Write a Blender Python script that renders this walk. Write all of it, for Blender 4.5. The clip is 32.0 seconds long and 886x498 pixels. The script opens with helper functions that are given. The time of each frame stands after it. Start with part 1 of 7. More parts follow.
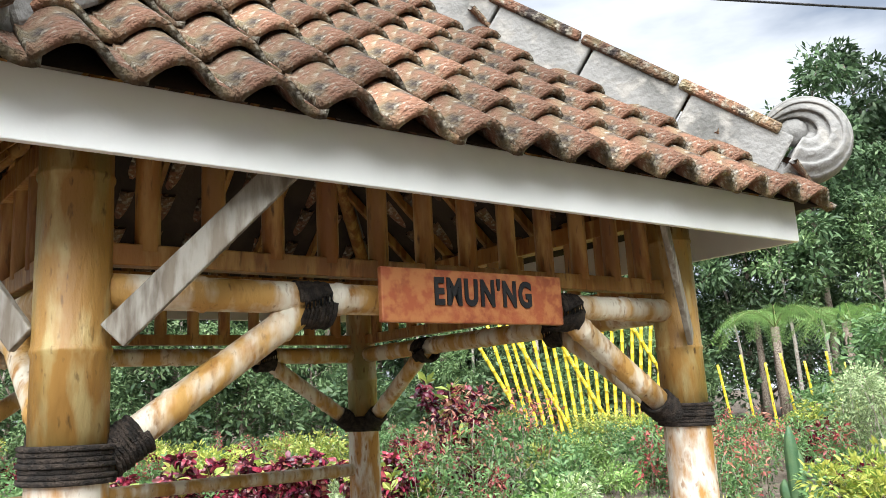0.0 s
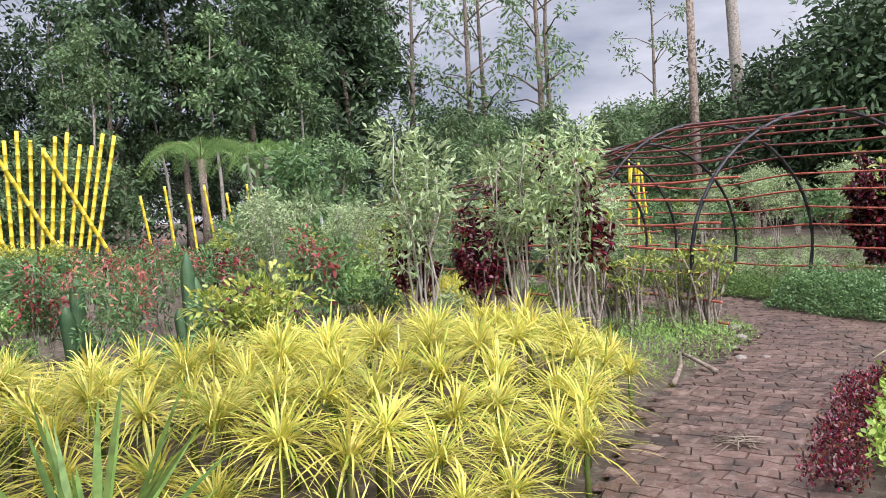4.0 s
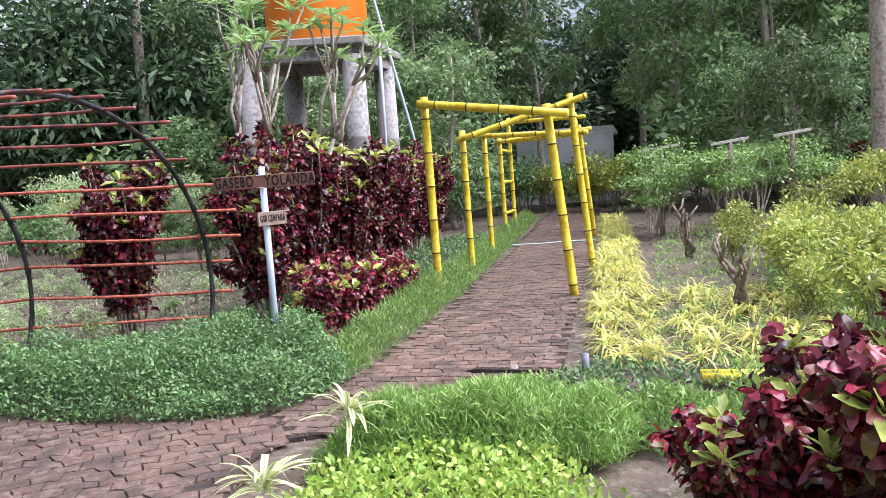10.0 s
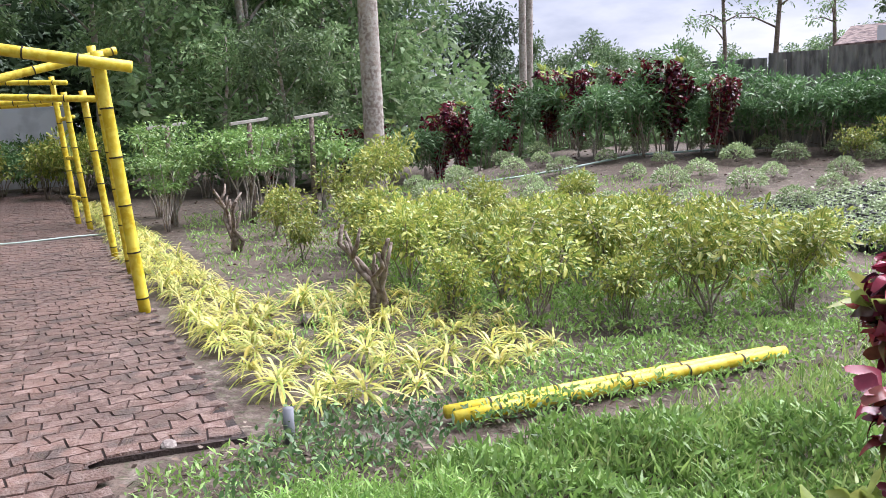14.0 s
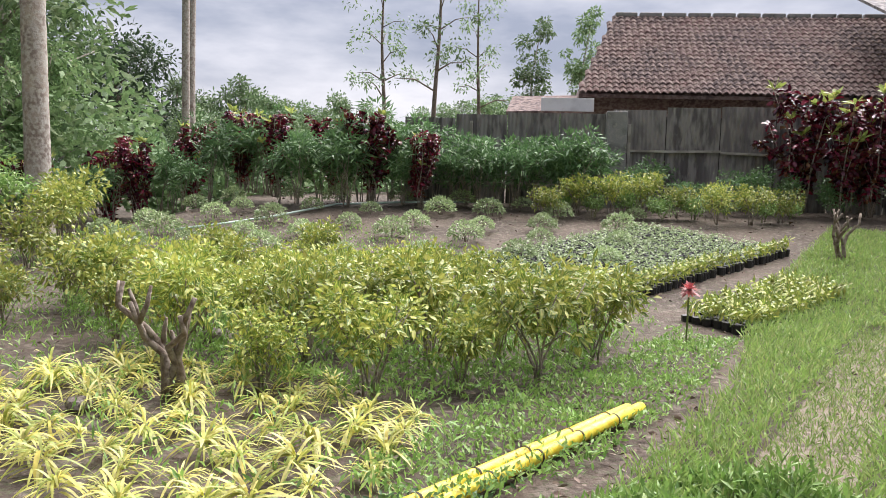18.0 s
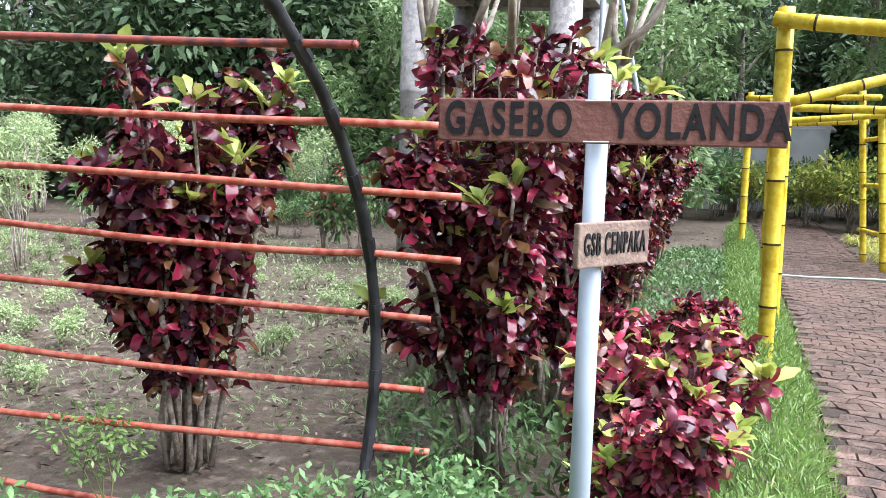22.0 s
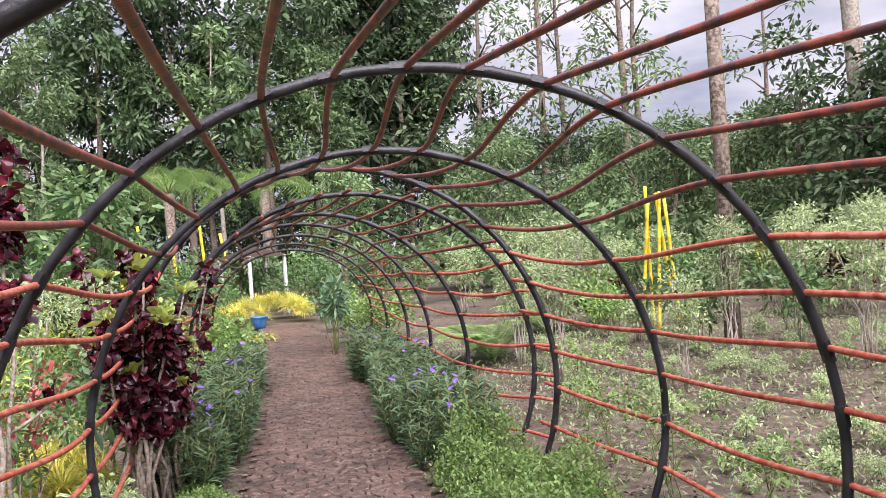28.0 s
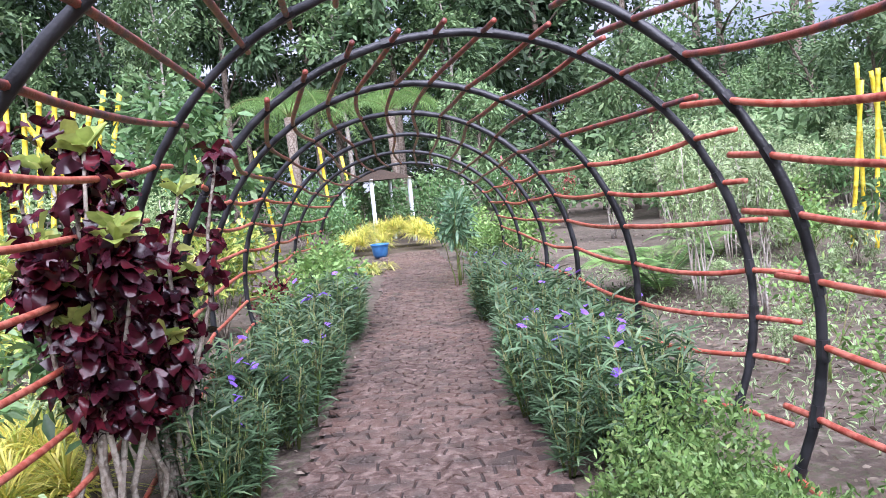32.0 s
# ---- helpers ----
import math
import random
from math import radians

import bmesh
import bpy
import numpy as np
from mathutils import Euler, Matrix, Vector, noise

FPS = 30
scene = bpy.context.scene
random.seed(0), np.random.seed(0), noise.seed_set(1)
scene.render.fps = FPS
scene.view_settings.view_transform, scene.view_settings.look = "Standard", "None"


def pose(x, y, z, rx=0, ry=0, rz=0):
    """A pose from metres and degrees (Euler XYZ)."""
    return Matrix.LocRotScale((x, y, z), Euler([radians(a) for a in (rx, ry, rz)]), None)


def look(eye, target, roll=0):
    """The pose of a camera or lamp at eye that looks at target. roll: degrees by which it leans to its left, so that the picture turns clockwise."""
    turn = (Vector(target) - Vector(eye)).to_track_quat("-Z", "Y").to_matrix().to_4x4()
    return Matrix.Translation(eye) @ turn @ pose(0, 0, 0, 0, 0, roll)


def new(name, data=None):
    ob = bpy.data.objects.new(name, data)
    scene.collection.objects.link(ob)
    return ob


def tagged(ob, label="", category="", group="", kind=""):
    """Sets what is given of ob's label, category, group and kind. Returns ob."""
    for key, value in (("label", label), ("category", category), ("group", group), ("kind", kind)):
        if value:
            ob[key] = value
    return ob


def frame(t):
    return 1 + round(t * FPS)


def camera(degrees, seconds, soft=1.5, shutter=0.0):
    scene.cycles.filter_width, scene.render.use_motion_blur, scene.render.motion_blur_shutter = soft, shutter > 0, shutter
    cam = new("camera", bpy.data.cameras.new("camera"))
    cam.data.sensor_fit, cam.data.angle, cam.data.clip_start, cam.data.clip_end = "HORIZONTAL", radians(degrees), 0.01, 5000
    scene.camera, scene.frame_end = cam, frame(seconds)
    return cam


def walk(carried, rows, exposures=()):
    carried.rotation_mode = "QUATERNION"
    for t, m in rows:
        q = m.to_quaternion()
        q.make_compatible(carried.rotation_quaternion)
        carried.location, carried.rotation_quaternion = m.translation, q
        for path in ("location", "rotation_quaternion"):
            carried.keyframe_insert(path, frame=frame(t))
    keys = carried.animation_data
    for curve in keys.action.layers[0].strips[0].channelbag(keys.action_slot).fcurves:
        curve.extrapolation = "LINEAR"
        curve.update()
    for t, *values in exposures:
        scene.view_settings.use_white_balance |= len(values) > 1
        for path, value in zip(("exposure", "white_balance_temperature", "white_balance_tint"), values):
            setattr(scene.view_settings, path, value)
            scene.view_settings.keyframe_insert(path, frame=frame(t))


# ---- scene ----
cam = camera(57.4, 32.0, soft=0.7)
PATH = [
    (0, (1.012, -2.55, 1.586), (-0.848, -1.92, 1.962), -3.1),
    (0.5, (0.981, -2.522, 1.584), (-0.831, -1.771, 1.974), -3.6),
    (1, (0.922, -2.439, 1.573), (-0.825, -1.534, 1.933), -4.0),
    (1.5, (0.856, -2.339, 1.558), (-0.819, -1.285, 1.845), -4.2),
    (2, (0.817, -2.237, 1.523), (-0.788, -1.058, 1.716), -4.1),
    (2.5, (0.749, -2.141, 1.497), (-0.781, -0.856, 1.589), -4.2),
    (3, (0.58, -1.975, 1.487), (-0.858, -0.585, 1.489), -4.1),
    (3.5, (0.465, -1.834, 1.472), (-0.831, -0.312, 1.409), -3.8),
    (4, (0.395, -1.613, 1.472), (-0.714, 0.048, 1.364), -3.6),
    (4.5, (0.342, -1.376, 1.467), (-0.54, 0.415, 1.336), -3.4),
    (6.5, (0.098, -0.284, 1.674), (0.009, 1.707, 1.508), -2.8),
    (7, (0.0, 0.0, 1.647), (0.005, 1.994, 1.497), -3.3),
    (7.5, (-0.051, 0.309, 1.615), (0.038, 2.301, 1.464), -3.6),
    (8, (-0.074, 0.628, 1.612), (0.107, 2.613, 1.451), -3.7),
    (8.5, (-0.158, 0.959, 1.593), (0.141, 2.928, 1.419), -4.0),
    (9, (-0.217, 1.286, 1.577), (0.199, 3.234, 1.396), -4.1),
    (9.5, (-0.222, 1.649, 1.573), (0.303, 3.569, 1.378), -4.2),
    (10, (-0.261, 1.966, 1.552), (0.375, 3.852, 1.353), -4.0),
    (10.5, (-0.321, 2.31, 1.556), (0.412, 4.161, 1.362), -3.7),
    (11, (-0.353, 2.642, 1.535), (0.478, 4.45, 1.335), -3.0),
    (11.5, (-0.366, 2.958, 1.529), (0.559, 4.718, 1.315), -2.5),
    (12, (-0.415, 3.275, 1.526), (0.614, 4.974, 1.296), -2.4),
    (12.5, (-0.445, 3.566, 1.509), (0.708, 5.181, 1.261), -2.3),
    (13, (-0.392, 3.874, 1.518), (0.924, 5.357, 1.251), -2.2),
    (13.5, (-0.39, 4.112, 1.515), (1.111, 5.402, 1.229), -1.8),
    (14, (-0.364, 4.352, 1.518), (1.314, 5.399, 1.215), -1.7),
    (14.5, (-0.304, 4.536, 1.501), (1.514, 5.305, 1.182), -1.0),
    (15, (-0.196, 4.69, 1.51), (1.714, 5.197, 1.197), -0.3),
    (15.5, (-0.151, 4.871, 1.5), (1.804, 5.173, 1.207), -0.2),
    (17.5, (-0.169, 5.732, 1.497), (1.82, 5.83, 1.317), 1.6),
    (18, (-0.19, 5.901, 1.499), (1.791, 6.107, 1.31), 1.6),
    (18.5, (-0.242, 6.072, 1.49), (1.702, 6.5, 1.293), 1.8),
    (19, (-0.284, 6.188, 1.465), (1.564, 6.924, 1.26), 2.3),
    (19.5, (-0.288, 6.278, 1.456), (1.378, 7.361, 1.234), 2.8),
    (20, (-0.252, 6.364, 1.46), (1.142, 7.777, 1.216), 3.0),
    (20.5, (-0.245, 6.43, 1.452), (0.828, 8.099, 1.199), 2.6),
    (21, (-0.25, 6.494, 1.457), (0.507, 8.328, 1.207), 1.9),
    (21.5, (-0.258, 6.512, 1.467), (0.267, 8.427, 1.229), 1.4),
    (22, (-0.272, 6.608, 1.464), (0.114, 8.556, 1.225), 1.6),
    (22.5, (-0.298, 6.765, 1.465), (-0.093, 8.739, 1.218), 1.4),
    (23, (-0.371, 6.842, 1.454), (-0.447, 8.823, 1.186), 1.2),
    (23.5, (-0.401, 6.888, 1.45), (-0.81, 8.825, 1.16), 0.6),
    (24, (-0.353, 6.923, 1.444), (-1.071, 8.767, 1.151), 0.1),
    (24.5, (-0.3, 6.976, 1.454), (-1.259, 8.708, 1.173), -0.4),
    (25, (-0.232, 6.993, 1.48), (-1.338, 8.642, 1.241), -0.8),
    (25.5, (-0.21, 6.954, 1.51), (-1.393, 8.559, 1.35), -0.8),
    (27.5, (-0.31, 6.753, 1.661), (-1.622, 8.262, 1.686), -3.8),
    (28, (-0.447, 6.93, 1.651), (-1.827, 8.378, 1.637), -3.9),
    (28.5, (-0.565, 7.083, 1.584), (-1.998, 8.477, 1.512), -3.9),
    (29, (-0.723, 7.33, 1.501), (-2.2, 8.67, 1.357), -3.9),
    (29.5, (-0.871, 7.537, 1.44), (-2.388, 8.825, 1.244), -4.1),
    (30, (-1.122, 7.691, 1.385), (-2.673, 8.934, 1.16), -4.6),
    (30.5, (-1.391, 7.879, 1.376), (-2.968, 9.091, 1.16), -5.1),
    (31, (-1.617, 8.155, 1.348), (-3.208, 9.351, 1.155), -5.4),
    (31.5, (-1.822, 8.4, 1.356), (-3.422, 9.588, 1.187), -5.8),
    (32, (-2.171, 8.582, 1.357), (-3.78, 9.759, 1.198), -5.7),
]
walk(cam, [(t, look(eye, target, roll)) for t, eye, target, roll in PATH], [(0, 1.2, 6200, 8), (2.0, 0.83, 6450, 11), (3.0, 0.72, 6350, 12), (4.5, 0.62, 6000, 21), (7.0, 0.95, 6150, 21), (10.0, 1.12, 5850, 20), (15.0, 1.05, 5900, 21), (18.0, 0.95, 6350, 17), (19.0, 0.78, 6750, 16), (22.0, 1.47, 5850, 15), (25.0, 1.25, 5450, 28), (28.0, 1.0, 6350, 25), (30.0, 1.15, 5650, 27), (32, 1.25, 5550, 24)])

# ---- world and light ----
world = bpy.data.worlds.new("world")
scene.world = world
world.use_nodes = True
wt = world.node_tree
wt.nodes.clear()
w_out = wt.nodes.new("ShaderNodeOutputWorld")
w_bg = wt.nodes.new("ShaderNodeBackground")
w_sky = wt.nodes.new("ShaderNodeTexSky")
w_sky.sky_type, w_sky.sun_disc = "NISHITA", False
w_sky.sun_elevation, w_sky.sun_rotation = radians(54), radians(115)
w_sky.air_density, w_sky.dust_density = 1.2, 2.0
w_tc = wt.nodes.new("ShaderNodeTexCoord")
w_map = wt.nodes.new("ShaderNodeMapping")
w_map.inputs["Scale"].default_value = (1.6, 1.6, 5.0)
w_n = wt.nodes.new("ShaderNodeTexNoise")
w_n.inputs["Scale"].default_value, w_n.inputs["Detail"].default_value, w_n.inputs["Roughness"].default_value = 1.7, 6.0, 0.55
w_r = wt.nodes.new("ShaderNodeValToRGB")
w_r.color_ramp.elements[0].position, w_r.color_ramp.elements[0].color = 0.36, (3.9, 4.4, 5.4, 1)
w_r.color_ramp.elements[1].position, w_r.color_ramp.elements[1].color = 0.62, (10.0, 10.1, 10.4, 1)
w_m = wt.nodes.new("ShaderNodeMix")
w_m.data_type = "RGBA"
w_m.inputs["Factor"].default_value = 0.86
wt.links.new(w_tc.outputs["Generated"], w_map.inputs["Vector"])
wt.links.new(w_map.outputs["Vector"], w_n.inputs["Vector"])
wt.links.new(w_n.outputs["Fac"], w_r.inputs["Fac"])
wt.links.new(w_sky.outputs["Color"], w_m.inputs[6])
wt.links.new(w_r.outputs["Color"], w_m.inputs[7])
wt.links.new(w_m.outputs[2], w_bg.inputs["Color"])
w_bg.inputs["Strength"].default_value = 0.053
wt.links.new(w_bg.outputs["Background"], w_out.inputs["Surface"])
sun_data = bpy.data.lights.new("sun", "SUN")
sun_data.energy, sun_data.angle, sun_data.color = 5.4, radians(70), (1.0, 0.975, 0.94)
sun = new("sun", sun_data)
sun.matrix_world = look((15, -7, 23), (0, 0, 0))

# ---- materials ----


def mix_node(nt, a, b, fac):
    m = nt.nodes.new("ShaderNodeMix")
    m.data_type = "RGBA"
    for sock, v in ((m.inputs["Factor"], fac), (m.inputs[6], a), (m.inputs[7], b)):
        if isinstance(v, bpy.types.NodeSocket):
            nt.links.new(v, sock)
        elif isinstance(v, (int, float)):
            sock.default_value = v
        else:
            sock.default_value = (*v, 1)
    return m.outputs[2]


def noise_fac(nt, scale, lo, hi, detail=4, space="pos", stretch=(1, 1, 1)):
    if space == "pos":
        vec = nt.nodes.new("ShaderNodeNewGeometry").outputs["Position"]
    else:
        vec = nt.nodes.new("ShaderNodeTexCoord").outputs["Object"]
    if stretch != (1, 1, 1):
        mp = nt.nodes.new("ShaderNodeMapping")
        mp.inputs["Scale"].default_value = stretch
        nt.links.new(vec, mp.inputs["Vector"])
        vec = mp.outputs["Vector"]
    n = nt.nodes.new("ShaderNodeTexNoise")
    n.inputs["Scale"].default_value, n.inputs["Detail"].default_value = scale, detail
    nt.links.new(vec, n.inputs["Vector"])
    r = nt.nodes.new("ShaderNodeMapRange")
    r.inputs["From Min"].default_value, r.inputs["From Max"].default_value = lo, hi
    nt.links.new(n.outputs["Fac"], r.inputs["Value"])
    return r.outputs["Result"], n.outputs["Fac"]


def surface(name, cols, scales=(3, 30), rough=0.8, bump=0.3, bump_scale=60, metal=0.0, space="obj", stretch=(1, 1, 1), rand=0.0, cuts=()):
    """Solid surface: two or three colours mixed by noise at two scales, with fine relief."""
    m = bpy.data.materials.new(name)
    m.use_nodes = True
    nt = m.node_tree
    p = nt.nodes["Principled BSDF"]
    c = cols[0]
    for k in range(1, len(cols)):
        lo = cuts[k - 1] if len(cuts) >= k else 0.42
        f, _ = noise_fac(nt, scales[min(k - 1, len(scales) - 1)], lo, lo + 0.16, 5, space, stretch)
        c = mix_node(nt, c, cols[k], f)
    if rand:
        oi = nt.nodes.new("ShaderNodeObjectInfo")
        hs = nt.nodes.new("ShaderNodeHueSaturation")
        mr = nt.nodes.new("ShaderNodeMapRange")
        mr.inputs["To Min"].default_value, mr.inputs["To Max"].default_value = 1 - rand, 1 + rand
        nt.links.new(oi.outputs["Random"], mr.inputs["Value"])
        nt.links.new(mr.outputs["Result"], hs.inputs["Value"])
        nt.links.new(c, hs.inputs["Color"]) if isinstance(c, bpy.types.NodeSocket) else None
        c = hs.outputs["Color"]
    if isinstance(c, bpy.types.NodeSocket):
        nt.links.new(c, p.inputs["Base Color"])
    else:
        p.inputs["Base Color"].default_value = (*c, 1)
    p.inputs["Roughness"].default_value, p.inputs["Metallic"].default_value = rough, metal
    p.inputs["Specular IOR Level"].default_value = 0.35
    if bump:
        _, h = noise_fac(nt, bump_scale, 0, 1, 5, space, stretch)
        b = nt.nodes.new("ShaderNodeBump")
        b.inputs["Strength"].default_value, b.inputs["Distance"].default_value = bump, 0.02
        nt.links.new(h, b.inputs["Height"])
        nt.links.new(b.outputs["Normal"], p.inputs["Normal"])
    return m


def leafy(name, cols, mid=None, edge=None, rough=0.42, trans=0.3, tint=0.25, sat=0.86):
    """Leaf: colour varies leaf by leaf, an optional pale midrib or margin along the leaf, some light through it."""
    m = bpy.data.materials.new(name)
    m.use_nodes = True
    nt = m.node_tree
    p = nt.nodes["Principled BSDF"]
    geo = nt.nodes.new("ShaderNodeNewGeometry")
    ramp = nt.nodes.new("ShaderNodeValToRGB")
    ramp.color_ramp.interpolation = "LINEAR"
    el = ramp.color_ramp.elements
    while len(el) < len(cols):
        el.new(0.5)
    for k, c in enumerate(cols):
        el[k].position, el[k].color = k / max(1, len(cols) - 1), (*c, 1)
    nt.links.new(geo.outputs["Random Per Island"], ramp.inputs["Fac"])
    c = ramp.outputs["Color"]
    if mid or edge:
        uv = nt.nodes.new("ShaderNodeUVMap")
        sp = nt.nodes.new("ShaderNodeSeparateXYZ")
        nt.links.new(uv.outputs["UV"], sp.inputs["Vector"])
        d = nt.nodes.new("ShaderNodeMath")
        d.operation = "SUBTRACT"
        d.inputs[1].default_value = 0.5
        nt.links.new(sp.outputs["X"], d.inputs[0])
        a = nt.nodes.new("ShaderNodeMath")
        a.operation = "ABSOLUTE"
        nt.links.new(d.outputs[0], a.inputs[0])
        wob, _ = noise_fac(nt, 45, 0.3, 0.7, 2)
        s = nt.nodes.new("ShaderNodeMath")
        s.operation = "MULTIPLY_ADD"
        s.inputs[1].default_value, s.inputs[2].default_value = 0.2, -0.1
        nt.links.new(wob, s.inputs[0])
        ad = nt.nodes.new("ShaderNodeMath")
        nt.links.new(a.outputs[0], ad.inputs[0])
        nt.links.new(s.outputs[0], ad.inputs[1])
        r = nt.nodes.new("ShaderNodeMapRange")
        if mid:
            r.inputs["From Min"].default_value, r.inputs["From Max"].default_value = 0.16, 0.06
        else:
            r.inputs["From Min"].default_value, r.inputs["From Max"].default_value = 0.2, 0.32
        nt.links.new(ad.outputs[0], r.inputs["Value"])
        c = mix_node(nt, c, mid or edge, r.outputs["Result"])
    oi = nt.nodes.new("ShaderNodeObjectInfo")
    hs = nt.nodes.new("ShaderNodeHueSaturation")
    mr = nt.nodes.new("ShaderNodeMapRange")
    mr.inputs["To Min"].default_value, mr.inputs["To Max"].default_value = 1 - tint, 1 + tint
    nt.links.new(oi.outputs["Random"], mr.inputs["Value"])
    grain, _ = noise_fac(nt, 22, 0.3, 0.7, 3)
    gm = nt.nodes.new("ShaderNodeMath")
    gm.operation = "MULTIPLY_ADD"
    gm.inputs[1].default_value, gm.inputs[2].default_value = 0.6, 0.7
    nt.links.new(grain, gm.inputs[0])
    gx = nt.nodes.new("ShaderNodeMath")
    gx.operation = "MULTIPLY"
    nt.links.new(gm.outputs[0], gx.inputs[0])
    nt.links.new(mr.outputs["Result"], gx.inputs[1])
    nt.links.new(gx.outputs[0], hs.inputs["Value"])
    hs.inputs["Saturation"].default_value = sat
    nt.links.new(c, hs.inputs["Color"])
    nt.links.new(hs.outputs["Color"], p.inputs["Base Color"])
    p.inputs["Roughness"].default_value = rough
    p.inputs["Specular IOR Level"].default_value = 0.4
    tr = nt.nodes.new("ShaderNodeBsdfTranslucent")
    nt.links.new(hs.outputs["Color"], tr.inputs["Color"])
    mx = nt.nodes.new("ShaderNodeMixShader")
    mx.inputs[0].default_value = trans
    nt.links.new(p.outputs[0], mx.inputs[1])
    nt.links.new(tr.outputs[0], mx.inputs[2])
    nt.links.new(mx.outputs[0], nt.nodes["Material Output"].inputs["Surface"])
    return m


M_SOIL = surface("soil", [(0.112, 0.083, 0.064), (0.066, 0.048, 0.038), (0.16, 0.13, 0.105), (0.078, 0.078, 0.044)], (0.9, 11, 28), 0.95, 1.0, 30, space="pos", cuts=(0.42, 0.5, 0.5))
M_TRACK = surface("trampled_pale_soil", [(0.2, 0.155, 0.115), (0.125, 0.098, 0.072), (0.26, 0.22, 0.17)], (1.6, 18), 0.95, 0.8, 40, space="pos")
M_MORTAR = surface("path_joint_soil", [(0.05, 0.036, 0.03), (0.026, 0.02, 0.017), (0.085, 0.066, 0.055)], (4, 30, 9), 0.95, 0.7, 60, space="pos", cuts=(0.42, 0.58))
M_STONE = surface("path_stone", [(0.135, 0.082, 0.064), (0.085, 0.053, 0.043), (0.19, 0.135, 0.112), (0.068, 0.05, 0.042), (0.3, 0.25, 0.22)], (0.8, 20, 5, 42), 0.4, 0.8, 70, space="pos", rand=0.3, cuts=(0.42, 0.46, 0.5, 0.62))
M_STONE2 = surface("path_stone_far", [(0.135, 0.082, 0.064), (0.085, 0.053, 0.043), (0.19, 0.135, 0.112), (0.068, 0.05, 0.042), (0.3, 0.25, 0.22)], (0.8, 20, 5, 42), 0.4, 0.8, 70, space="pos", cuts=(0.42, 0.46, 0.5, 0.62))
M_HOOP = surface("black_bamboo", [(0.012, 0.012, 0.014), (0.03, 0.03, 0.034)], (8, 60), 0.38, 0.15, 90)
M_RED = surface("red_tube", [(0.4, 0.085, 0.05), (0.3, 0.06, 0.04), (0.5, 0.16, 0.11)], (2, 25), 0.45, 0.15, 120)
M_REDDARK = surface("dark_red_tube", [(0.13, 0.05, 0.05), (0.08, 0.04, 0.045), (0.26, 0.07, 0.05)], (3, 14), 0.4, 0.2, 120)
M_YBAM = surface("yellow_painted_bamboo", [(0.62, 0.47, 0.02), (0.52, 0.36, 0.012), (0.68, 0.56, 0.06)], (3, 18), 0.42, 0.15, 60)
M_YNODE = surface("dark_bamboo_ring", [(0.06, 0.045, 0.012), (0.02, 0.018, 0.01)], (20, 60), 0.7, 0.2, 90)
M_BAM = surface("brown_bamboo", [(0.34, 0.145, 0.032), (0.2, 0.08, 0.02), (0.42, 0.24, 0.075), (0.26, 0.13, 0.035), (0.07, 0.035, 0.015)], (3, 22, 7, 60), 0.45, 0.3, 50, stretch=(1, 1, 0.22), cuts=(0.42, 0.46, 0.48, 0.6))
M_BAMPOST = surface("golden_brown_bamboo", [(0.38, 0.22, 0.06), (0.27, 0.135, 0.033), (0.44, 0.34, 0.15), (0.24, 0.21, 0.08), (0.1, 0.055, 0.02)], (2.5, 18, 6, 70), 0.42, 0.3, 50, stretch=(1, 1, 0.3), cuts=(0.44, 0.5, 0.48, 0.6))
M_BAMPALE = surface("weathered_bamboo", [(0.5, 0.29, 0.085), (0.72, 0.66, 0.54), (0.38, 0.19, 0.05), (0.2, 0.1, 0.03)], (11, 24, 60), 0.5, 0.3, 50, stretch=(1, 1, 0.3), cuts=(0.43, 0.54, 0.6))
M_BAMFOOT = surface("flaking_bamboo", [(0.46, 0.23, 0.065), (0.72, 0.67, 0.58), (0.34, 0.155, 0.04), (0.2, 0.1, 0.03)], (17, 34, 70), 0.55, 0.3, 50, stretch=(1, 1, 0.35), cuts=(0.42, 0.55, 0.6))
# near-black brown: the gloom under the roof is put into this colour
M_DECK = surface("shade_brown_roof_underside", [(0.05, 0.036, 0.027), (0.03, 0.022, 0.018)], (5, 30), 0.9, 0.2, 40)
M_CORD = surface("black_fibre_cord", [(0.022, 0.018, 0.015), (0.06, 0.045, 0.035)], (40, 160), 0.95, 0.9, 220)
M_PLANK = surface("grey_weathered_plank", [(0.22, 0.19, 0.15), (0.13, 0.105, 0.08), (0.32, 0.3, 0.26)], (6, 30), 0.85, 0.5, 60, stretch=(1, 1, 0.2))
M_FASCIA = surface("white_painted_board", [(0.82, 0.83, 0.82), (0.74, 0.75, 0.73)], (2, 20), 0.5, 0.05, 40)
M_TILE = surface("clay_roof_tile", [(0.185, 0.095, 0.06), (0.155, 0.135, 0.075), (0.05, 0.04, 0.036), (0.35, 0.32, 0.26)], (5, 11, 40), 0.95, 1.0, 70, rand=0.45, cuts=(0.44, 0.51, 0.54))
M_CONC = surface("weathered_concrete", [(0.25, 0.245, 0.245), (0.16, 0.155, 0.155), (0.33, 0.315, 0.3)], (2.5, 16), 0.9, 0.4, 50)
M_GREYPIPE = surface("dull_grey_pipe", [(0.17, 0.18, 0.2), (0.12, 0.125, 0.135)], (5, 30), 0.6, 0.1, 40)
M_FIELDSTONE = surface("field_stone", [(0.2, 0.17, 0.15), (0.12, 0.1, 0.09), (0.27, 0.24, 0.21)], (9, 40), 0.9, 0.5, 60)
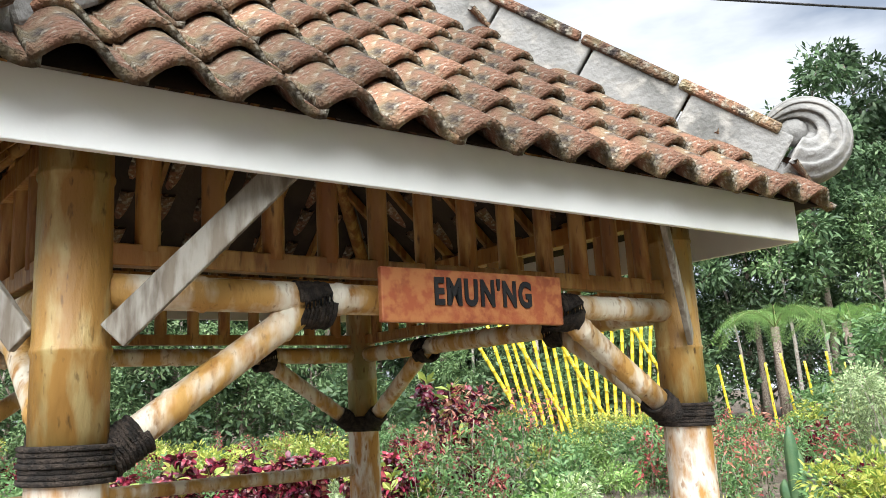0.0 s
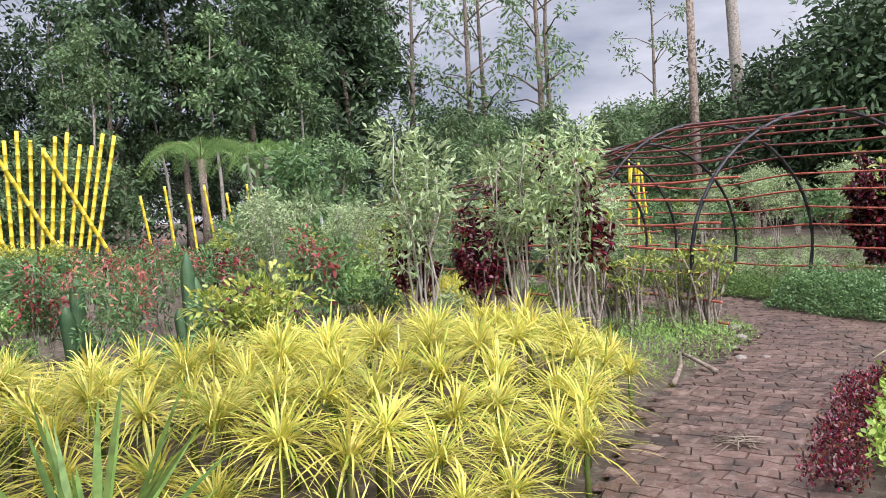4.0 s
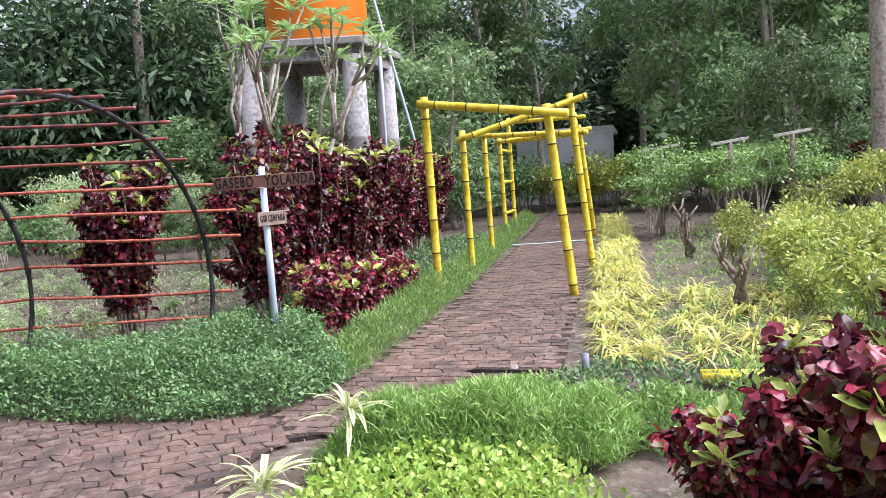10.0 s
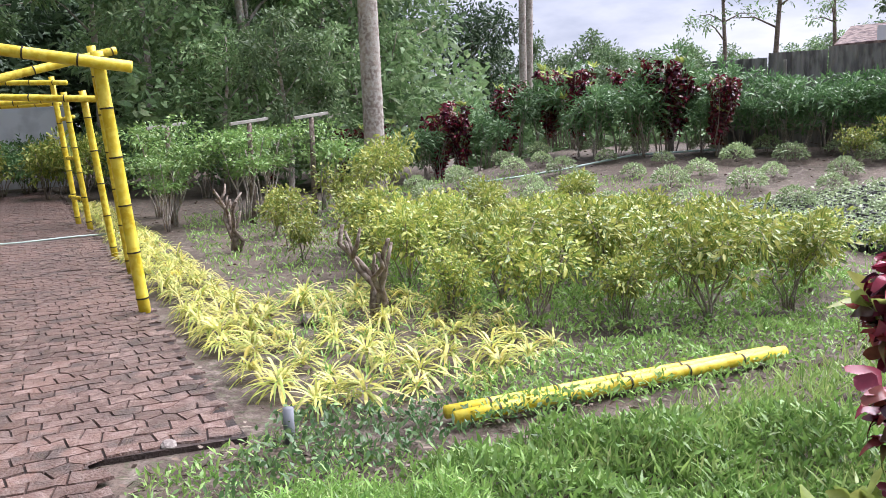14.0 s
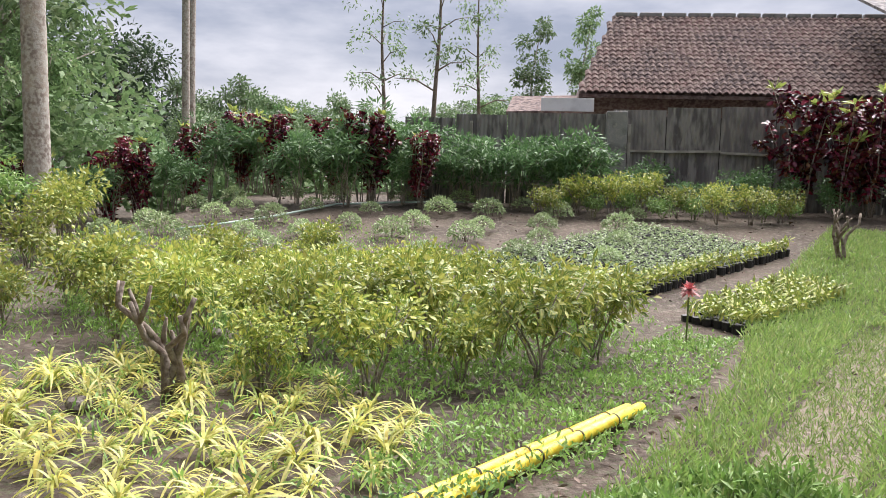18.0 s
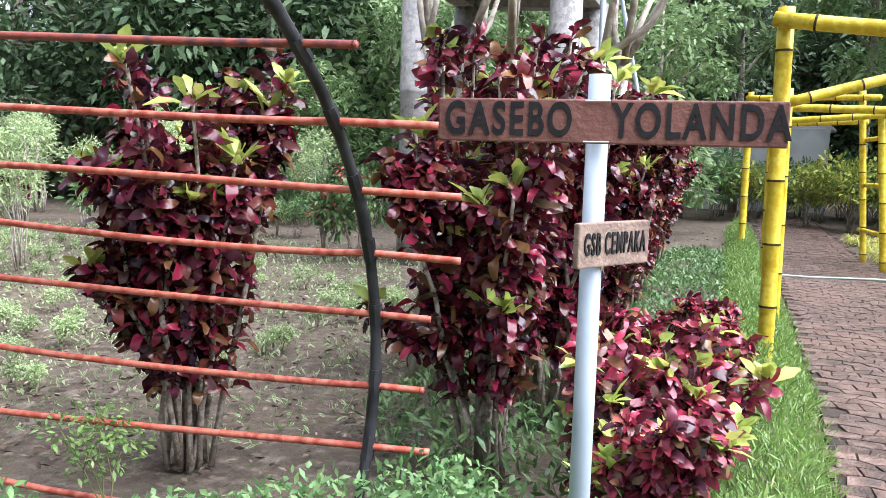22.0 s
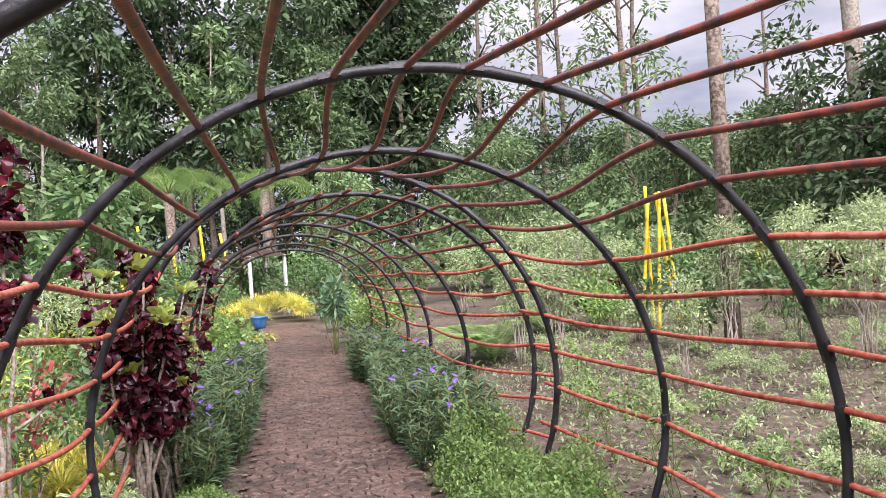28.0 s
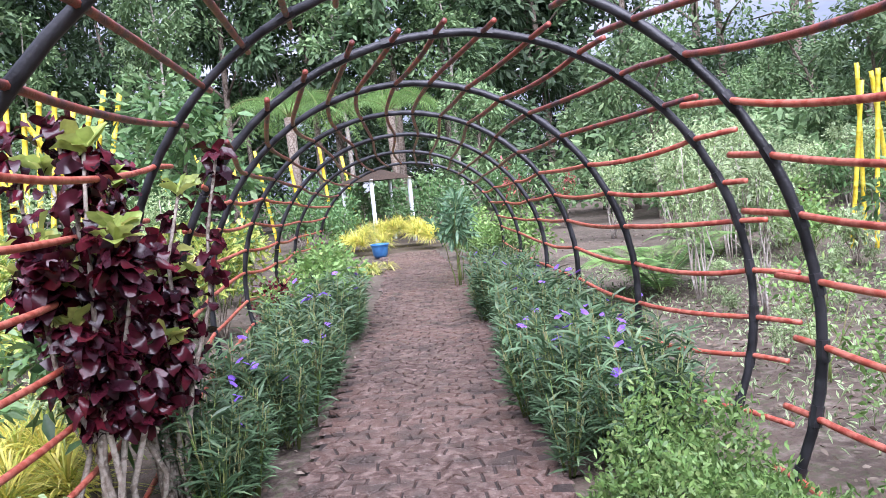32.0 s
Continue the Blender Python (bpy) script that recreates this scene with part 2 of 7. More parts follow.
M_MOSSCONC = surface("mossy_concrete", [(0.24, 0.235, 0.225), (0.12, 0.118, 0.11), (0.3, 0.285, 0.26)], (3.5, 14), 0.95, 0.5, 40, cuts=(0.5, 0.52))
M_ORANGE = surface("orange_plastic", [(0.78, 0.23, 0.02), (0.7, 0.18, 0.015)], (1.2, 9), 0.42, 0.05, 20)
M_SIGNRED = surface("red_brown_signboard", [(0.28, 0.075, 0.03), (0.2, 0.05, 0.022), (0.36, 0.14, 0.05)], (5, 26), 0.5, 0.15, 50)
M_SIGNDK = surface("dark_brown_signboard", [(0.2, 0.088, 0.07), (0.14, 0.06, 0.05)], (6, 40), 0.6, 0.25, 60)
M_SIGNGR = surface("faded_wood_board", [(0.26, 0.19, 0.15), (0.18, 0.12, 0.1)], (8, 40), 0.75, 0.35, 60)
M_INK = surface("black_letter_paint", [(0.006, 0.006, 0.008), (0.012, 0.012, 0.013)], (20, 60), 0.6, 0.1, 90)
M_BLUE = surface("blue_print", [(0.03, 0.07, 0.5), (0.04, 0.09, 0.42)], (6, 30), 0.5, 0.0)
M_PVC = surface("grey_pvc_pipe", [(0.42, 0.48, 0.56), (0.34, 0.4, 0.47)], (3, 20), 0.4, 0.05, 40)
M_BARK = surface("grey_brown_bark", [(0.16, 0.12, 0.09), (0.09, 0.066, 0.05), (0.25, 0.21, 0.17)], (3, 20), 0.95, 0.9, 30)
M_PALEBARK = surface("pale_bark", [(0.34, 0.29, 0.24), (0.22, 0.18, 0.15), (0.42, 0.39, 0.34)], (3, 14), 0.9, 0.6, 30)
M_STEM = surface("shrub_stem", [(0.25, 0.205, 0.165), (0.15, 0.118, 0.09), (0.34, 0.3, 0.25)], (8, 40), 0.9, 0.5, 60)
M_GREENSTEM = surface("green_stem", [(0.1, 0.16, 0.03), (0.16, 0.15, 0.06)], (8, 30), 0.6, 0.2, 60)
M_CACTUS = surface("cactus_skin", [(0.05, 0.11, 0.05), (0.08, 0.14, 0.06)], (6, 40), 0.6, 0.3, 60)
M_FENCE = surface("old_corrugated_sheet", [(0.15, 0.138, 0.135), (0.09, 0.082, 0.08), (0.24, 0.225, 0.21)], (1.2, 7), 0.9, 0.4, 40, space="pos", stretch=(1, 1, 0.3))
M_RAIL = surface("pale_timber_rail", [(0.36, 0.34, 0.3), (0.24, 0.22, 0.19)], (4, 20), 0.85, 0.3, 50)
M_DKTILE = surface("dark_old_roof_tile", [(0.13, 0.078, 0.068), (0.065, 0.046, 0.044), (0.2, 0.15, 0.13)], (0.9, 9), 0.95, 0.6, 30, space="pos", rand=0.3)
M_BAG = surface("black_polybag", [(0.015, 0.015, 0.016), (0.03, 0.028, 0.027)], (10, 50), 0.45, 0.5, 60)
M_POT = surface("blue_glazed_pot", [(0.05, 0.16, 0.34), (0.03, 0.1, 0.24)], (5, 30), 0.3, 0.1, 40)
M_WHITE = surface("white_plaster", [(0.66, 0.67, 0.68), (0.52, 0.53, 0.54)], (2, 14), 0.8, 0.1, 40)
M_THATCH = surface("old_thatch", [(0.035, 0.022, 0.015), (0.02, 0.014, 0.011), (0.06, 0.04, 0.025)], (4, 40), 0.95, 0.6, 60)
M_WALLSHADE = surface("painted_wall_shade", [(0.02, 0.018, 0.017), (0.035, 0.03, 0.028)], (3, 12), 0.95, 0.1, 30)
M_HOSE = surface("pale_green_hose", [(0.45, 0.56, 0.5), (0.36, 0.46, 0.4)], (6, 30), 0.4, 0.0)
M_LITTER = leafy("dry_leaf_litter", [(0.16, 0.105, 0.065), (0.09, 0.062, 0.04), (0.24, 0.19, 0.135), (0.14, 0.08, 0.055)], rough=0.8, trans=0.05)

L_YELLOW = leafy("yellow_strap_leaf", [(0.7, 0.6, 0.09), (0.76, 0.68, 0.2), (0.58, 0.55, 0.08), (0.3, 0.4, 0.06), (0.74, 0.62, 0.12)], trans=0.35, tint=0.12, sat=0.98)
L_YROW = leafy("yellow_spider_leaf", [(0.66, 0.55, 0.1), (0.32, 0.42, 0.08), (0.74, 0.66, 0.24), (0.58, 0.56, 0.11), (0.28, 0.38, 0.07), (0.68, 0.58, 0.13)], trans=0.35, tint=0.16, sat=0.95)
L_MAROON = leafy("maroon_croton_leaf", [(0.03, 0.011, 0.022), (0.12, 0.011, 0.028), (0.018, 0.01, 0.018), (0.26, 0.018, 0.045), (0.05, 0.014, 0.026), (0.16, 0.08, 0.03), (0.15, 0.012, 0.032), (0.05, 0.045, 0.022)], rough=0.22, trans=0.12, tint=0.2, sat=1.0)
L_REDCROTON = leafy("red_croton_leaf", [(0.055, 0.02, 0.034), (0.22, 0.022, 0.048), (0.035, 0.022, 0.03), (0.45, 0.045, 0.09), (0.08, 0.028, 0.042), (0.17, 0.11, 0.05), (0.3, 0.026, 0.06), (0.08, 0.055, 0.04)], rough=0.24, trans=0.14, tint=0.2, sat=1.0)
L_DKMAROON = leafy("black_maroon_leaf", [(0.024, 0.008, 0.014), (0.085, 0.01, 0.02), (0.015, 0.007, 0.012), (0.15, 0.014, 0.026)], rough=0.24, trans=0.1, tint=0.2, sat=1.0)
L_NEWLEAF = leafy("lime_new_leaf", [(0.42, 0.5, 0.05), (0.3, 0.42, 0.05), (0.55, 0.52, 0.08)], rough=0.35, trans=0.35)
L_RED = leafy("red_leaf", [(0.42, 0.03, 0.03), (0.3, 0.02, 0.03), (0.5, 0.1, 0.05)], rough=0.35)
L_PINK = leafy("magenta_cordyline_leaf", [(0.5, 0.02, 0.07), (0.36, 0.015, 0.05), (0.6, 0.06, 0.1)], rough=0.35)
L_VARIEG = leafy("cream_edged_small_leaf", [(0.13, 0.25, 0.065), (0.18, 0.31, 0.09), (0.28, 0.39, 0.15), (0.09, 0.19, 0.05)], edge=(0.46, 0.55, 0.26), trans=0.32)
L_FIELD = leafy("gold_splashed_leaf", [(0.14, 0.23, 0.04), (0.24, 0.32, 0.055), (0.46, 0.45, 0.1), (0.17, 0.26, 0.045), (0.1, 0.19, 0.035), (0.36, 0.39, 0.08)], mid=(0.5, 0.48, 0.13), trans=0.3, sat=1.0)
L_LIME = leafy("lime_groundcover_leaf", [(0.27, 0.43, 0.05), (0.2, 0.36, 0.04), (0.4, 0.5, 0.09), (0.32, 0.46, 0.06)], trans=0.35, tint=0.1, sat=0.95)
L_HEDGE = leafy("wispy_green_leaf", [(0.18, 0.35, 0.055), (0.26, 0.43, 0.085), (0.11, 0.23, 0.04), (0.34, 0.46, 0.12)], trans=0.34, sat=0.94)
L_SHRUB = leafy("shrub_leaf", [(0.07, 0.18, 0.045), (0.11, 0.24, 0.06), (0.17, 0.29, 0.08), (0.05, 0.13, 0.04)], trans=0.28)
L_BRIGHT = leafy("bright_shrub_leaf", [(0.15, 0.29, 0.055), (0.23, 0.38, 0.085), (0.085, 0.19, 0.035), (0.32, 0.43, 0.12)], trans=0.3, sat=0.92)
L_RUELLIA = leafy("narrow_blue_green_leaf", [(0.06, 0.13, 0.045), (0.09, 0.18, 0.07), (0.05, 0.1, 0.04), (0.14, 0.22, 0.09)], trans=0.25)
L_PURPLE = leafy("violet_petal", [(0.24, 0.11, 0.62), (0.32, 0.17, 0.72)], trans=0.3, tint=0.1, sat=1.0)
L_GRASS = leafy("grass_blade", [(0.19, 0.33, 0.055), (0.3, 0.43, 0.09), (0.14, 0.26, 0.045), (0.4, 0.44, 0.15)], trans=0.35, sat=0.92)
L_FERN = leafy("fern_pinna", [(0.18, 0.36, 0.06), (0.26, 0.44, 0.1), (0.13, 0.3, 0.05)], trans=0.35)
L_DARKTREE = leafy("dark_forest_leaf", [(0.045, 0.095, 0.032), (0.07, 0.135, 0.045), (0.03, 0.065, 0.026), (0.115, 0.19, 0.07)], rough=0.6, trans=0.2, tint=0.35)
# paler wood; leaf also lightened to offset back light and carry haze
L_PALETREE = leafy("lightened_forest_leaf", [(0.15, 0.26, 0.09), (0.22, 0.34, 0.125), (0.085, 0.165, 0.055), (0.31, 0.4, 0.18)], rough=0.6, trans=0.35, tint=0.4, sat=0.92)
L_MIDTREE = leafy("forest_leaf", [(0.11, 0.2, 0.065), (0.16, 0.27, 0.09), (0.07, 0.14, 0.045), (0.23, 0.33, 0.12)], rough=0.6, trans=0.28, tint=0.35)
L_CASSAVA = leafy("cassava_leaf", [(0.05, 0.13, 0.035), (0.085, 0.19, 0.05), (0.14, 0.27, 0.075)], rough=0.5, trans=0.28)
L_CREAMSTRAP = leafy("cream_striped_strap_leaf", [(0.66, 0.66, 0.3), (0.5, 0.56, 0.2), (0.72, 0.7, 0.42)], mid=(0.2, 0.32, 0.08), trans=0.3)
L_BIG = leafy("broad_plumeria_leaf", [(0.16, 0.32, 0.07), (0.22, 0.4, 0.1), (0.12, 0.25, 0.05)], mid=(0.4, 0.5, 0.2), trans=0.3)
L_TARO = leafy("large_taro_leaf", [(0.05, 0.14, 0.06), (0.08, 0.2, 0.08)], mid=(0.2, 0.3, 0.14), trans=0.25)

# ---- mesh tools ----
rnd = random.Random(7)


def mesh_from(name, verts, faces, mat, uv=None, smooth=False):
    """Mesh from arrays; faces are rows of three or four indices, or a list of polygons."""
    me = bpy.data.meshes.new(name)
    verts = np.asarray(verts, dtype=np.float32).reshape(-1, 3)
    if isinstance(faces, np.ndarray):
        n, k = faces.shape
        me.vertices.add(len(verts))
        me.vertices.foreach_set("co", verts.ravel())
        me.loops.add(n * k)
        me.loops.foreach_set("vertex_index", faces.astype(np.int32).ravel())
        me.polygons.add(n)
        me.polygons.foreach_set("loop_start", np.arange(0, n * k, k, dtype=np.int32))
        me.update(calc_edges=True)
        if uv is not None:
            layer = me.uv_layers.new(name="UVMap")
            layer.data.foreach_set("uv", np.asarray(uv, dtype=np.float32)[faces.ravel()].ravel())
    else:
        me.from_pydata([tuple(v) for v in verts], [], faces)
        me.update()
    me.materials.append(mat)
    if smooth:
        me.polygons.foreach_set("use_smooth", [True] * len(me.polygons))
    return me


def child(name, me, parent, label="", kind=""):
    ob = new(name, me)
    ob.parent = parent
    return tagged(ob, label, kind=kind)


def part(name, bm, material, parent, label="", smooth=False):
    me = bpy.data.meshes.new(name)
    bm.to_mesh(me)
    bm.free()
    me.materials.append(material)
    if smooth:
        me.polygons.foreach_set("use_smooth", [True] * len(me.polygons))
    return child(name, me, parent, label)


def thing(name, label, category, x=0, y=0, z=0, rz=0, group="", kind=""):
    ob = new(name)
    ob.empty_display_size = 0.2
    ob.matrix_basis = pose(x, y, z, 0, 0, rz)
    return tagged(ob, label, category, group, kind)


def box_bm(sx, sy, sz, at=(0, 0, 0), bevel=0.0, turn=None):
    bm = bmesh.new()
    bmesh.ops.create_cube(bm, size=1)
    bmesh.ops.scale(bm, vec=(sx, sy, sz), verts=bm.verts)
    if bevel:
        bmesh.ops.bevel(bm, geom=bm.edges[:], offset=bevel, segments=2, affect="EDGES", profile=0.5)
    if turn is not None:
        bmesh.ops.transform(bm, matrix=turn.to_4x4(), verts=bm.verts)
    bmesh.ops.translate(bm, vec=at, verts=bm.verts)
    return bm


def beam_bm(a, b, w, h, bevel=0.004):
    """Squared timber from a to b."""
    a, b = Vector(a), Vector(b)
    d = b - a
    q = d.to_track_quat("X", "Z").to_matrix()
    return box_bm(d.length, w, h, (a + b) / 2, bevel, q)


def tube(points, radii, sides=8, cap=True, ref=None):
    """Verts and quads of a tube along points."""
    pts = np.asarray(points, dtype=float)
    n = len(pts)
    rad = np.broadcast_to(np.asarray(radii, dtype=float), (n,))
    tan = np.gradient(pts, axis=0)
    tan /= np.linalg.norm(tan, axis=1)[:, None] + 1e-9
    if ref is None:
        ref = np.array([0.0, 0, 1]) if abs(tan[:, 2]).mean() < 0.8 else np.array([1.0, 0, 0])
    s = np.cross(tan, ref)
    s /= np.linalg.norm(s, axis=1)[:, None] + 1e-9
    t = np.cross(s, tan)
    ang = np.linspace(0, 2 * np.pi, sides, endpoint=False)
    v = pts[:, None, :] + rad[:, None, None] * (np.cos(ang)[None, :, None] * s[:, None, :] + np.sin(ang)[None, :, None] * t[:, None, :])
    v = v.reshape(-1, 3)
    f = []
    for i in range(n - 1):
        for j in range(sides):
            k = (j + 1) % sides
            f.append((i * sides + j, i * sides + k, (i + 1) * sides + k, (i + 1) * sides + j))
    if cap:
        f.append(tuple(range(sides - 1, -1, -1)))
        f.append(tuple(range((n - 1) * sides, n * sides)))
    return v, f


def tubes_mesh(name, list_of, mat, sides=6):
    vs, fs, o = [], [], 0
    for pts, rad in list_of:
        v, f = tube(pts, rad, sides)
        vs.append(v)
        fs += [tuple(i + o for i in q) for q in f]
        o += len(v)
    return mesh_from(name, np.concatenate(vs), fs, mat, smooth=True)


def bamboo_profile(a, b, r, node=0.3, flare=1.12, r2=None):
    """Points and radii of a bamboo pole with swollen joints from a to b."""
    a, b = np.array(a, float), np.array(b, float)
    L = np.linalg.norm(b - a)
    r2 = r if r2 is None else r2
    ss, rr = [0.0], [r]
    k = node * 0.6
    while k < L - 0.03:
        for d, q in ((-0.012, 1.0), (-0.004, flare), (0.004, flare), (0.012, 1.0)):
            ss.append(k + d)
            rr.append((r + (r2 - r) * k / L) * q)
        k += node
    ss.append(L)
    rr.append(r2)
    ss = np.array(ss)
    return a + (b - a) * (ss / L)[:, None], np.array(rr)


def pole_part(name, a, b, r, mat, parent, label="", node=0.3, sides=12, flare=1.1, r2=None):
    p, q = bamboo_profile(a, b, r, node, flare, r2)
    v, f = tube(p, q, sides)
    return child(name, mesh_from(name, v, f, mat, smooth=True), parent, label)


def ring_part(name, at, axis, r, w, mat, parent, label="", sides=12):
    a = np.array(at, float)
    d = np.array(axis, float)
    d /= np.linalg.norm(d)
    v, f = tube([a - d * w / 2, a + d * w / 2], [r, r], sides)
    return child(name, mesh_from(name, v, f, mat, smooth=False), parent, label)


def cord_part(at, axis, r, w, parent, name="cord_lashing"):
    """Fibre cord wound round a pole: a helix of turns."""
    a = np.array(at, float)
    d = np.array(axis, float)
    d /= np.linalg.norm(d)
    ref = np.array([0, 0, 1.0]) if abs(d[2]) < 0.8 else np.array([1.0, 0, 0])
    s = np.cross(d, ref)
    s /= np.linalg.norm(s)
    t = np.cross(s, d)
    turns = max(4, int(w / 0.011))
    u = np.linspace(0, 1, turns * 12)
    ang = u * turns * 2 * np.pi
    wob = 1 + 0.03 * np.sin(ang * 0.37)
    pts = a + d * ((u - 0.5) * w)[:, None] + (r * wob)[:, None] * (np.cos(ang)[:, None] * s + np.sin(ang)[:, None] * t)
    v, f = tube(pts, 0.0075, 5)
    return child(name, mesh_from(name, v, f, M_CORD, smooth=True), parent, "dark wound palm-fibre cord")


def leaf_arrays(o, d, n, L, W, droop, segs=3, prof="lance", fold=0.0, curl=0.0, twist=None):
    """Arrays of many leaves: origins, directions, normals, lengths, widths, droops."""
    o, d, n = (np.asarray(q, float) for q in (o, d, n))
    N = len(o)
    L, W, droop = (np.broadcast_to(np.asarray(q, float), (N,)) for q in (L, W, droop))
    d = d / (np.linalg.norm(d, axis=1)[:, None] + 1e-9)
    side = np.cross(d, n)
    side /= np.linalg.norm(side, axis=1)[:, None] + 1e-9
    up = np.cross(side, d)
    s = np.linspace(0, 1, segs + 1)
    if prof == "lance":
        w = np.sin(np.pi * (0.06 + 0.92 * s)) ** 0.8
    elif prof == "strap":
        w = np.minimum(1, (1 - s) * 3.2 + 0.04) * (0.75 + 0.25 * np.minimum(1, s * 6))
    elif prof == "oblong":
        w = np.interp(s, [0, 0.12, 0.3, 0.55, 0.75, 0.9, 1], [0.12, 0.35, 0.72, 1, 1, 0.9, 0.42])
    elif prof == "paddle":
        w = np.where(s < 0.12, 0.12, np.sin(np.pi * np.clip((s - 0.04) / 0.98, 0, 1) ** 1.35) ** 0.7)
    else:
        w = np.sin(np.pi * (0.04 + 0.94 * s)) ** 0.55
    c = o[:, None, :] + d[:, None, :] * (L[:, None] * s)[:, :, None]
    c = c + np.array([0, 0, -1.0]) * (droop[:, None] * L[:, None] * s[None, :] ** 2)[:, :, None]
    if prof == "oblong":
        th = np.maximum(0.2, np.broadcast_to(curl, (N,)))[:, None] * s[None, :]
        rad = L[:, None] * s[None, :] / np.maximum(th, 1e-6)
        c = o[:, None, :] + d[:, None, :] * (rad * np.sin(th))[:, :, None] - up[:, None, :] * (rad * (1 - np.cos(th)))[:, :, None]
    hw = (W[:, None] * w[None, :] / 2)[:, :, None]
    lift = up[:, None, :] * (fold * W[:, None] * w[None, :])[:, :, None]
    sd = np.repeat(side[:, None, :], segs + 1, 1)
    if twist is not None:
        tw = np.asarray(twist)[:, None] * s[None, :]
        sd = side[:, None, :] * np.cos(tw)[:, :, None] + up[:, None, :] * np.sin(tw)[:, :, None]
    if prof == "oblong":
        ph = (np.arange(N) * 2.399)[:, None]
        wave = lambda k: up[:, None, :] * (0.2 * W[:, None] * np.sin(9.0 * s[None, :] + ph * k))[:, :, None]
        v = np.stack([c - sd * hw + lift + wave(1.0), c, c + sd * hw + lift + wave(1.7)], 2)
        k = 3
    elif fold:
        v = np.stack([c - sd * hw + lift, c, c + sd * hw + lift], 2)
        k = 3
    else:
        v = np.stack([c - sd * hw, c + sd * hw], 2)
        k = 2
    uu = np.linspace(0, 1, k)
    uv = np.stack(np.broadcast_arrays(uu[None, None, :], s[None, :, None]), -1)
    uv = np.broadcast_to(uv, (N, segs + 1, k, 2)).reshape(-1, 2)
    base = (np.arange(N) * (segs + 1) * k)[:, None]
    q = []
    for i in range(segs):
        for j in range(k - 1):
            q.append((i * k + j, i * k + j + 1, (i + 1) * k + j + 1, (i + 1) * k + j))
    f = (base[:, :, None] + np.array(q)[None]).reshape(-1, 4)
    return v.reshape(-1, 3), f, uv


def leaf_mesh(name, batches, mat):
    vs, fs, us, o = [], [], [], 0
    for v, f, u in batches:
        vs.append(v)
        fs.append(f + o)
        us.append(u)
        o += len(v)
    return mesh_from(name, np.concatenate(vs), np.concatenate(fs), mat, np.concatenate(us), smooth=True)


def sph(rng, N, zlo=-1.0, zhi=1.0):
    z = rng.uniform(zlo, zhi, N)
    a = rng.uniform(0, 2 * np.pi, N)
    r = np.sqrt(1 - z * z)
    return np.stack([r * np.cos(a), r * np.sin(a), z], 1)


def tilt_normals(rng, d, amount=0.6):
    n = np.array([0, 0, 1.0]) + rng.normal(0, amount, d.shape)
    return n + 1e-3


def in_poly(x, y, poly):
    c = False
    j = len(poly) - 1
    for i in range(len(poly)):
        xi, yi = poly[i]
        xj, yj = poly[j]
        if (yi > y) != (yj > y) and x < (xj - xi) * (y - yi) / (yj - yi) + xi:
            c = not c
        j = i
    return c


def scatter_in(poly, n, rng):
    xs, ys = [p[0] for p in poly], [p[1] for p in poly]
    out = []
    while len(out) < n:
        x, y = rng.uniform(min(xs), max(xs)), rng.uniform(min(ys), max(ys))
        if in_poly(x, y, poly):
            out.append((x, y))
    return np.array(out)


def text_part(body, size, m, mat, parent, name="lettering", extrude=0.002, bold=0.0):
    cu = bpy.data.curves.new("lettering", "FONT")
    cu.body, cu.size, cu.extrude, cu.offset = body, size, extrude, bold
    cu.align_x, cu.align_y, cu.space_character = "CENTER", "CENTER", 1.2
    tmp = bpy.data.objects.new("lettering", cu)
    scene.collection.objects.link(tmp)
    bpy.context.view_layer.update()
    me = bpy.data.meshes.new_from_object(tmp.evaluated_get(bpy.context.evaluated_depsgraph_get()))
    bpy.data.objects.remove(tmp)
    bpy.data.curves.remove(cu)
    me.transform(m)
    me.materials.clear()
    me.materials.append(mat)
    return child(name, me, parent, "black painted letters")

# ---- ground and paths ----
def gh(x, y):
    """Height of the ground: flat round the paths, rising gently towards the fence."""
    return 0.95 * max(0.0, min(1.0, (x - 8.5) / 8.0)) * max(0.0, min(1.0, (15.0 - y) / 3.0))


def ground_sheet():
    n = 90
    t = np.linspace(-1, 1, n)
    g = np.sign(t) * (np.abs(t) ** 3) * 600 + t * 30
    X, Y = np.meshgrid(g, g, indexing="ij")
    R_ = np.sqrt(X ** 2 + Y ** 2)
    Z = np.zeros_like(X)
    for i in range(n):
        for j in range(n):
            Z[i, j] = -0.02 + gh(X[i, j], Y[i, j]) + max(0, min(1, (R_[i, j] - 28) / 60)) * 1.2 * noise.noise((X[i, j] * 0.02, Y[i, j] * 0.02, 3.1))
    v = np.stack([X, Y, Z], -1).reshape(-1, 3)
    idx = np.arange(n * n).reshape(n, n)
    f = np.stack([idx[:-1, :-1], idx[1:, :-1], idx[1:, 1:], idx[:-1, 1:]], -1).reshape(-1, 4)
    ob = new("ground", mesh_from("ground", v, f, M_SOIL, smooth=True))
    tagged(ob, "brown garden soil with leaf litter and moss patches", "ground", kind="structure")


ground_sheet()

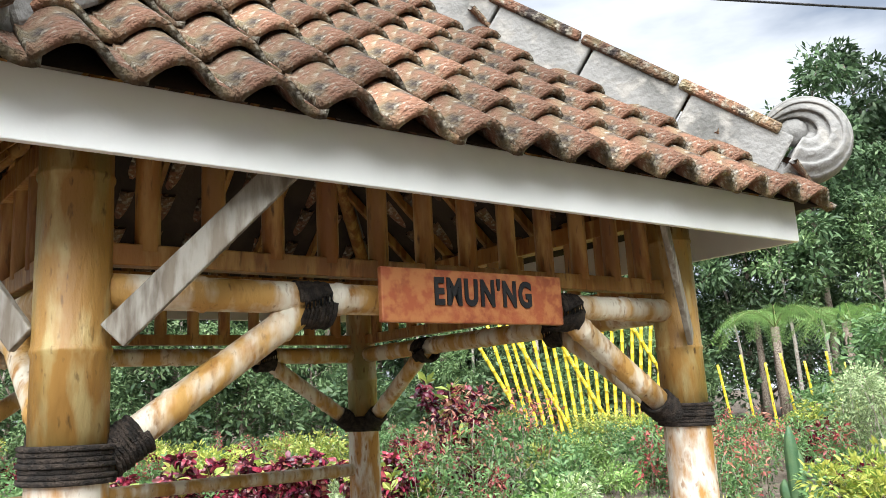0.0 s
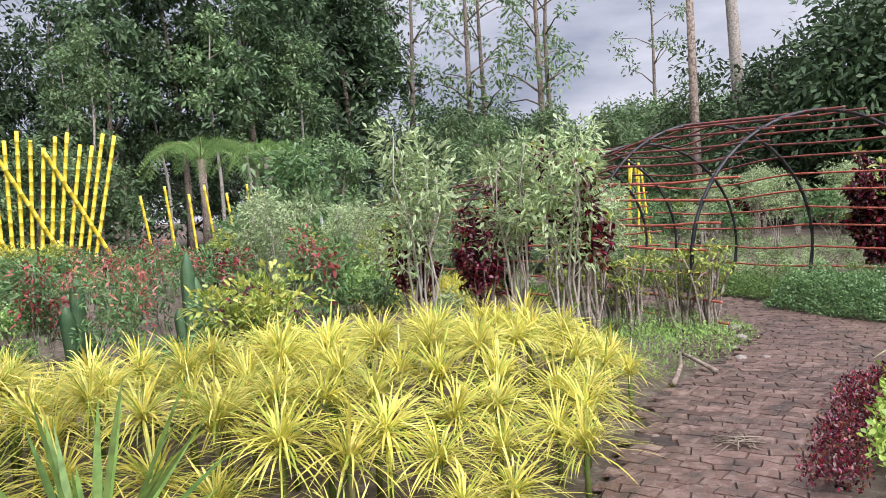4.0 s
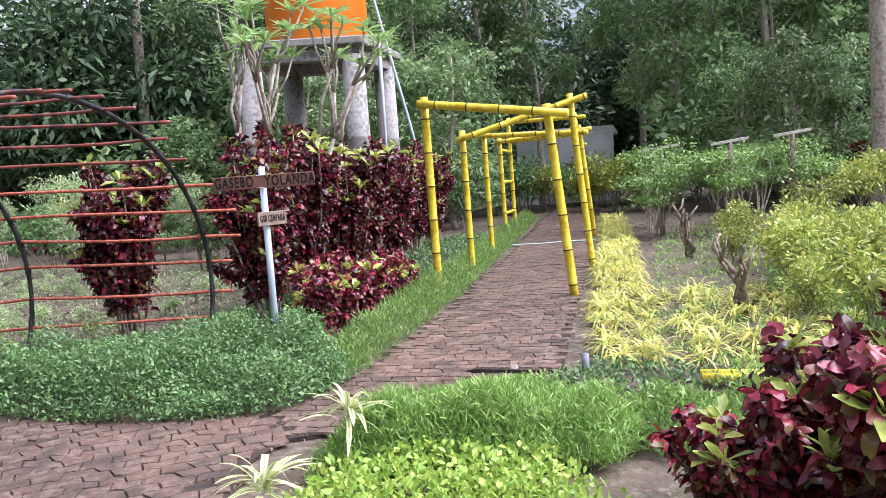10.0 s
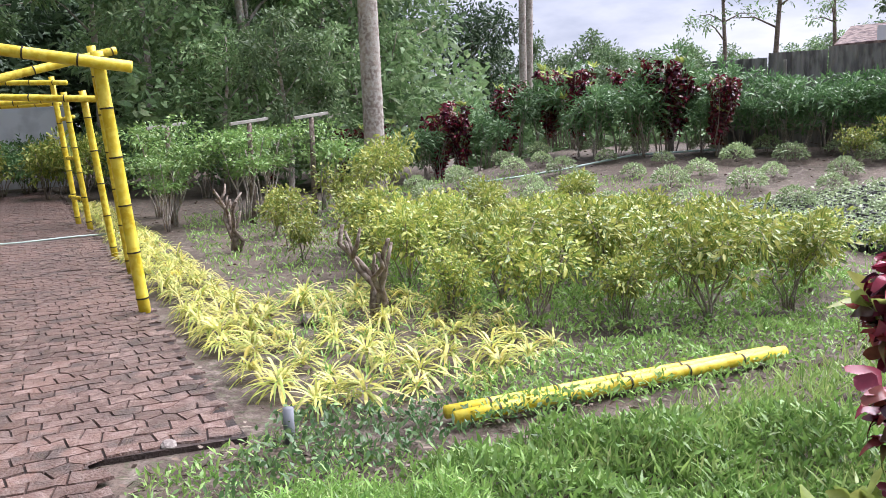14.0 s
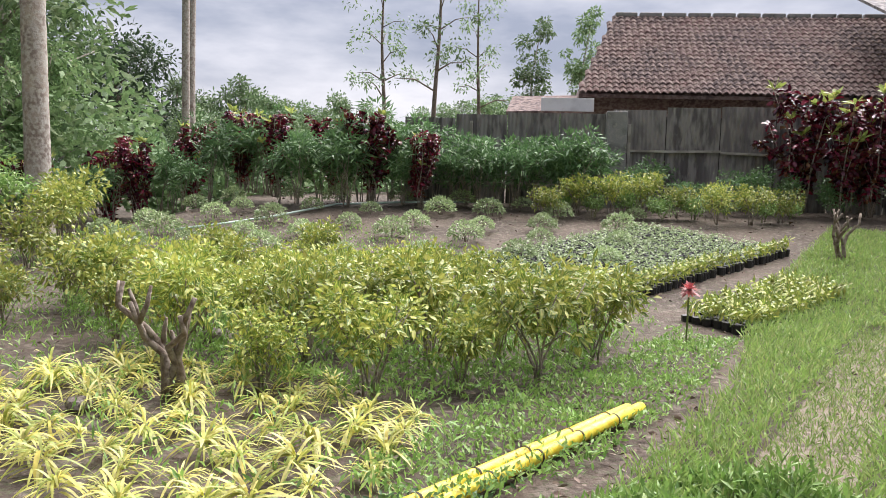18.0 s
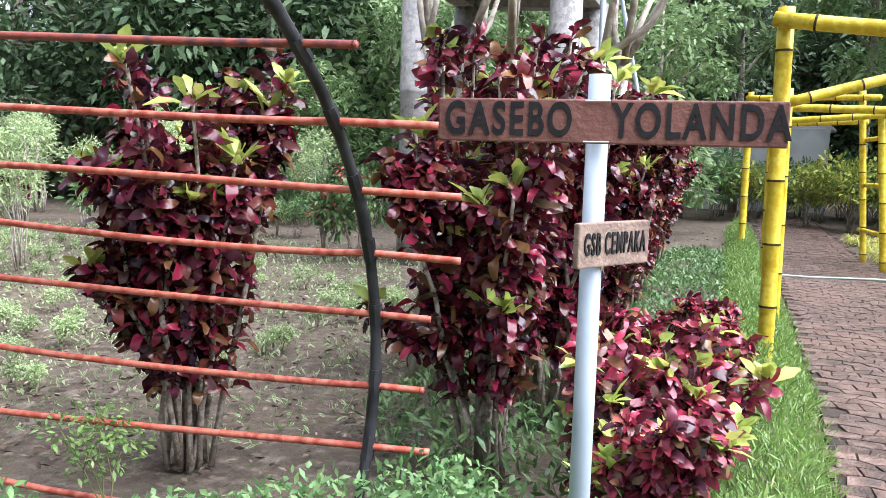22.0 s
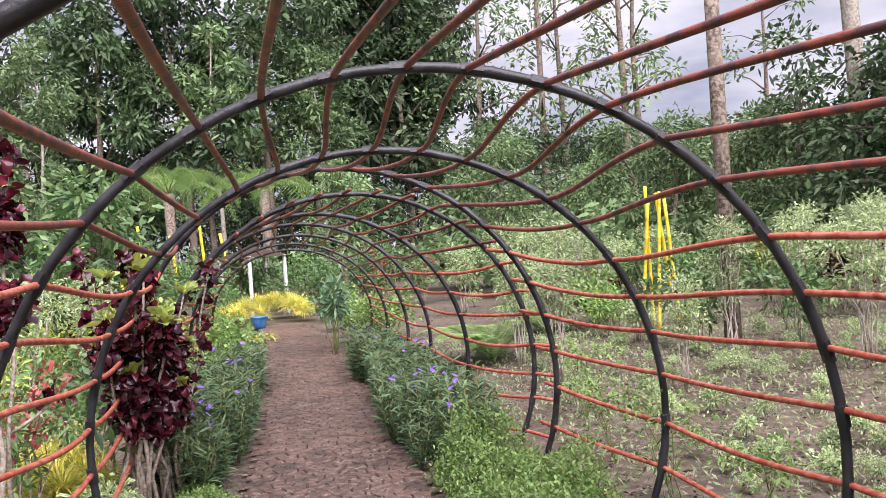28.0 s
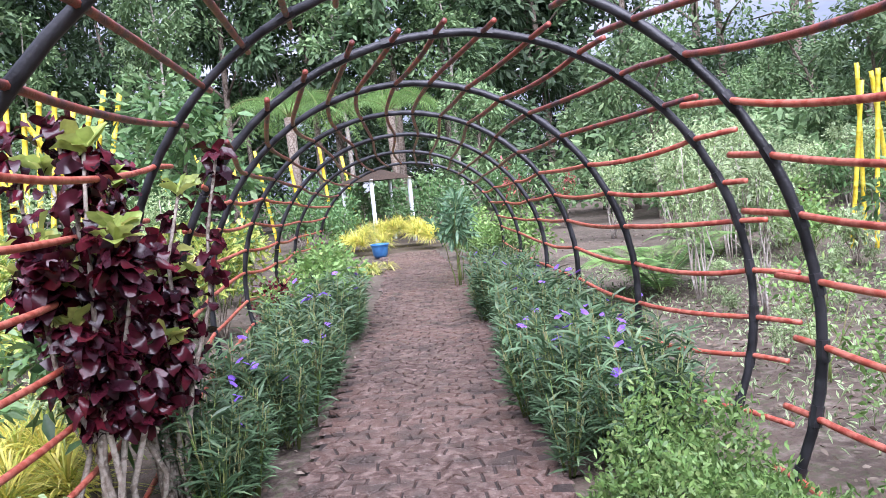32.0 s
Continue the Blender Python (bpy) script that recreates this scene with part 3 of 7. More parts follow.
MAIN = [(0.4, -7.0), (0.1, -4.0), (-0.35, -1.6), (-0.9, 0.6), (-1.25, 2.3), (-1.58, 4.1), (-1.42, 5.4), (-1.4, 6.5), (-1.9, 7.3), (-1.57, 8.46), (-0.6, 7.8), (-0.15, 7.55), (0.25, 7.38), (0.3, 6.75), (0.05, 6.5), (-0.22, 5.6), (-0.36, 4.2), (-0.3, 2.9), (0.05, 1.4), (0.7, -0.6), (1.6, -3.0), (2.2, -7.0)]
TUNNEL = [(-1.9, 7.3), (-3.0, 8.2), (-4.27, 9.1), (-5.29, 9.9), (-7.65, 11.65), (-11.0, 14.0), (-14.1, 16.1), (-16.5, 17.4), (-16.0, 18.4), (-13.3, 16.8), (-9.3, 14.15), (-6.55, 12.3), (-4.45, 10.82), (-3.3, 10.0), (-2.43, 9.4), (-1.57, 8.46)]
SIDE = [(0.3, 6.75), (0.25, 7.38), (0.55, 7.5), (1.25, 8.3), (2.68, 10.45), (5.1, 14.45), (9.3, 21.7), (12.0, 26.0), (13.1, 25.4), (9.95, 20.1), (5.3, 12.1), (3.36, 8.92), (2.37, 7.24), (1.79, 7.69), (1.3, 6.85), (0.8, 6.7)]


def poly_sheet(name, poly, z, thick, mat, label):
    bm = bmesh.new()
    vs = [bm.verts.new((x, y, z)) for x, y in poly]
    f = bm.faces.new(vs)
    f.normal_update()
    if f.normal.z < 0:
        f.normal_flip()
    r = bmesh.ops.extrude_face_region(bm, geom=[f])
    bmesh.ops.translate(bm, vec=(0, 0, -thick), verts=[v for v in r["geom"] if isinstance(v, bmesh.types.BMVert)])
    bmesh.ops.recalc_face_normals(bm, faces=bm.faces)
    bmesh.ops.triangulate(bm, faces=bm.faces)
    ob = new(name, bpy.data.meshes.new(name))
    bm.to_mesh(ob.data)
    bm.free()
    ob.data.materials.append(mat)
    return tagged(ob, label, "path", kind="structure")


path_main = poly_sheet("pavement_main", MAIN, 0.006, 0.08, M_MORTAR, "brown stone-paved garden path with soil-filled joints")
path_tunnel = poly_sheet("pavement_tunnel", TUNNEL, 0.008, 0.08, M_MORTAR, "brown stone-paved path under the bamboo hoops")
path_side = poly_sheet("pavement_side", SIDE, 0.01, 0.08, M_MORTAR, "raised brown stone-paved path between yellow arches")

# ---- hooped bamboo tunnel ----
HOOPS = [((-0.05, 9.4), (-1.97, 6.84), 2.25), ((-1.63, 10.1), (-3.56, 7.95), 2.31), ((-2.8, 10.86), (-4.55, 8.76), 2.17), ((-3.89, 11.34), (-6.17, 9.74), 2.24), ((-4.6, 12.05), (-6.15, 9.98), 2.09), ((-5.5, 12.25), (-7.3, 10.57), 2.0), ((-6.8, 13.08), (-8.7, 11.4), 1.97), ((-7.95, 13.85), (-9.7, 12.15), 1.88), ((-9.5, 14.9), (-11.4, 13.2), 1.8), ((-11.2, 16.1), (-13.0, 14.4), 1.72)]


def hoop_point(h, a):
    """Point of a hoop; a runs from 0 at the one foot to 1 at the other."""
    (rx, ry), (lx, ly), top = h
    c = np.array([(rx + lx) / 2, (ry + ly) / 2])
    u = np.array([rx - c[0], ry - c[1]])
    th = radians(-27) + a * radians(234)
    k0 = math.cos(radians(-27))
    s0 = math.sin(radians(-27))
    x = math.cos(th) / k0
    z = (math.sin(th) - s0) / (1 - s0) * top
    q = c + u * x
    return np.array([q[0], q[1], z])


def build_tunnel():
    tunnel = thing("hoop_tunnel", "long garden tunnel of black bamboo hoops and red bars", "tunnel", kind="")
    for k, h in enumerate(HOOPS):
        pts = [hoop_point(h, a) for a in np.linspace(0, 1, 41)]
        r = np.full(41, 0.0205)
        r[3::5] = 0.0235
        across = np.array([h[0][0] - h[1][0], h[0][1] - h[1][1], 0.0])
        along = np.cross(across / np.linalg.norm(across), [0, 0, 1.0])
        v, f = tube(pts, r, 9, True, along)
        hp = child("hoop", mesh_from("hoop", v, f, M_HOOP, smooth=True), tunnel, "black bent bamboo hoop")
        if k < 5:
            for a in np.linspace(0.02, 0.98, 25):
                if rnd.random() < 0.75:
                    p = hoop_point(h, a)
                    q = hoop_point(h, a + 0.012)
                    vv, ff = tube([p - (q - p) * 0.55, p + (q - p) * 0.55], [0.026, 0.026], 7, True, along)
                    child("wire_tie", mesh_from("wire_tie", vv, ff, M_HOOP), hp)
    NB = 25
    for first, last in ((0, 3), (4, 9)):
        seg = HOOPS[first:last + 1]
        for b in range(NB):
            a = 0.02 + 0.96 * b / (NB - 1)
            p = [hoop_point(h, a + rnd.uniform(-0.004, 0.004)) for h in seg]
            run = [p[0] + (p[0] - p[1]) / np.linalg.norm(p[0] - p[1]) * rnd.uniform(0.15, 0.38)] + p
            run.append(p[-1] + (p[-1] - p[-2]) / np.linalg.norm(p[-1] - p[-2]) * rnd.uniform(0.15, 0.38))
            q = np.array([2 * run[0] - run[1]] + run + [2 * run[-1] - run[-2]])
            fine = []
            for i in range(1, len(q) - 2):
                sag = rnd.uniform(-0.035, 0.0) * (1 < i < len(q) - 3)
                for s in np.linspace(0, 1, 9)[:-1]:
                    c = 0.5 * (2 * q[i] + (q[i + 1] - q[i - 1]) * s + (2 * q[i - 1] - 5 * q[i] + 4 * q[i + 1] - q[i + 2]) * s ** 2 + (3 * q[i] - q[i - 1] - 3 * q[i + 1] + q[i + 2]) * s ** 3)
                    fine.append(c + np.array([0, 0, sag * 4 * s * (1 - s)]))
            fine.append(q[-2])
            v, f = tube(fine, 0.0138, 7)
            # bars across the crown take the darker red tone
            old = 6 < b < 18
            child("red_bar", mesh_from("red_bar", v, f, M_REDDARK if old else M_RED, smooth=True), tunnel, "dark red bamboo bar" if old else "thin red-painted bamboo bar")


build_tunnel()

# ---- yellow bamboo arches ----
def yellow_pole(name, a, b, r, parent, node=0.4):
    p = pole_part(name, a, b, r, M_YBAM, parent, "", node, 12, 1.06)
    a, b = np.array(a, float), np.array(b, float)
    L = np.linalg.norm(b - a)
    k = node * 0.6
    while k < L - 0.03:
        ring_part("joint_ring", a + (b - a) * k / L, b - a, r * 1.1, 0.014, M_YNODE, p)
        k += node
    return p


ARCHES = [((2.77, 11.2), (4.03, 10.1), 2.3, 2.08, 0.05), ((3.75, 12.6), (5.34, 12.0), 1.95, 2.35, 0.045), ((4.8, 14.4), (5.95, 13.1), 2.02, 1.95, 0.042), ((6.35, 17.4), (7.7, 16.1), 2.0, 2.1, 0.045), ((7.1, 18.6), (8.1, 17.0), 2.45, 2.4, 0.045)]
for k, (l, r, zl, zr, rad) in enumerate(ARCHES):
    arch = thing("bamboo_arch", "yellow-painted bamboo arch with dark joints over the path", "arch", group="arches along the side path")
    lean = 0.06
    yellow_pole("post", (*l, -0.1), (l[0] - 0.02, l[1] + 0.02, zl + 0.1), rad, arch)
    yellow_pole("post", (*r, -0.1), (r[0] - 0.2, r[1] + 0.08, zr + 0.1), rad, arch)
    d = np.array([r[0] - 0.2 - l[0], r[1] + 0.08 - l[1], zr - zl])
    d /= np.linalg.norm(d)
    yellow_pole("crossbar", np.array([l[0], l[1], zl]) - d * 0.15 - np.array([0, rad * 2, 0]), np.array([r[0] - 0.2, r[1] + 0.08, zr]) + d * 0.2 - np.array([0, rad * 2, 0]), rad * 0.95, arch)
    if k == 4:
        for z in (0.5, 1.15, 1.8):
            yellow_pole("rung", (r[0] - 0.1, r[1] + 0.04, z), (7.6, 16.14, z + 0.02), 0.032, arch, 0.4)
            yellow_pole("rung", (*l, z), (6.35, 17.4, z + 0.03), 0.032, arch, 0.4)
        yellow_pole("crossbar", (*l, 2.02), (r[0] - 0.1, r[1] + 0.04, 2.06), 0.036, arch, 0.3)

# ---- gazebo ----
GU = np.array([-0.3, 0.954, 0])
GN = np.array([0.93, 0.367, 0])
GP = np.array([-1.74, -0.66, 0])
GS = 2.22


def gz(u, n, z):
    """Gazebo coordinates: u along the front from the corner post, n outward, z up."""
    return GP + GU * u + GN * n + np.array([0, 0, z])


def build_gazebo():
    g = thing("gazebo", "bamboo garden gazebo with mossy clay-tiled hip roof", "gazebo")
    OV, ZB, ZT = 0.34, 2.14, 2.3
    S = GS
    posts = [(0, 0), (-S, 0), (0, -S), (-S, -S)]
    for u, n in posts:
        pole_part("post", gz(u, n, 1.5), gz(u, n, 2.4), 0.088, M_BAMPOST, g, "thick golden brown bamboo post", 0.42, 20, 1.05, 0.085)
        pole_part("post_foot", gz(u, n, -0.05), gz(u, n, 1.5), 0.094, M_BAMFOOT, g, "flaking whitewashed lower bamboo post", 0.42, 20, 1.05, 0.09)
    # wall plates and slatted frieze on each side
    for (u0, n0), (u1, n1) in (((0, 0), (-S, 0)), ((0, 0), (0, -S)), ((-S, 0), (-S, -S)), ((0, -S), (-S, -S))):
        a, b = np.array([u0, n0, 0.0]), np.array([u1, n1, 0.0])
        d = (b - a) / np.linalg.norm(b - a)
        o = 0.0
        pole_part("tie_beam", gz(*(a + d * 0.07 + [0, 0, 1.9])), gz(*(b - d * 0.07 + [0, 0, 1.9])), 0.045, M_BAMPALE, g, "pale weathered bamboo tie beam", 0.4, 12)
        part("rail", beam_bm(gz(*(a + d * 0.06 + [0, 0, 1.99])), gz(*(b - d * 0.06 + [0, 0, 1.99])), 0.05, 0.055), M_BAM, g, "brown rail")
        part("wall_plate", beam_bm(gz(*(a + [0, 0, 2.3])), gz(*(b + [0, 0, 2.3])), 0.07, 0.08), M_BAM, g)
        k = 13
        for i in range(1, k):
            p = a + (b - a) * i / k
            pole_part("slat", gz(*(p + [0, 0, 2.0])), gz(*(p + [0, 0, 2.36])), 0.032, M_BAM, g, "", 0.5, 9)
        # knee braces
        for s, e in ((a, d), (b, -d)):
            q0 = s + e * 0.07 + np.array([0, 0, 1.5])
            q1 = s + e * 0.62 + np.array([0, 0, 1.88])
            pole_part("knee_brace", gz(*q0), gz(*q1), 0.042, M_BAMPALE, g, "pale bamboo knee brace", 0.35, 12)
            ax = gz(*q1) - gz(*q0)
            cord_part(gz(*(q1 - np.array([0, 0, 0.0]))), gz(*(s + e)) - gz(*s), 0.062, 0.1, g)
            cord_part(gz(*(q0 + e * 0.05 + np.array([0, 0, 0.03]))), ax, 0.05, 0.1, g)
    for u, n in posts:
        cord_part(gz(u, n, 1.5), (0, 0, 1), 0.1, 0.085, g)
    # lower seat rails at the back and sides
    for (u0, n0), (u1, n1) in (((0, -S), (-S, -S)), ((-S, 0), (-S, -S))):
        for z in (0.42, 0.85, 1.24):
            if z > 1 and (u0, n0) == (0, 0):
                continue
            pole_part("side_rail", gz(u0, n0, z), gz(u1, n1, z), 0.036, M_BAMPALE, g, "", 0.35, 10)
    # eave planks from the posts up to the fascia
    for u, s in ((-S, 1), (0, -1)):
        part("eave_strut", beam_bm(gz(u + s * 0.06, 0.1, 1.78), gz(u + s * 0.42, 0.30, 2.2), 0.022, 0.075), M_PLANK, g, "grey weathered plank strut")
        part("eave_strut", beam_bm(gz(u - s * 0.1, -0.02, 1.78), gz(u - s * 0.3, -0.3, 2.2), 0.022, 0.075), M_PLANK, g, "grey weathered plank strut")
    # fascia boards
    E = OV
    corners = [(E, E), (-S - E, E), (-S - E, -S - E), (E, -S - E)]
    for i in range(4):
        c0, c1 = corners[i], corners[(i + 1) % 4]
        part("fascia_board", beam_bm(gz(*c0, (ZB + ZT) / 2), gz(*c1, (ZB + ZT) / 2), 0.02, ZT - ZB, 0.003), M_FASCIA, g, "white-painted fascia board")
    # hip roof: apex over the middle
    apex = np.array([-S / 2, -S / 2, ZT + 1.45])
    EO = E + 0.07
    cz = ZT + 0.03
    cor = [np.array([EO, EO, cz]), np.array([-S - EO, EO, cz]), np.array([-S - EO, -S - EO, cz]), np.array([EO, -S - EO, cz])]
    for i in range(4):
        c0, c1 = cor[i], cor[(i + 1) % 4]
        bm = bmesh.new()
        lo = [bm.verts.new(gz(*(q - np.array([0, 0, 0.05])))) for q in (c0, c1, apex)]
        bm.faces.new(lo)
        part("roof_deck", bm, M_DECK, g, "dark brown roof underside with shade coloured in")
        # rafters
        for k in range(1, 9):
            t = k / 9
            foot = c0 + (c1 - c0) * t + (apex - (c0 + c1) / 2) * 0.12 - np.array([0, 0, 0.1])
            h = 1 - abs(2 * t - 1)
            top = foot + (apex - (c0 + c1) / 2) * max(0, h - 0.14)
            if h > 0.2:
                part("rafter", beam_bm(gz(*foot), gz(*top), 0.03, 0.045, 0.003), M_BAM, g)
        pole_part("hip_rafter", gz(*(c0 + (apex - c0) * 0.1 - np.array([0, 0, 0.12]))), gz(*(apex - np.array([0, 0, 0.12]))), 0.04, M_BAM, g, "", 0.4, 8)
    # clay tiles
    tile = s_tile_mesh()
    for i in range(4):
        c0, c1 = cor[i], cor[(i + 1) % 4]
        mid = (c0 + c1) / 2
        ex = (c1 - c0) / np.linalg.norm(c1 - c0)
        sl = apex - mid
        SL = np.linalg.norm(sl)
        sl = sl / SL
        ncol, TW, TH = 15, np.linalg.norm(c1 - c0) / 15, 0.23
        rows = int(SL / TH) + 1
        for r in range(rows):
            half = np.linalg.norm(c1 - c0) / 2 * (1 - r * TH / SL)
            for c in range(ncol):
                x = (c + 0.5 - ncol / 2) * TW
                if abs(x) + TW * 0.3 > half:
                    continue
                p = mid + ex * x + sl * (r * TH - 0.06) + np.array([0, 0, 0.012 + rnd.uniform(-0.005, 0.005)])
                W0 = gz(*p)
                X_ = gz(*(p + ex)) - W0
                Y_ = gz(*(p + sl)) - W0
                Z_ = np.cross(X_, Y_)
                if Z_[2] < 0:
                    X_, Z_ = -X_, -Z_
                m = Matrix(((X_[0], Y_[0], Z_[0], W0[0]), (X_[1], Y_[1], Z_[1], W0[1]), (X_[2], Y_[2], Z_[2], W0[2]), (0, 0, 0, 1)))
                ob = child("roof_tile", tile, g)
                ob.matrix_basis = m @ pose(0, 0, 0, rnd.uniform(-5.5, -3.5), rnd.uniform(-2, 2), rnd.uniform(-2.5, 2.5)) @ Matrix.Diagonal((TW / 0.2, 1, 1, 1))
    # hip caps and corner ornaments
    for i in range(4):
        c0 = cor[i]
        d = apex - c0
        L = np.linalg.norm(d)
        d = d / L
        n = 6
        for k in range(n):
            a, b = c0 + d * (L * k / n + 0.16), c0 + d * (L * (k + 1) / n + 0.15)
            a, b = a + np.array([0, 0, 0.045]), b + np.array([0, 0, 0.045])
            part("hip_cap", beam_bm(gz(*a), gz(*b), 0.2, 0.2, 0.012), M_MOSSCONC, g, "grey mortared hip cap")
            part("hip_coping", beam_bm(gz(*(a + np.array([0, 0, 0.115]))), gz(*(b + np.array([0, 0, 0.115]))), 0.24, 0.045, 0.012), M_TILE, g)
        build_ornament(g, c0, d)
    # name board
    sg = part("name_board", beam_bm(gz(-1.45, 0.12, 1.9), gz(-0.75, 0.12, 1.9), 0.022, 0.16, 0.005), M_SIGNRED, g, "red-brown board lettered EMUN'NG")
    X_, Z_ = gz(1, 0, 0) - gz(0, 0, 0), np.array([0, 0, 1.0])
    Y_ = np.cross(Z_, X_)
    m = Matrix(((X_[0], 0, -Y_[0], gz(-1.08, 0.134, 0)[0]), (X_[1], 0, -Y_[1], gz(-1.08, 0.134, 0)[1]), (0, 1, 0, 1.91), (0, 0, 0, 1)))
    text_part("EMUN'NG", 0.088, m @ Matrix.Diagonal((0.86, 1.25, 1, 1)), M_INK, sg, bold=0.0035)


def s_tile_mesh():
    nx, ny = 15, 3
    v = []
    for side in (0, 1):
        for j in range(ny):
            for i in range(nx):
                x = i / (nx - 1)
                y = j / (ny - 1)
                zz = 0.05 * math.sin(math.pi * min(1, max(0, (x - 0.08) / 0.62))) ** 0.85 - 0.012 * math.sin(math.pi * min(1, max(0, (x - 0.7) / 0.38)))
                v.append(((x - 0.5) * 0.225, (y - 0.12) * 0.28, zz - 0.024 * side - 0.014 * y))
    f = []
    k = nx * ny
    for j in range(ny - 1):
        for i in range(nx - 1):
            a = j * nx + i
            f.append((a, a + 1, a + nx + 1, a + nx))
            f.append((k + a, k + a + nx, k + a + nx + 1, k + a + 1))
    for i in range(nx - 1):
        f.append((i, k + i, k + i + 1, i + 1))
    for j in range(ny - 1):
        f.append((j * nx, (j + 1) * nx, k + (j + 1) * nx, k + j * nx))
        f.append((j * nx + nx - 1, k + j * nx + nx - 1, k + (j + 1) * nx + nx - 1, (j + 1) * nx + nx - 1))
    return mesh_from("roof_tile", np.array(v), f, M_TILE, smooth=True)


def build_ornament(g, c0, d):
    """Carved cement scroll at the end of a hip: a ribbed fan that curls up and back over itself."""
    out = -np.array([d[0], d[1], 0])
    out = out / np.linalg.norm(out)
    lat = np.cross(out, [0, 0, 1.0])
    base = c0 + np.array([0, 0, 0.02]) - out * 0.3
    ns, nq = 40, 72
    v = []
    for i in range(ns):
        s = i / (ns - 1)
        a = -0.6 + s * 4.75
        R0 = 0.215 * (1 - 0.28 * s)
        c = np.array([0.27, 0.22])
        for j in range(nq):
            th = 2 * math.pi * j / nq
            rib = 0.9 + 0.24 * abs(math.cos(th * 5.5))
            thick = (0.118 * (1 - s) ** 0.45 + 0.012) * rib
            wide = (0.085 * (1 - s) ** 0.5 + 0.018) * rib
            r = R0 - thick * (1 - math.cos(th)) * 0.75
            p = base + out * (c[0] + r * math.sin(a)) + np.array([0, 0, c[1] - r * math.cos(a)]) + lat * (wide * math.sin(th))
            v.append(gz(*p))
    f = [(i * nq + j, i * nq + (j + 1) % nq, (i + 1) * nq + (j + 1) % nq, (i + 1) * nq + j) for i in range(ns - 1) for j in range(nq)]
    f += [tuple(range(nq - 1, -1, -1)), tuple(range((ns - 1) * nq, ns * nq))]
    o = child("corner_ornament", mesh_from("corner_ornament", np.array(v), f, M_MOSSCONC, smooth=True), g, "grey carved cement scroll at the roof corner")
    v, f = tube([gz(*(base - out * 0.14 + np.array([0, 0, 0.1]))), gz(*(base + out * 0.08 + np.array([0, 0, 0.09]))), gz(*(base + out * 0.22 + np.array([0, 0, 0.03])))], [0.11, 0.1, 0.07], 10)
    child("scroll_foot", mesh_from("scroll_foot", v, f, M_MOSSCONC, smooth=True), o)
    for x, z, r in ((0.24, 0.24, 0.06), (0.13, 0.2, 0.07), (0.3, 0.19, 0.05), (0.06, 0.17, 0.06)):
        bm = bmesh.new()
        bmesh.ops.create_icosphere(bm, subdivisions=2, radius=r)
        bmesh.ops.translate(bm, vec=gz(*(base + out * x + np.array([0, 0, z]))), verts=bm.verts)
        part("carved_bud", bm, M_MOSSCONC, o, smooth=True)


build_gazebo()

# ---- signpost ----
def build_sign():
    s = thing("signpost", "grey pipe signpost with two lettered wooden boards", "sign", 0.48, 8.5)
    v, f = tube([(0, 0, -0.1), (0, 0, 1.66)], 0.027, 16)
    child("pole", mesh_from("pole", v, f, M_PVC, smooth=True), s, "pale grey plastic pipe")
    rz = -24.5
    m = pose(0, 0, 0, 0, 0, rz)
    off = m @ Vector((0.02, -0.04, 1.545))
    b = part("board", box_bm(0.82, 0.018, 0.105, off, 0.004, m.to_3x3()), M_SIGNDK, s, "dark brown board lettered GASEBO YOLANDA")
    for txt, x in (("GASEBO", -0.235), ("YOLANDA", 0.215)):
        t = pose(0, 0, 0, 0, 0, rz) @ pose(0.02 + x, -0.0505, 1.545, 90, 0, 0) @ Matrix.Diagonal((0.66, 1, 1, 1))
        text_part(txt, 0.112, t, M_INK, b, bold=0.0025)
    for z in (1.497, 1.594):
        w = m @ Vector((0, -0.054, z))
        vv, ff = tube([w - (m @ Vector((0.03, 0, 0))), w + (m @ Vector((0.03, 0, 0)))], 0.0022, 6)
        child("wire", mesh_from("wire", vv, ff, M_WHITE), b)
    rz2 = 28
    m2 = pose(0, 0, 0, 0, 0, rz2)
    b2 = part("small_board", box_bm(0.27, 0.018, 0.11, m2 @ Vector((0.03, -0.04, 1.25)), 0.004, m2.to_3x3()), M_SIGNGR, s, "faded small board lettered GSB CEMPAKA")
    text_part("GSB CEMPAKA", 0.062, m2 @ pose(0.03, -0.0505, 1.25, 90, 0, 0) @ Matrix.Diagonal((0.5, 1.2, 1, 1)), M_INK, b2, bold=0.001)


build_sign()

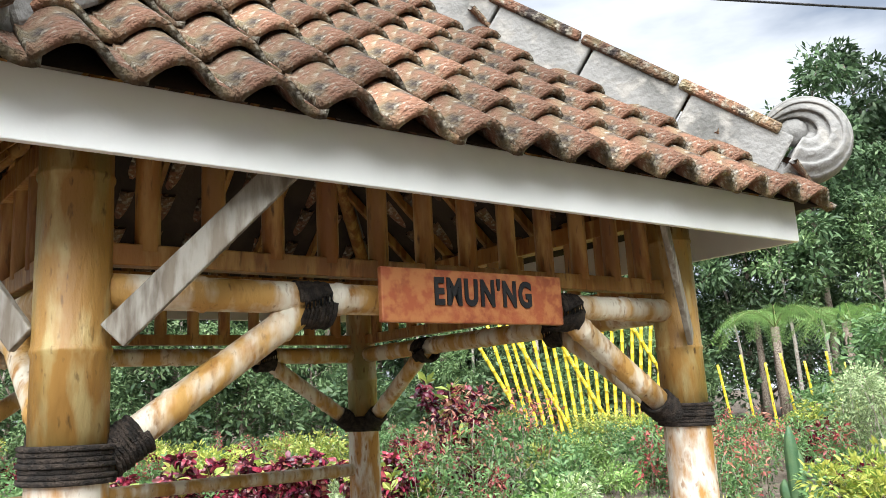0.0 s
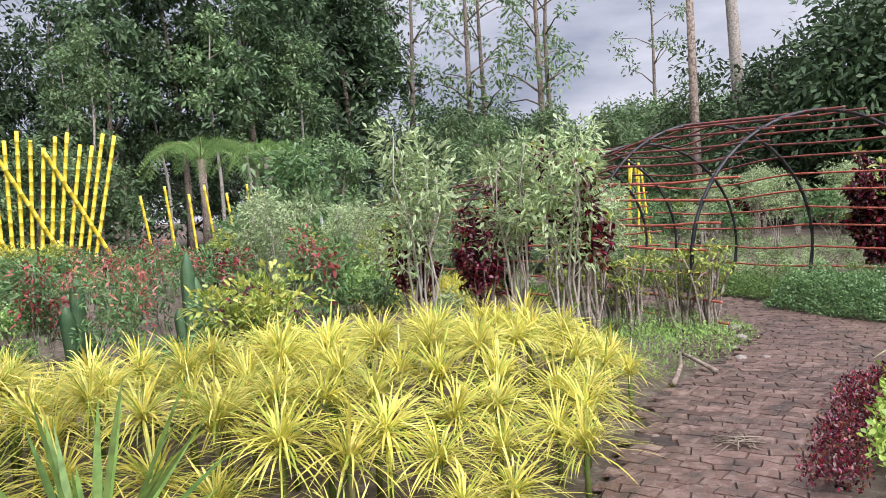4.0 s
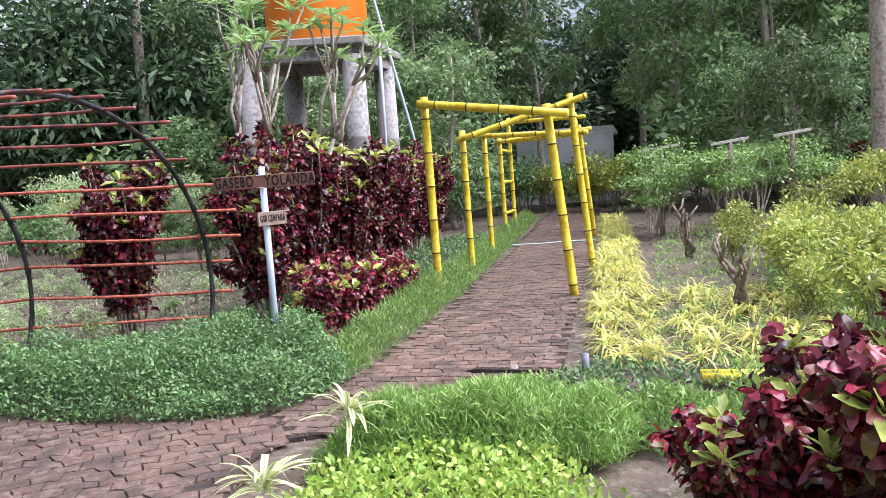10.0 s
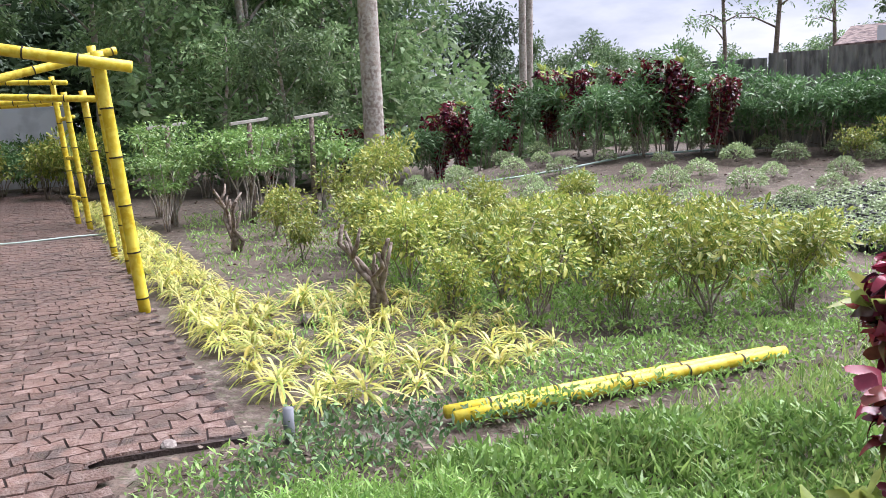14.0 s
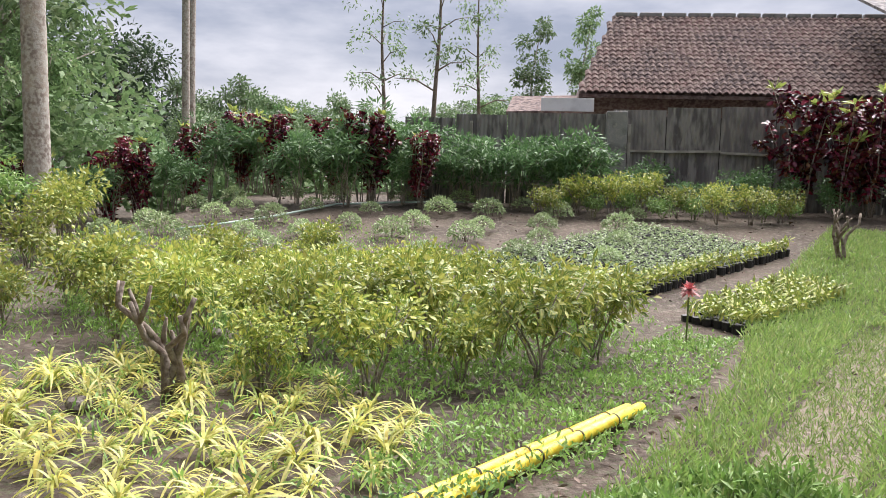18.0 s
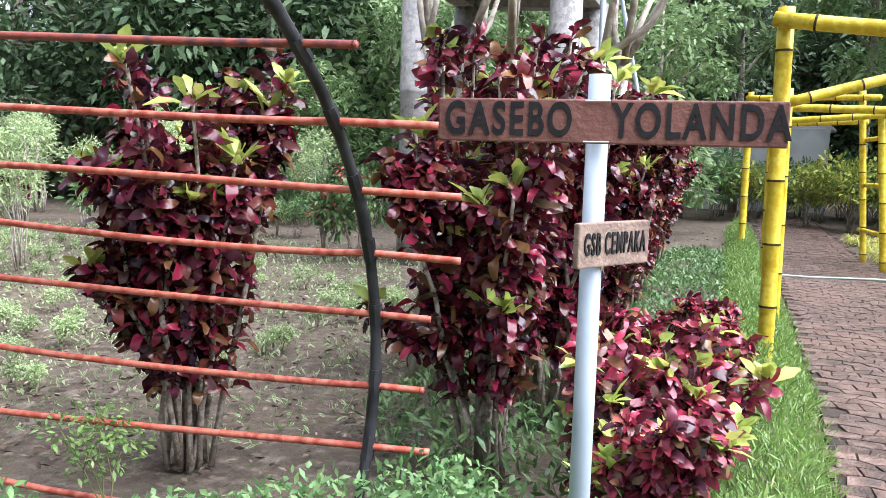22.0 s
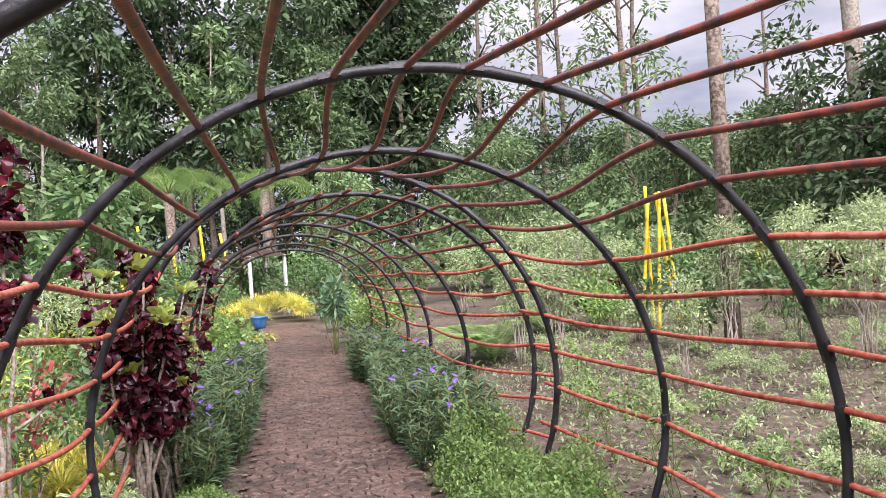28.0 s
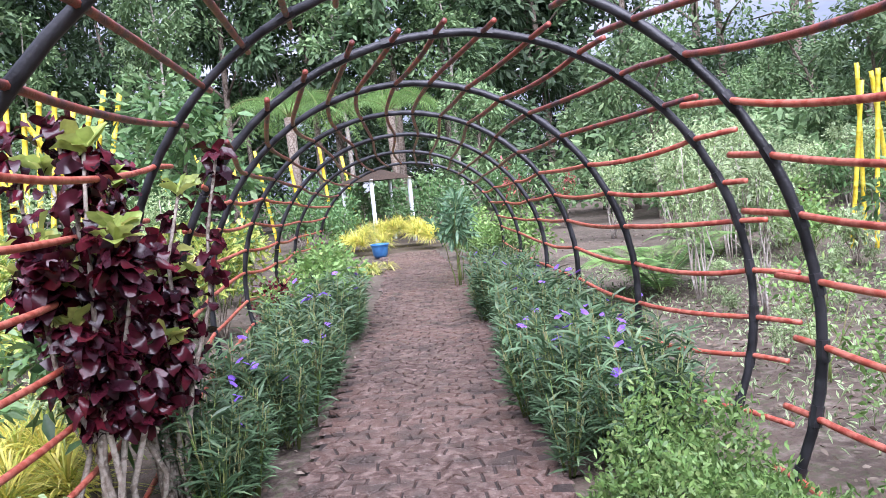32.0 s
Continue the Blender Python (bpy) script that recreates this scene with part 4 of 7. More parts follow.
# ---- water tower ----
def build_tower():
    tw = thing("water_tower", "orange plastic water tank on four concrete columns", "water tower")
    FR, FL, BR, BL = (3.2, 16.6), (1.4, 17.1), (4.25, 18.35), (2.45, 18.9)
    for x, y in (FR, FL, BR, BL):
        v, f = tube([(x, y, -0.1), (x, y, 1.0), (x, y, 1.02), (x, y, 2.2), (x, y, 2.22), (x, y, 2.24), (x, y, 3.7)], [0.22, 0.22, 0.215, 0.215, 0.225, 0.215, 0.205], 20)
        child("column", mesh_from("column", v, f, M_CONC, smooth=True), tw, "grey stained concrete column")
    bm = bmesh.new()
    c = np.mean([FR, FL, BR, BL], axis=0)
    def quad(z0, z1, k):
        vs = []
        for z in (z0, z1):
            for p in (FR, BR, BL, FL):
                q = c + (np.array(p) - c) * k
                vs.append(bm.verts.new((q[0], q[1], z)))
        for q in ((3, 2, 1, 0), (4, 5, 6, 7), (0, 1, 5, 4), (1, 2, 6, 5), (2, 3, 7, 6), (3, 0, 4, 7)):
            bm.faces.new([vs[i] for i in q])
    quad(3.86, 4.0, 1.32)
    bmesh.ops.bevel(bm, geom=bm.edges[:], offset=0.02, segments=1, affect="EDGES")
    part("slab", bm, M_MOSSCONC, tw, "mossy concrete slab")
    for a, b in ((FR, FL), (FR, BR), (BR, BL), (FL, BL)):
        part("ring_beam", beam_bm((*a, 3.74), (*b, 3.74), 0.28, 0.24, 0.01), M_CONC, tw)
    prof = [(0, 4.0), (0.93, 4.0), (0.97, 4.06), (0.97, 6.1), (0.94, 6.2), (0.72, 6.5), (0.34, 6.7), (0.34, 6.83), (0, 6.85)]
    n = 40
    v, f = [], []
    cx, cy = c
    for r, z in prof:
        for k in range(n):
            a = 2 * math.pi * k / n
            v.append((cx + r * math.cos(a), cy + r * math.sin(a), z))
    for i in range(len(prof) - 1):
        for k in range(n):
            q = (k + 1) % n
            f.append((i * n + k, i * n + q, (i + 1) * n + q, (i + 1) * n + k))
    tank = child("tank", mesh_from("tank", np.array(v), f, M_ORANGE, smooth=True), tw, "orange plastic tank with printed lettering")
    # printed marks on the curved side
    def on_side(a, z, r=0.975):
        return np.array([cx + r * math.cos(a), cy + r * math.sin(a), z])
    mid = math.atan2(0 - cy, 0 - cx) + 0.18
    def bar(a0, a1, z0, z1, mat):
        k = 5
        vs, fs = [], []
        for i in range(k):
            a = a0 + (a1 - a0) * i / (k - 1)
            vs += [on_side(a, z0), on_side(a, z1)]
        for i in range(k - 1):
            fs.append((2 * i, 2 * i + 2, 2 * i + 3, 2 * i + 1))
        child("print_mark", mesh_from("print_mark", np.array(vs), fs, mat), tank)
    for k in range(6):
        a = mid - 0.36 + k * 0.145
        mat = (M_INK, M_BLUE, M_INK, M_INK, M_INK, M_INK)[k]
        bar(a, a + 0.035, 5.02, 5.28, mat)
        bar(a + 0.075, a + 0.11, 5.02, 5.24, mat)
        bar(a, a + 0.11, 5.02 if k % 2 == 0 else 5.2, 5.07 if k % 2 == 0 else 5.25, mat)
    bar(mid - 0.4, mid + 0.5, 5.32, 5.36, M_INK)
    bar(mid - 0.78, mid - 0.66, 4.95, 5.12, M_BLUE)
    for k, ch in enumerate("MALANG"):
        a = mid - 0.24 + k * 0.125
        p = on_side(a, 4.9, 0.98)
        out = np.array([math.cos(a), math.sin(a), 0])
        X_ = np.array([-math.sin(a), math.cos(a), 0])
        m = Matrix(((X_[0], 0, out[0], p[0]), (X_[1], 0, out[1], p[1]), (0, 1, 0, p[2]), (0, 0, 0, 1)))
        text_part(ch, 0.11, m, M_INK, tank)
    v, f = tube([(3.75, 16.75, 0), (3.75, 16.75, 4.02), (3.7, 16.8, 4.06), (2.9, 17.2, 4.06)], 0.045, 10)
    child("riser_pipe", mesh_from("riser_pipe", v, f, M_PVC, smooth=True), tw, "grey riser pipe")
    v, f = tube([(4.6, 16.4, 0.0), (4.2, 16.6, 2.4), (3.7, 16.9, 5.0), (3.4, 17.1, 6.2)], 0.028, 8)
    child("thin_pipe", mesh_from("thin_pipe", v, f, M_PVC, smooth=True), tw)


build_tower()

# ---- fence and house ----
def build_fence():
    f_ = thing("sheet_fence", "old dark corrugated sheet fence with pale rails", "fence")
    X0, Y0, Y1 = 17.2, 8.6, -9.0
    n = 16
    L = (Y0 - Y1) / n
    for k in range(n):
        y = Y0 - k * L
        seg = 26
        v, fc = [], []
        top = 2.66 + 0.055 * (Y0 - max(y, 0.0)) + rnd.uniform(-0.04, 0.04)
        for i in range(seg + 1):
            yy = y - (L - 0.02) * i / seg
            xx = X0 + 0.03 * math.sin(i * math.pi / 1.0 * 0.5 * 2 + 0.4) * 0.6
            v += [(xx, yy, 0), (xx, yy, top), (xx + 0.008, yy, 0), (xx + 0.008, yy, top)]
        for i in range(seg):
            a = i * 4
            fc += [(a, a + 4, a + 5, a + 1), (a + 2, a + 3, a + 7, a + 6), (a + 1, a + 5, a + 7, a + 3)]
        child("sheet", mesh_from("sheet", np.array(v), fc, M_FENCE), f_, "dark weathered corrugated sheet")
        for z in (1.3, 2.05):
            part("rail", beam_bm((X0 - 0.05, y - 0.0, z), (X0 - 0.05, y - L, z + rnd.uniform(-0.03, 0.03)), 0.05, 0.05), M_RAIL, f_, "pale timber rail")
        if k % 3 == 1:
            part("post", box_bm(0.06, 0.06, 2.6, (X0 - 0.07, y - L * 0.3, 1.3), 0.004), M_RAIL, f_)
    for y in (4.15, -3.5):
        pl = part("brick_pier", box_bm(0.36, 0.42, 2.9, (X0 - 0.12, y, 1.4), 0.02), M_MOSSCONC, f_, "mossy masonry pier")


build_fence()


def build_house():
    h = thing("tile_roofed_house", "low house with dark old clay-tiled roof", "house")
    X0, X1, Y0, Y1 = 19.6, 26.0, 4.8, -3.9
    # near-black colour stands in for shade under the eave; other walls are white
    part("wall", box_bm(0.2, Y0 - Y1 - 0.6, 3.3, (X0 + 0.9, (Y0 + Y1) / 2, 1.35), 0.01), M_WALLSHADE, h, "front wall with eave shade put into its near-black colour")
    part("wall", box_bm(X1 - X0 - 1.0, 0.2, 2.7, ((X0 + X1) / 2 + 0.5, Y0 - 0.5, 1.35), 0.01), M_WHITE, h, "white gable wall")
    part("wall", box_bm(X1 - X0 - 1.0, 0.2, 2.7, ((X0 + X1) / 2 + 0.5, Y1 + 0.5, 1.35), 0.01), M_WHITE, h)
    part("wall", box_bm(0.2, Y0 - Y1 - 0.6, 2.7, (X1 - 0.6, (Y0 + Y1) / 2, 1.35), 0.01), M_WHITE, h)
    rz, ez = 5.8, 3.45
    xr = 22.6
    hip = 1.0
    def slope(name, pts):
        bm = bmesh.new()
        f = bm.faces.new([bm.verts.new(p) for p in pts])
        r = bmesh.ops.extrude_face_region(bm, geom=[f])
        bmesh.ops.translate(bm, vec=(0, 0, -0.08), verts=[q for q in r["geom"] if isinstance(q, bmesh.types.BMVert)])
        bmesh.ops.recalc_face_normals(bm, faces=bm.faces)
        part(name, bm, M_DKTILE, h)
    slope("roof_front", [(X0, Y0, ez), (xr, Y0 - hip, rz), (xr, Y1, rz), (X0, Y1, ez)])
    slope("roof_back", [(X1, Y0, ez), (X1, Y1, ez), (xr, Y1, rz), (xr, Y0 - hip, rz)])
    slope("roof_end", [(X0, Y0, ez), (X1, Y0, ez), (xr, Y0 - hip, rz)])
    # rows of tiles on the front slope
    ty = np.linspace(Y0, Y1, 56)
    rows = 20
    v, f = [], []
    prof = [(0, 0.0), (0.25, 0.035), (0.5, 0.05), (0.75, 0.03), (1.0, 0.0)]
    for r in range(rows):
        s0, s1 = r / rows, (r + 1) / rows + 0.02
        x0, z0, x1, z1 = X0 - 0.05 + (xr - X0) * s0, ez + (rz - ez) * s0, X0 - 0.05 + (xr - X0) * min(1, s1), ez + (rz - ez) * min(1, s1)
        for k in range(55):
            a, b = ty[k], ty[k + 1]
            if (a + b) / 2 > Y0 - hip * s0 - 0.02:
                continue
            o = len(v)
            j = rnd.uniform(-0.008, 0.012)
            for t, q in prof:
                v.append((x0, a + (b - a) * t, z0 + q + 0.045 + j))
                v.append((x1, a + (b - a) * t, z1 + q + 0.005 + j))
                v.append((x0, a + (b - a) * t, z0 + q + 0.02 + j))
            for t in range(4):
                f.append((o + t * 3, o + t * 3 + 1, o + t * 3 + 4, o + t * 3 + 3))
                f.append((o + t * 3 + 2, o + t * 3, o + t * 3 + 3, o + t * 3 + 5))
    child("roof_tiles", mesh_from("roof_tiles", np.array(v), f, M_DKTILE), h, "rows of dark mossy clay tiles", "stuff")
    for k in range(12):
        y = Y0 - hip - 0.05 - k * (Y0 - hip - Y1) / 12
        part("ridge_cap", beam_bm((xr, y, rz + 0.07), (xr, y - 0.58, rz + 0.07), 0.2, 0.12, 0.03), M_MOSSCONC, h)
    # lower lean-to roof beside it
    slope("lean_to_roof", [(18.9, 6.5, 2.95), (21.0, 6.4, 3.5), (21.0, 4.75, 3.55), (18.9, 4.75, 3.02)])
    part("white_gable", box_bm(0.08, 1.2, 0.3, (18.8, 5.1, 3.12), 0.005), M_WHITE, h)
    # porch with a pale post
    p = thing("porch_roof", "open porch with pale post and thin roof", "porch")
    bm = bmesh.new()
    fq = bm.faces.new([bm.verts.new(q) for q in ((16.2, -1.9, 4.1), (22.0, -2.2, 6.2), (22.0, -9.0, 6.2), (16.2, -9.0, 4.1))])
    r = bmesh.ops.extrude_face_region(bm, geom=[fq])
    bmesh.ops.translate(bm, vec=(0, 0, 0.07), verts=[q for q in r["geom"] if isinstance(q, bmesh.types.BMVert)])
    bmesh.ops.recalc_face_normals(bm, faces=bm.faces)
    part("roof_sheet", bm, M_FENCE, p)
    for y in (-3.2, -6.5):
        part("post", box_bm(0.13, 0.13, 4.2, (17.0, y, 2.1), 0.01), M_RAIL, p, "pale timber post")
        part("brace", beam_bm((17.0, y, 3.3), (18.4, y - 0.1, 4.6), 0.07, 0.09), M_RAIL, p)
        part("beam", beam_bm((16.3, y, 4.02), (21.6, y, 5.95), 0.08, 0.12), M_RAIL, p)
    part("plate", beam_bm((17.0, -2.1, 4.2), (17.0, -8.8, 4.2), 0.1, 0.12), M_RAIL, p)


build_house()

# ---- plants: mesh sets, each a list of (part name, mesh) ----
def rosette_mesh(seed, n, length, width, mat, lift=0.0, droop=0.55, lo=0.1, hi=0.95, segs=5):
    rng = np.random.default_rng(seed)
    d = sph(rng, n, lo, hi)
    L = length * rng.uniform(0.6, 1.1, n)
    o = np.zeros((n, 3)) + [0, 0, lift]
    o = o + d * 0.02 + np.array([0, 0, 1.0]) * rng.uniform(-0.08, 0.03, n)[:, None] * (length / 0.4)
    return leaf_mesh("leaves", [leaf_arrays(o, d, d * 0.2 + [0, 0, 1.0], L, width * rng.uniform(0.7, 1.2, n), droop * rng.uniform(0.4, 1.3, n), segs, "strap")], mat)


def stems(seed, n, height, spread, r=0.012, fork=0.5, lean=0.1, wig=0.05):
    """Branching upright stems; returns tube list and tips with directions."""
    rng = np.random.default_rng(seed)
    out, tips = [], []
    for k in range(n):
        a = rng.uniform(0, 2 * np.pi)
        b = np.array([math.cos(a), math.sin(a), 0]) * rng.uniform(0.0, lean)
        top = np.array([math.cos(a), math.sin(a), 0]) * spread * rng.uniform(0.3, 1.0) + np.array([0, 0, height * rng.uniform(0.62, 1.0)])
        s = np.linspace(0, 1, 6)
        p = b[None] * (1 - s)[:, None] + top[None] * (s ** np.array(1.0))[:, None]
        p[:, :2] = b[:2] + (top[:2] - b[:2]) * (s ** 1.6)[:, None]
        p[1:-1] += rng.normal(0, wig * height * 0.3, (4, 3)) * [1, 1, 0.2]
        out.append((p, r * np.linspace(1, 0.45, 6)))
        tips.append((p[-1], p[-1] - p[-2]))
        for q in range(int(rng.integers(1, 3))):
            if rng.random() < fork:
                i = int(rng.integers(2, 5))
                e = p[i] + np.array([rng.normal(0, 0.35), rng.normal(0, 0.35), rng.uniform(0.5, 1.0)]) * spread * 0.7
                out.append((np.array([p[i], (p[i] + e) / 2 + rng.normal(0, 0.015, 3), e]), [r * 0.6, r * 0.5, r * 0.3]))
                tips.append((e, e - p[i]))
    return out, tips


def croton_set(seed, height, spread, nst, per, leaf=0.17, width=0.055, low=0.3, bright=0.06, mat=None, stem_lean=0.12):
    """Croton shrub: bare forked stems below, whorls of broad twisted leaves above."""
    rng = np.random.default_rng(seed)
    st, tips = stems(seed, nst, height, spread, 0.017, 0.9, stem_lean)
    O, D, O2, D2 = [], [], [], []
    for p, r in st:
        p = np.asarray(p)
        for k in range(per):
            s = rng.uniform(0, 1) ** 0.75
            q = s * (len(p) - 1)
            i = min(int(q), len(p) - 2)
            pt = p[i] + (p[i + 1] - p[i]) * (q - i)
            if pt[2] < height * low:
                continue
            a = rng.uniform(0, 2 * np.pi)
            e = rng.uniform(-0.2, 1.1)
            O.append(pt + rng.normal(0, 0.015, 3))
            D.append((math.cos(a), math.sin(a), e))
    for p, d in tips:
        tgt = (O2, D2) if rng.random() < bright * 4 else (O, D)
        for k in range(9):
            a = rng.uniform(0, 2 * np.pi)
            tgt[0].append(p + rng.normal(0, 0.012, 3))
            tgt[1].append((math.cos(a), math.sin(a), rng.uniform(0.3, 1.6)))
    O, D = np.array(O), np.array(D)
    n = len(O)
    res = [("stem", tubes_mesh("stem", [q], M_STEM, 6)) for q in st]
    res.append(("foliage", leaf_mesh("foliage", [leaf_arrays(O, D, tilt_normals(rng, D, 0.8), leaf * rng.uniform(0.65, 1.15, n), width * rng.uniform(0.75, 1.2, n), 0.0, 7, "oblong", 0.16, rng.uniform(0.5, 2.6, n), rng.normal(0, 0.6, n))], mat or L_MAROON)))
    if O2:
        O2, D2 = np.array(O2), np.array(D2)
        n = len(O2)
        res.append(("new_leaves", leaf_mesh("new_leaves", [leaf_arrays(O2, D2, tilt_normals(rng, D2, 0.5), leaf * rng.uniform(0.8, 1.5, n), width * rng.uniform(0.9, 1.4, n), rng.uniform(0, 0.4, n), 3, "paddle", 0.15)], L_NEWLEAF)))
    return res


def bush_set(seed, height, radius, nleaf, leaf, width, mat, nst=6, base=0.25, stem=M_STEM, r=0.009, flat=0.8, clumps=14, prof="lance", fold=0.12, segs=2):
    """Shrub: stems carrying many small leaves gathered in uneven clumps."""
    rng = np.random.default_rng(seed)
    st, tips = stems(seed + 1, nst, height * 0.86, radius * 0.8, r, 0.9, radius * 0.15)
    cl = [t[0] for t in tips][:clumps]
    while len(cl) < clumps:
        v = sph(rng, 1, -0.4, 1)[0] * rng.uniform(0.3, 0.85)
        cl.append(np.array([0, 0, height * (base + (1 - base) * 0.5)]) + v * [radius, radius, height * (1 - base) * 0.5])
    cl = np.array(cl)
    k = rng.integers(0, len(cl), nleaf)
    cr = radius * rng.uniform(0.3, 0.55, len(cl))
    off = sph(rng, nleaf) * (rng.uniform(0.15, 1, nleaf) ** 0.5)[:, None] * cr[k][:, None] * [1, 1, flat]
    o = cl[k] + off
    o[:, 2] = np.maximum(o[:, 2], height * base * rng.uniform(0.5, 1.0, nleaf))
    d = off / (np.linalg.norm(off, axis=1)[:, None] + 1e-6) + rng.normal(0, 0.5, (nleaf, 3)) + [0, 0, 0.25]
    m = leaf_mesh("foliage", [leaf_arrays(o, d, tilt_normals(rng, d, 0.6), leaf * rng.uniform(0.6, 1.25, nleaf), width * rng.uniform(0.7, 1.25, nleaf), rng.uniform(0, 0.45, nleaf), segs, prof, fold)], mat)
    if nst >= 7 and height > 2:
        return [("stem", tubes_mesh("stem", [q], stem, 5)) for q in st] + [("foliage", m)]
    return [("stem_tuft", tubes_mesh("stem_tuft", st, stem, 5)), ("foliage", m)]


def place(sets, x, y, s, name, label, cat, group="", rz=None, z=0.0, sz=None, rng=rnd):
    st = sets[rng.randrange(len(sets))]
    z = z + gh(x, y)
    ob = thing(name, label, cat, x, y, z, 0, group)
    ob.matrix_basis = pose(x, y, z, 0, 0, rng.uniform(0, 360) if rz is None else rz) @ Matrix.Diagonal((s, s, sz or s, 1))
    for nm, me in st:
        child(nm, me, ob, kind="stuff" if nm in ("stem_tuft", "foliage", "crown", "new_leaves") else "")
    return ob


def place_single(meshes, x, y, s, name, label, cat, group="", z=0.0, rz=None, tilt=0.0):
    ob = new(name, meshes[rnd.randrange(len(meshes))])
    z = z + gh(x, y)
    ob.matrix_basis = pose(x, y, z, rnd.uniform(-tilt, tilt), rnd.uniform(-tilt, tilt), rnd.uniform(0, 360) if rz is None else rz) @ Matrix.Diagonal((s, s, s, 1))
    return tagged(ob, label, cat, group)


def cover(name, poly, n, h, leaf, width, mat, label, cat, seed, up=0.6, prof="lance", segs=2, fold=0.1, bump=0.35, zlo=0.0, droop=0.3, avoid=None):
    """Ground cover or clipped hedge: leaves fill a bed up to an uneven top."""
    rng = np.random.default_rng(seed)
    xy = scatter_in(poly, n, rng)
    if avoid:
        xy = np.array([q for q in xy if not in_poly(q[0], q[1], avoid)])
        n = len(xy)
    top = np.array([h * (1 - bump + bump * (0.5 + 0.9 * noise.noise((x * 2.3, y * 2.3, seed * 1.7)))) for x, y in xy])
    if h > 0.25:
        P, Q = np.array(poly), np.roll(np.array(poly), -1, 0)
        e = Q - P
        t = np.clip(((xy[:, None] - P) * e).sum(-1) / (e * e).sum(-1), 0, 1)
        near = np.linalg.norm(xy[:, None] - (P + t[..., None] * e), axis=-1).min(1)
        top = top * np.clip(0.22 + near / 0.22, 0, 1)
    z = zlo + (top - zlo) * rng.uniform(0.02, 1, n) ** 0.6
    o = np.column_stack([xy, np.maximum(z, 0.01) + np.array([gh(x, y) for x, y in xy])])
    o[:, :2] += rng.normal(0, 0.03, (n, 2))
    d = sph(rng, n, -0.2, 1.0) + [0, 0, up]
    if h < 0.03:
        d[:, 2] *= 0.1
    me = leaf_mesh(name, [leaf_arrays(o, d, tilt_normals(rng, d, 0.6), leaf * rng.uniform(0.6, 1.3, n), width * rng.uniform(0.7, 1.3, n), droop * rng.uniform(0, 1, n), segs, prof, fold)], mat)
    return tagged(new(name, me), label, cat, kind="stuff")


G = {}
G["mound"] = [rosette_mesh(100 + k, 150, 0.36, 0.0095, L_YELLOW, 0, 0.5, 0.08, 0.98, 5) for k in range(4)]
G["yrow"] = [rosette_mesh(120 + k, 46, 0.25, 0.015, L_YROW, 0.07, 0.75, 0.0, 0.97, 5) for k in range(4)]
G["cream"] = [rosette_mesh(130 + k, 26, 0.42, 0.035, L_CREAMSTRAP, 0.08, 0.7, 0.1, 0.98, 6) for k in range(2)]
G["croton"] = [croton_set(200 + k, 1.95, 0.48, 18, 115, leaf=0.12, width=0.044, low=0.2, bright=0.12) for k in range(4)]
G["croton_low"] = [croton_set(210 + k, 1.0, 0.55, 17, 110, low=0.04, leaf=0.14, width=0.052, bright=0.1, mat=L_REDCROTON) for k in range(3)]
G["croton_pruned"] = [croton_set(220 + k, 0.9, 0.24, 7, 2, low=0.55, leaf=0.1, width=0.02, bright=0.02, mat=L_FIELD) for k in range(3)]
G["croton_far"] = [croton_set(226 + k, 2.2, 0.65, 9, 46, low=0.12, leaf=0.2, width=0.065) for k in range(2)]
G["croton_high"] = [croton_set(236 + k, 2.45, 0.34, 4, 95, leaf=0.12, width=0.05, low=0.62, bright=0.02, mat=L_DKMAROON) for k in range(2)]
G["croton_dark"] = [croton_set(230 + k, 1.75, 0.4, 9, 60, leaf=0.12, width=0.06, low=0.3, bright=0.12, mat=L_DKMAROON) for k in range(2)]
G["croton_round"] = [croton_set(232 + k, 1.75, 0.4, 9, 75, leaf=0.12, width=0.036, low=0.5, bright=0.03) for k in range(2)]
G["varieg"] = [bush_set(240 + k, 2.4, 0.52, 1700, 0.08, 0.026, L_VARIEG, 7, 0.58, M_PALEBARK, 0.013, 0.8, 16) for k in range(4)]
G["varieg_far"] = [bush_set(246 + k, 2.4, 0.62, 1300, 0.1, 0.034, L_VARIEG, 6, 0.5, M_PALEBARK, 0.018, 0.8, 18) for k in range(3)]
G["field"] = [bush_set(260 + k, 0.95, 0.5, 1000, 0.08, 0.036, L_FIELD, 6, 0.06, M_STEM, 0.012, 0.9, 15, "lance", 0.12, 3) for k in range(5)]
G["pale"] = [bush_set(280 + k, 0.42, 0.3, 420, 0.06, 0.028, L_VARIEG, 4, 0.04, M_STEM, 0.008, 0.8, 9) for k in range(3)]
G["green"] = [bush_set(300 + k, 0.8, 0.5, 900, 0.075, 0.036, L_SHRUB, 7, 0.1, M_STEM, 0.008, 0.85, 14) for k in range(4)]
G["bright"] = [bush_set(320 + k, 0.55, 0.45, 900, 0.06, 0.03, L_BRIGHT, 6, 0.05, M_GREENSTEM, 0.006, 0.85, 12) for k in range(3)]
G["redtip"] = [bush_set(340 + k, 1.2, 0.32, 700, 0.07, 0.026, L_SHRUB, 5, 0.12, M_STEM, 0.009, 1.0, 12) + [bush_set(345 + k, 1.3, 0.3, 190, 0.07, 0.028, L_RED, 3, 0.6, M_STEM, 0.006, 1.0, 8)[1]] for k in range(3)]
G["maroonbush"] = [bush_set(350 + k, 0.7, 0.45, 700, 0.11, 0.045, L_MAROON, 6, 0.1, M_STEM, 0.009, 0.85, 12) for k in range(2)]
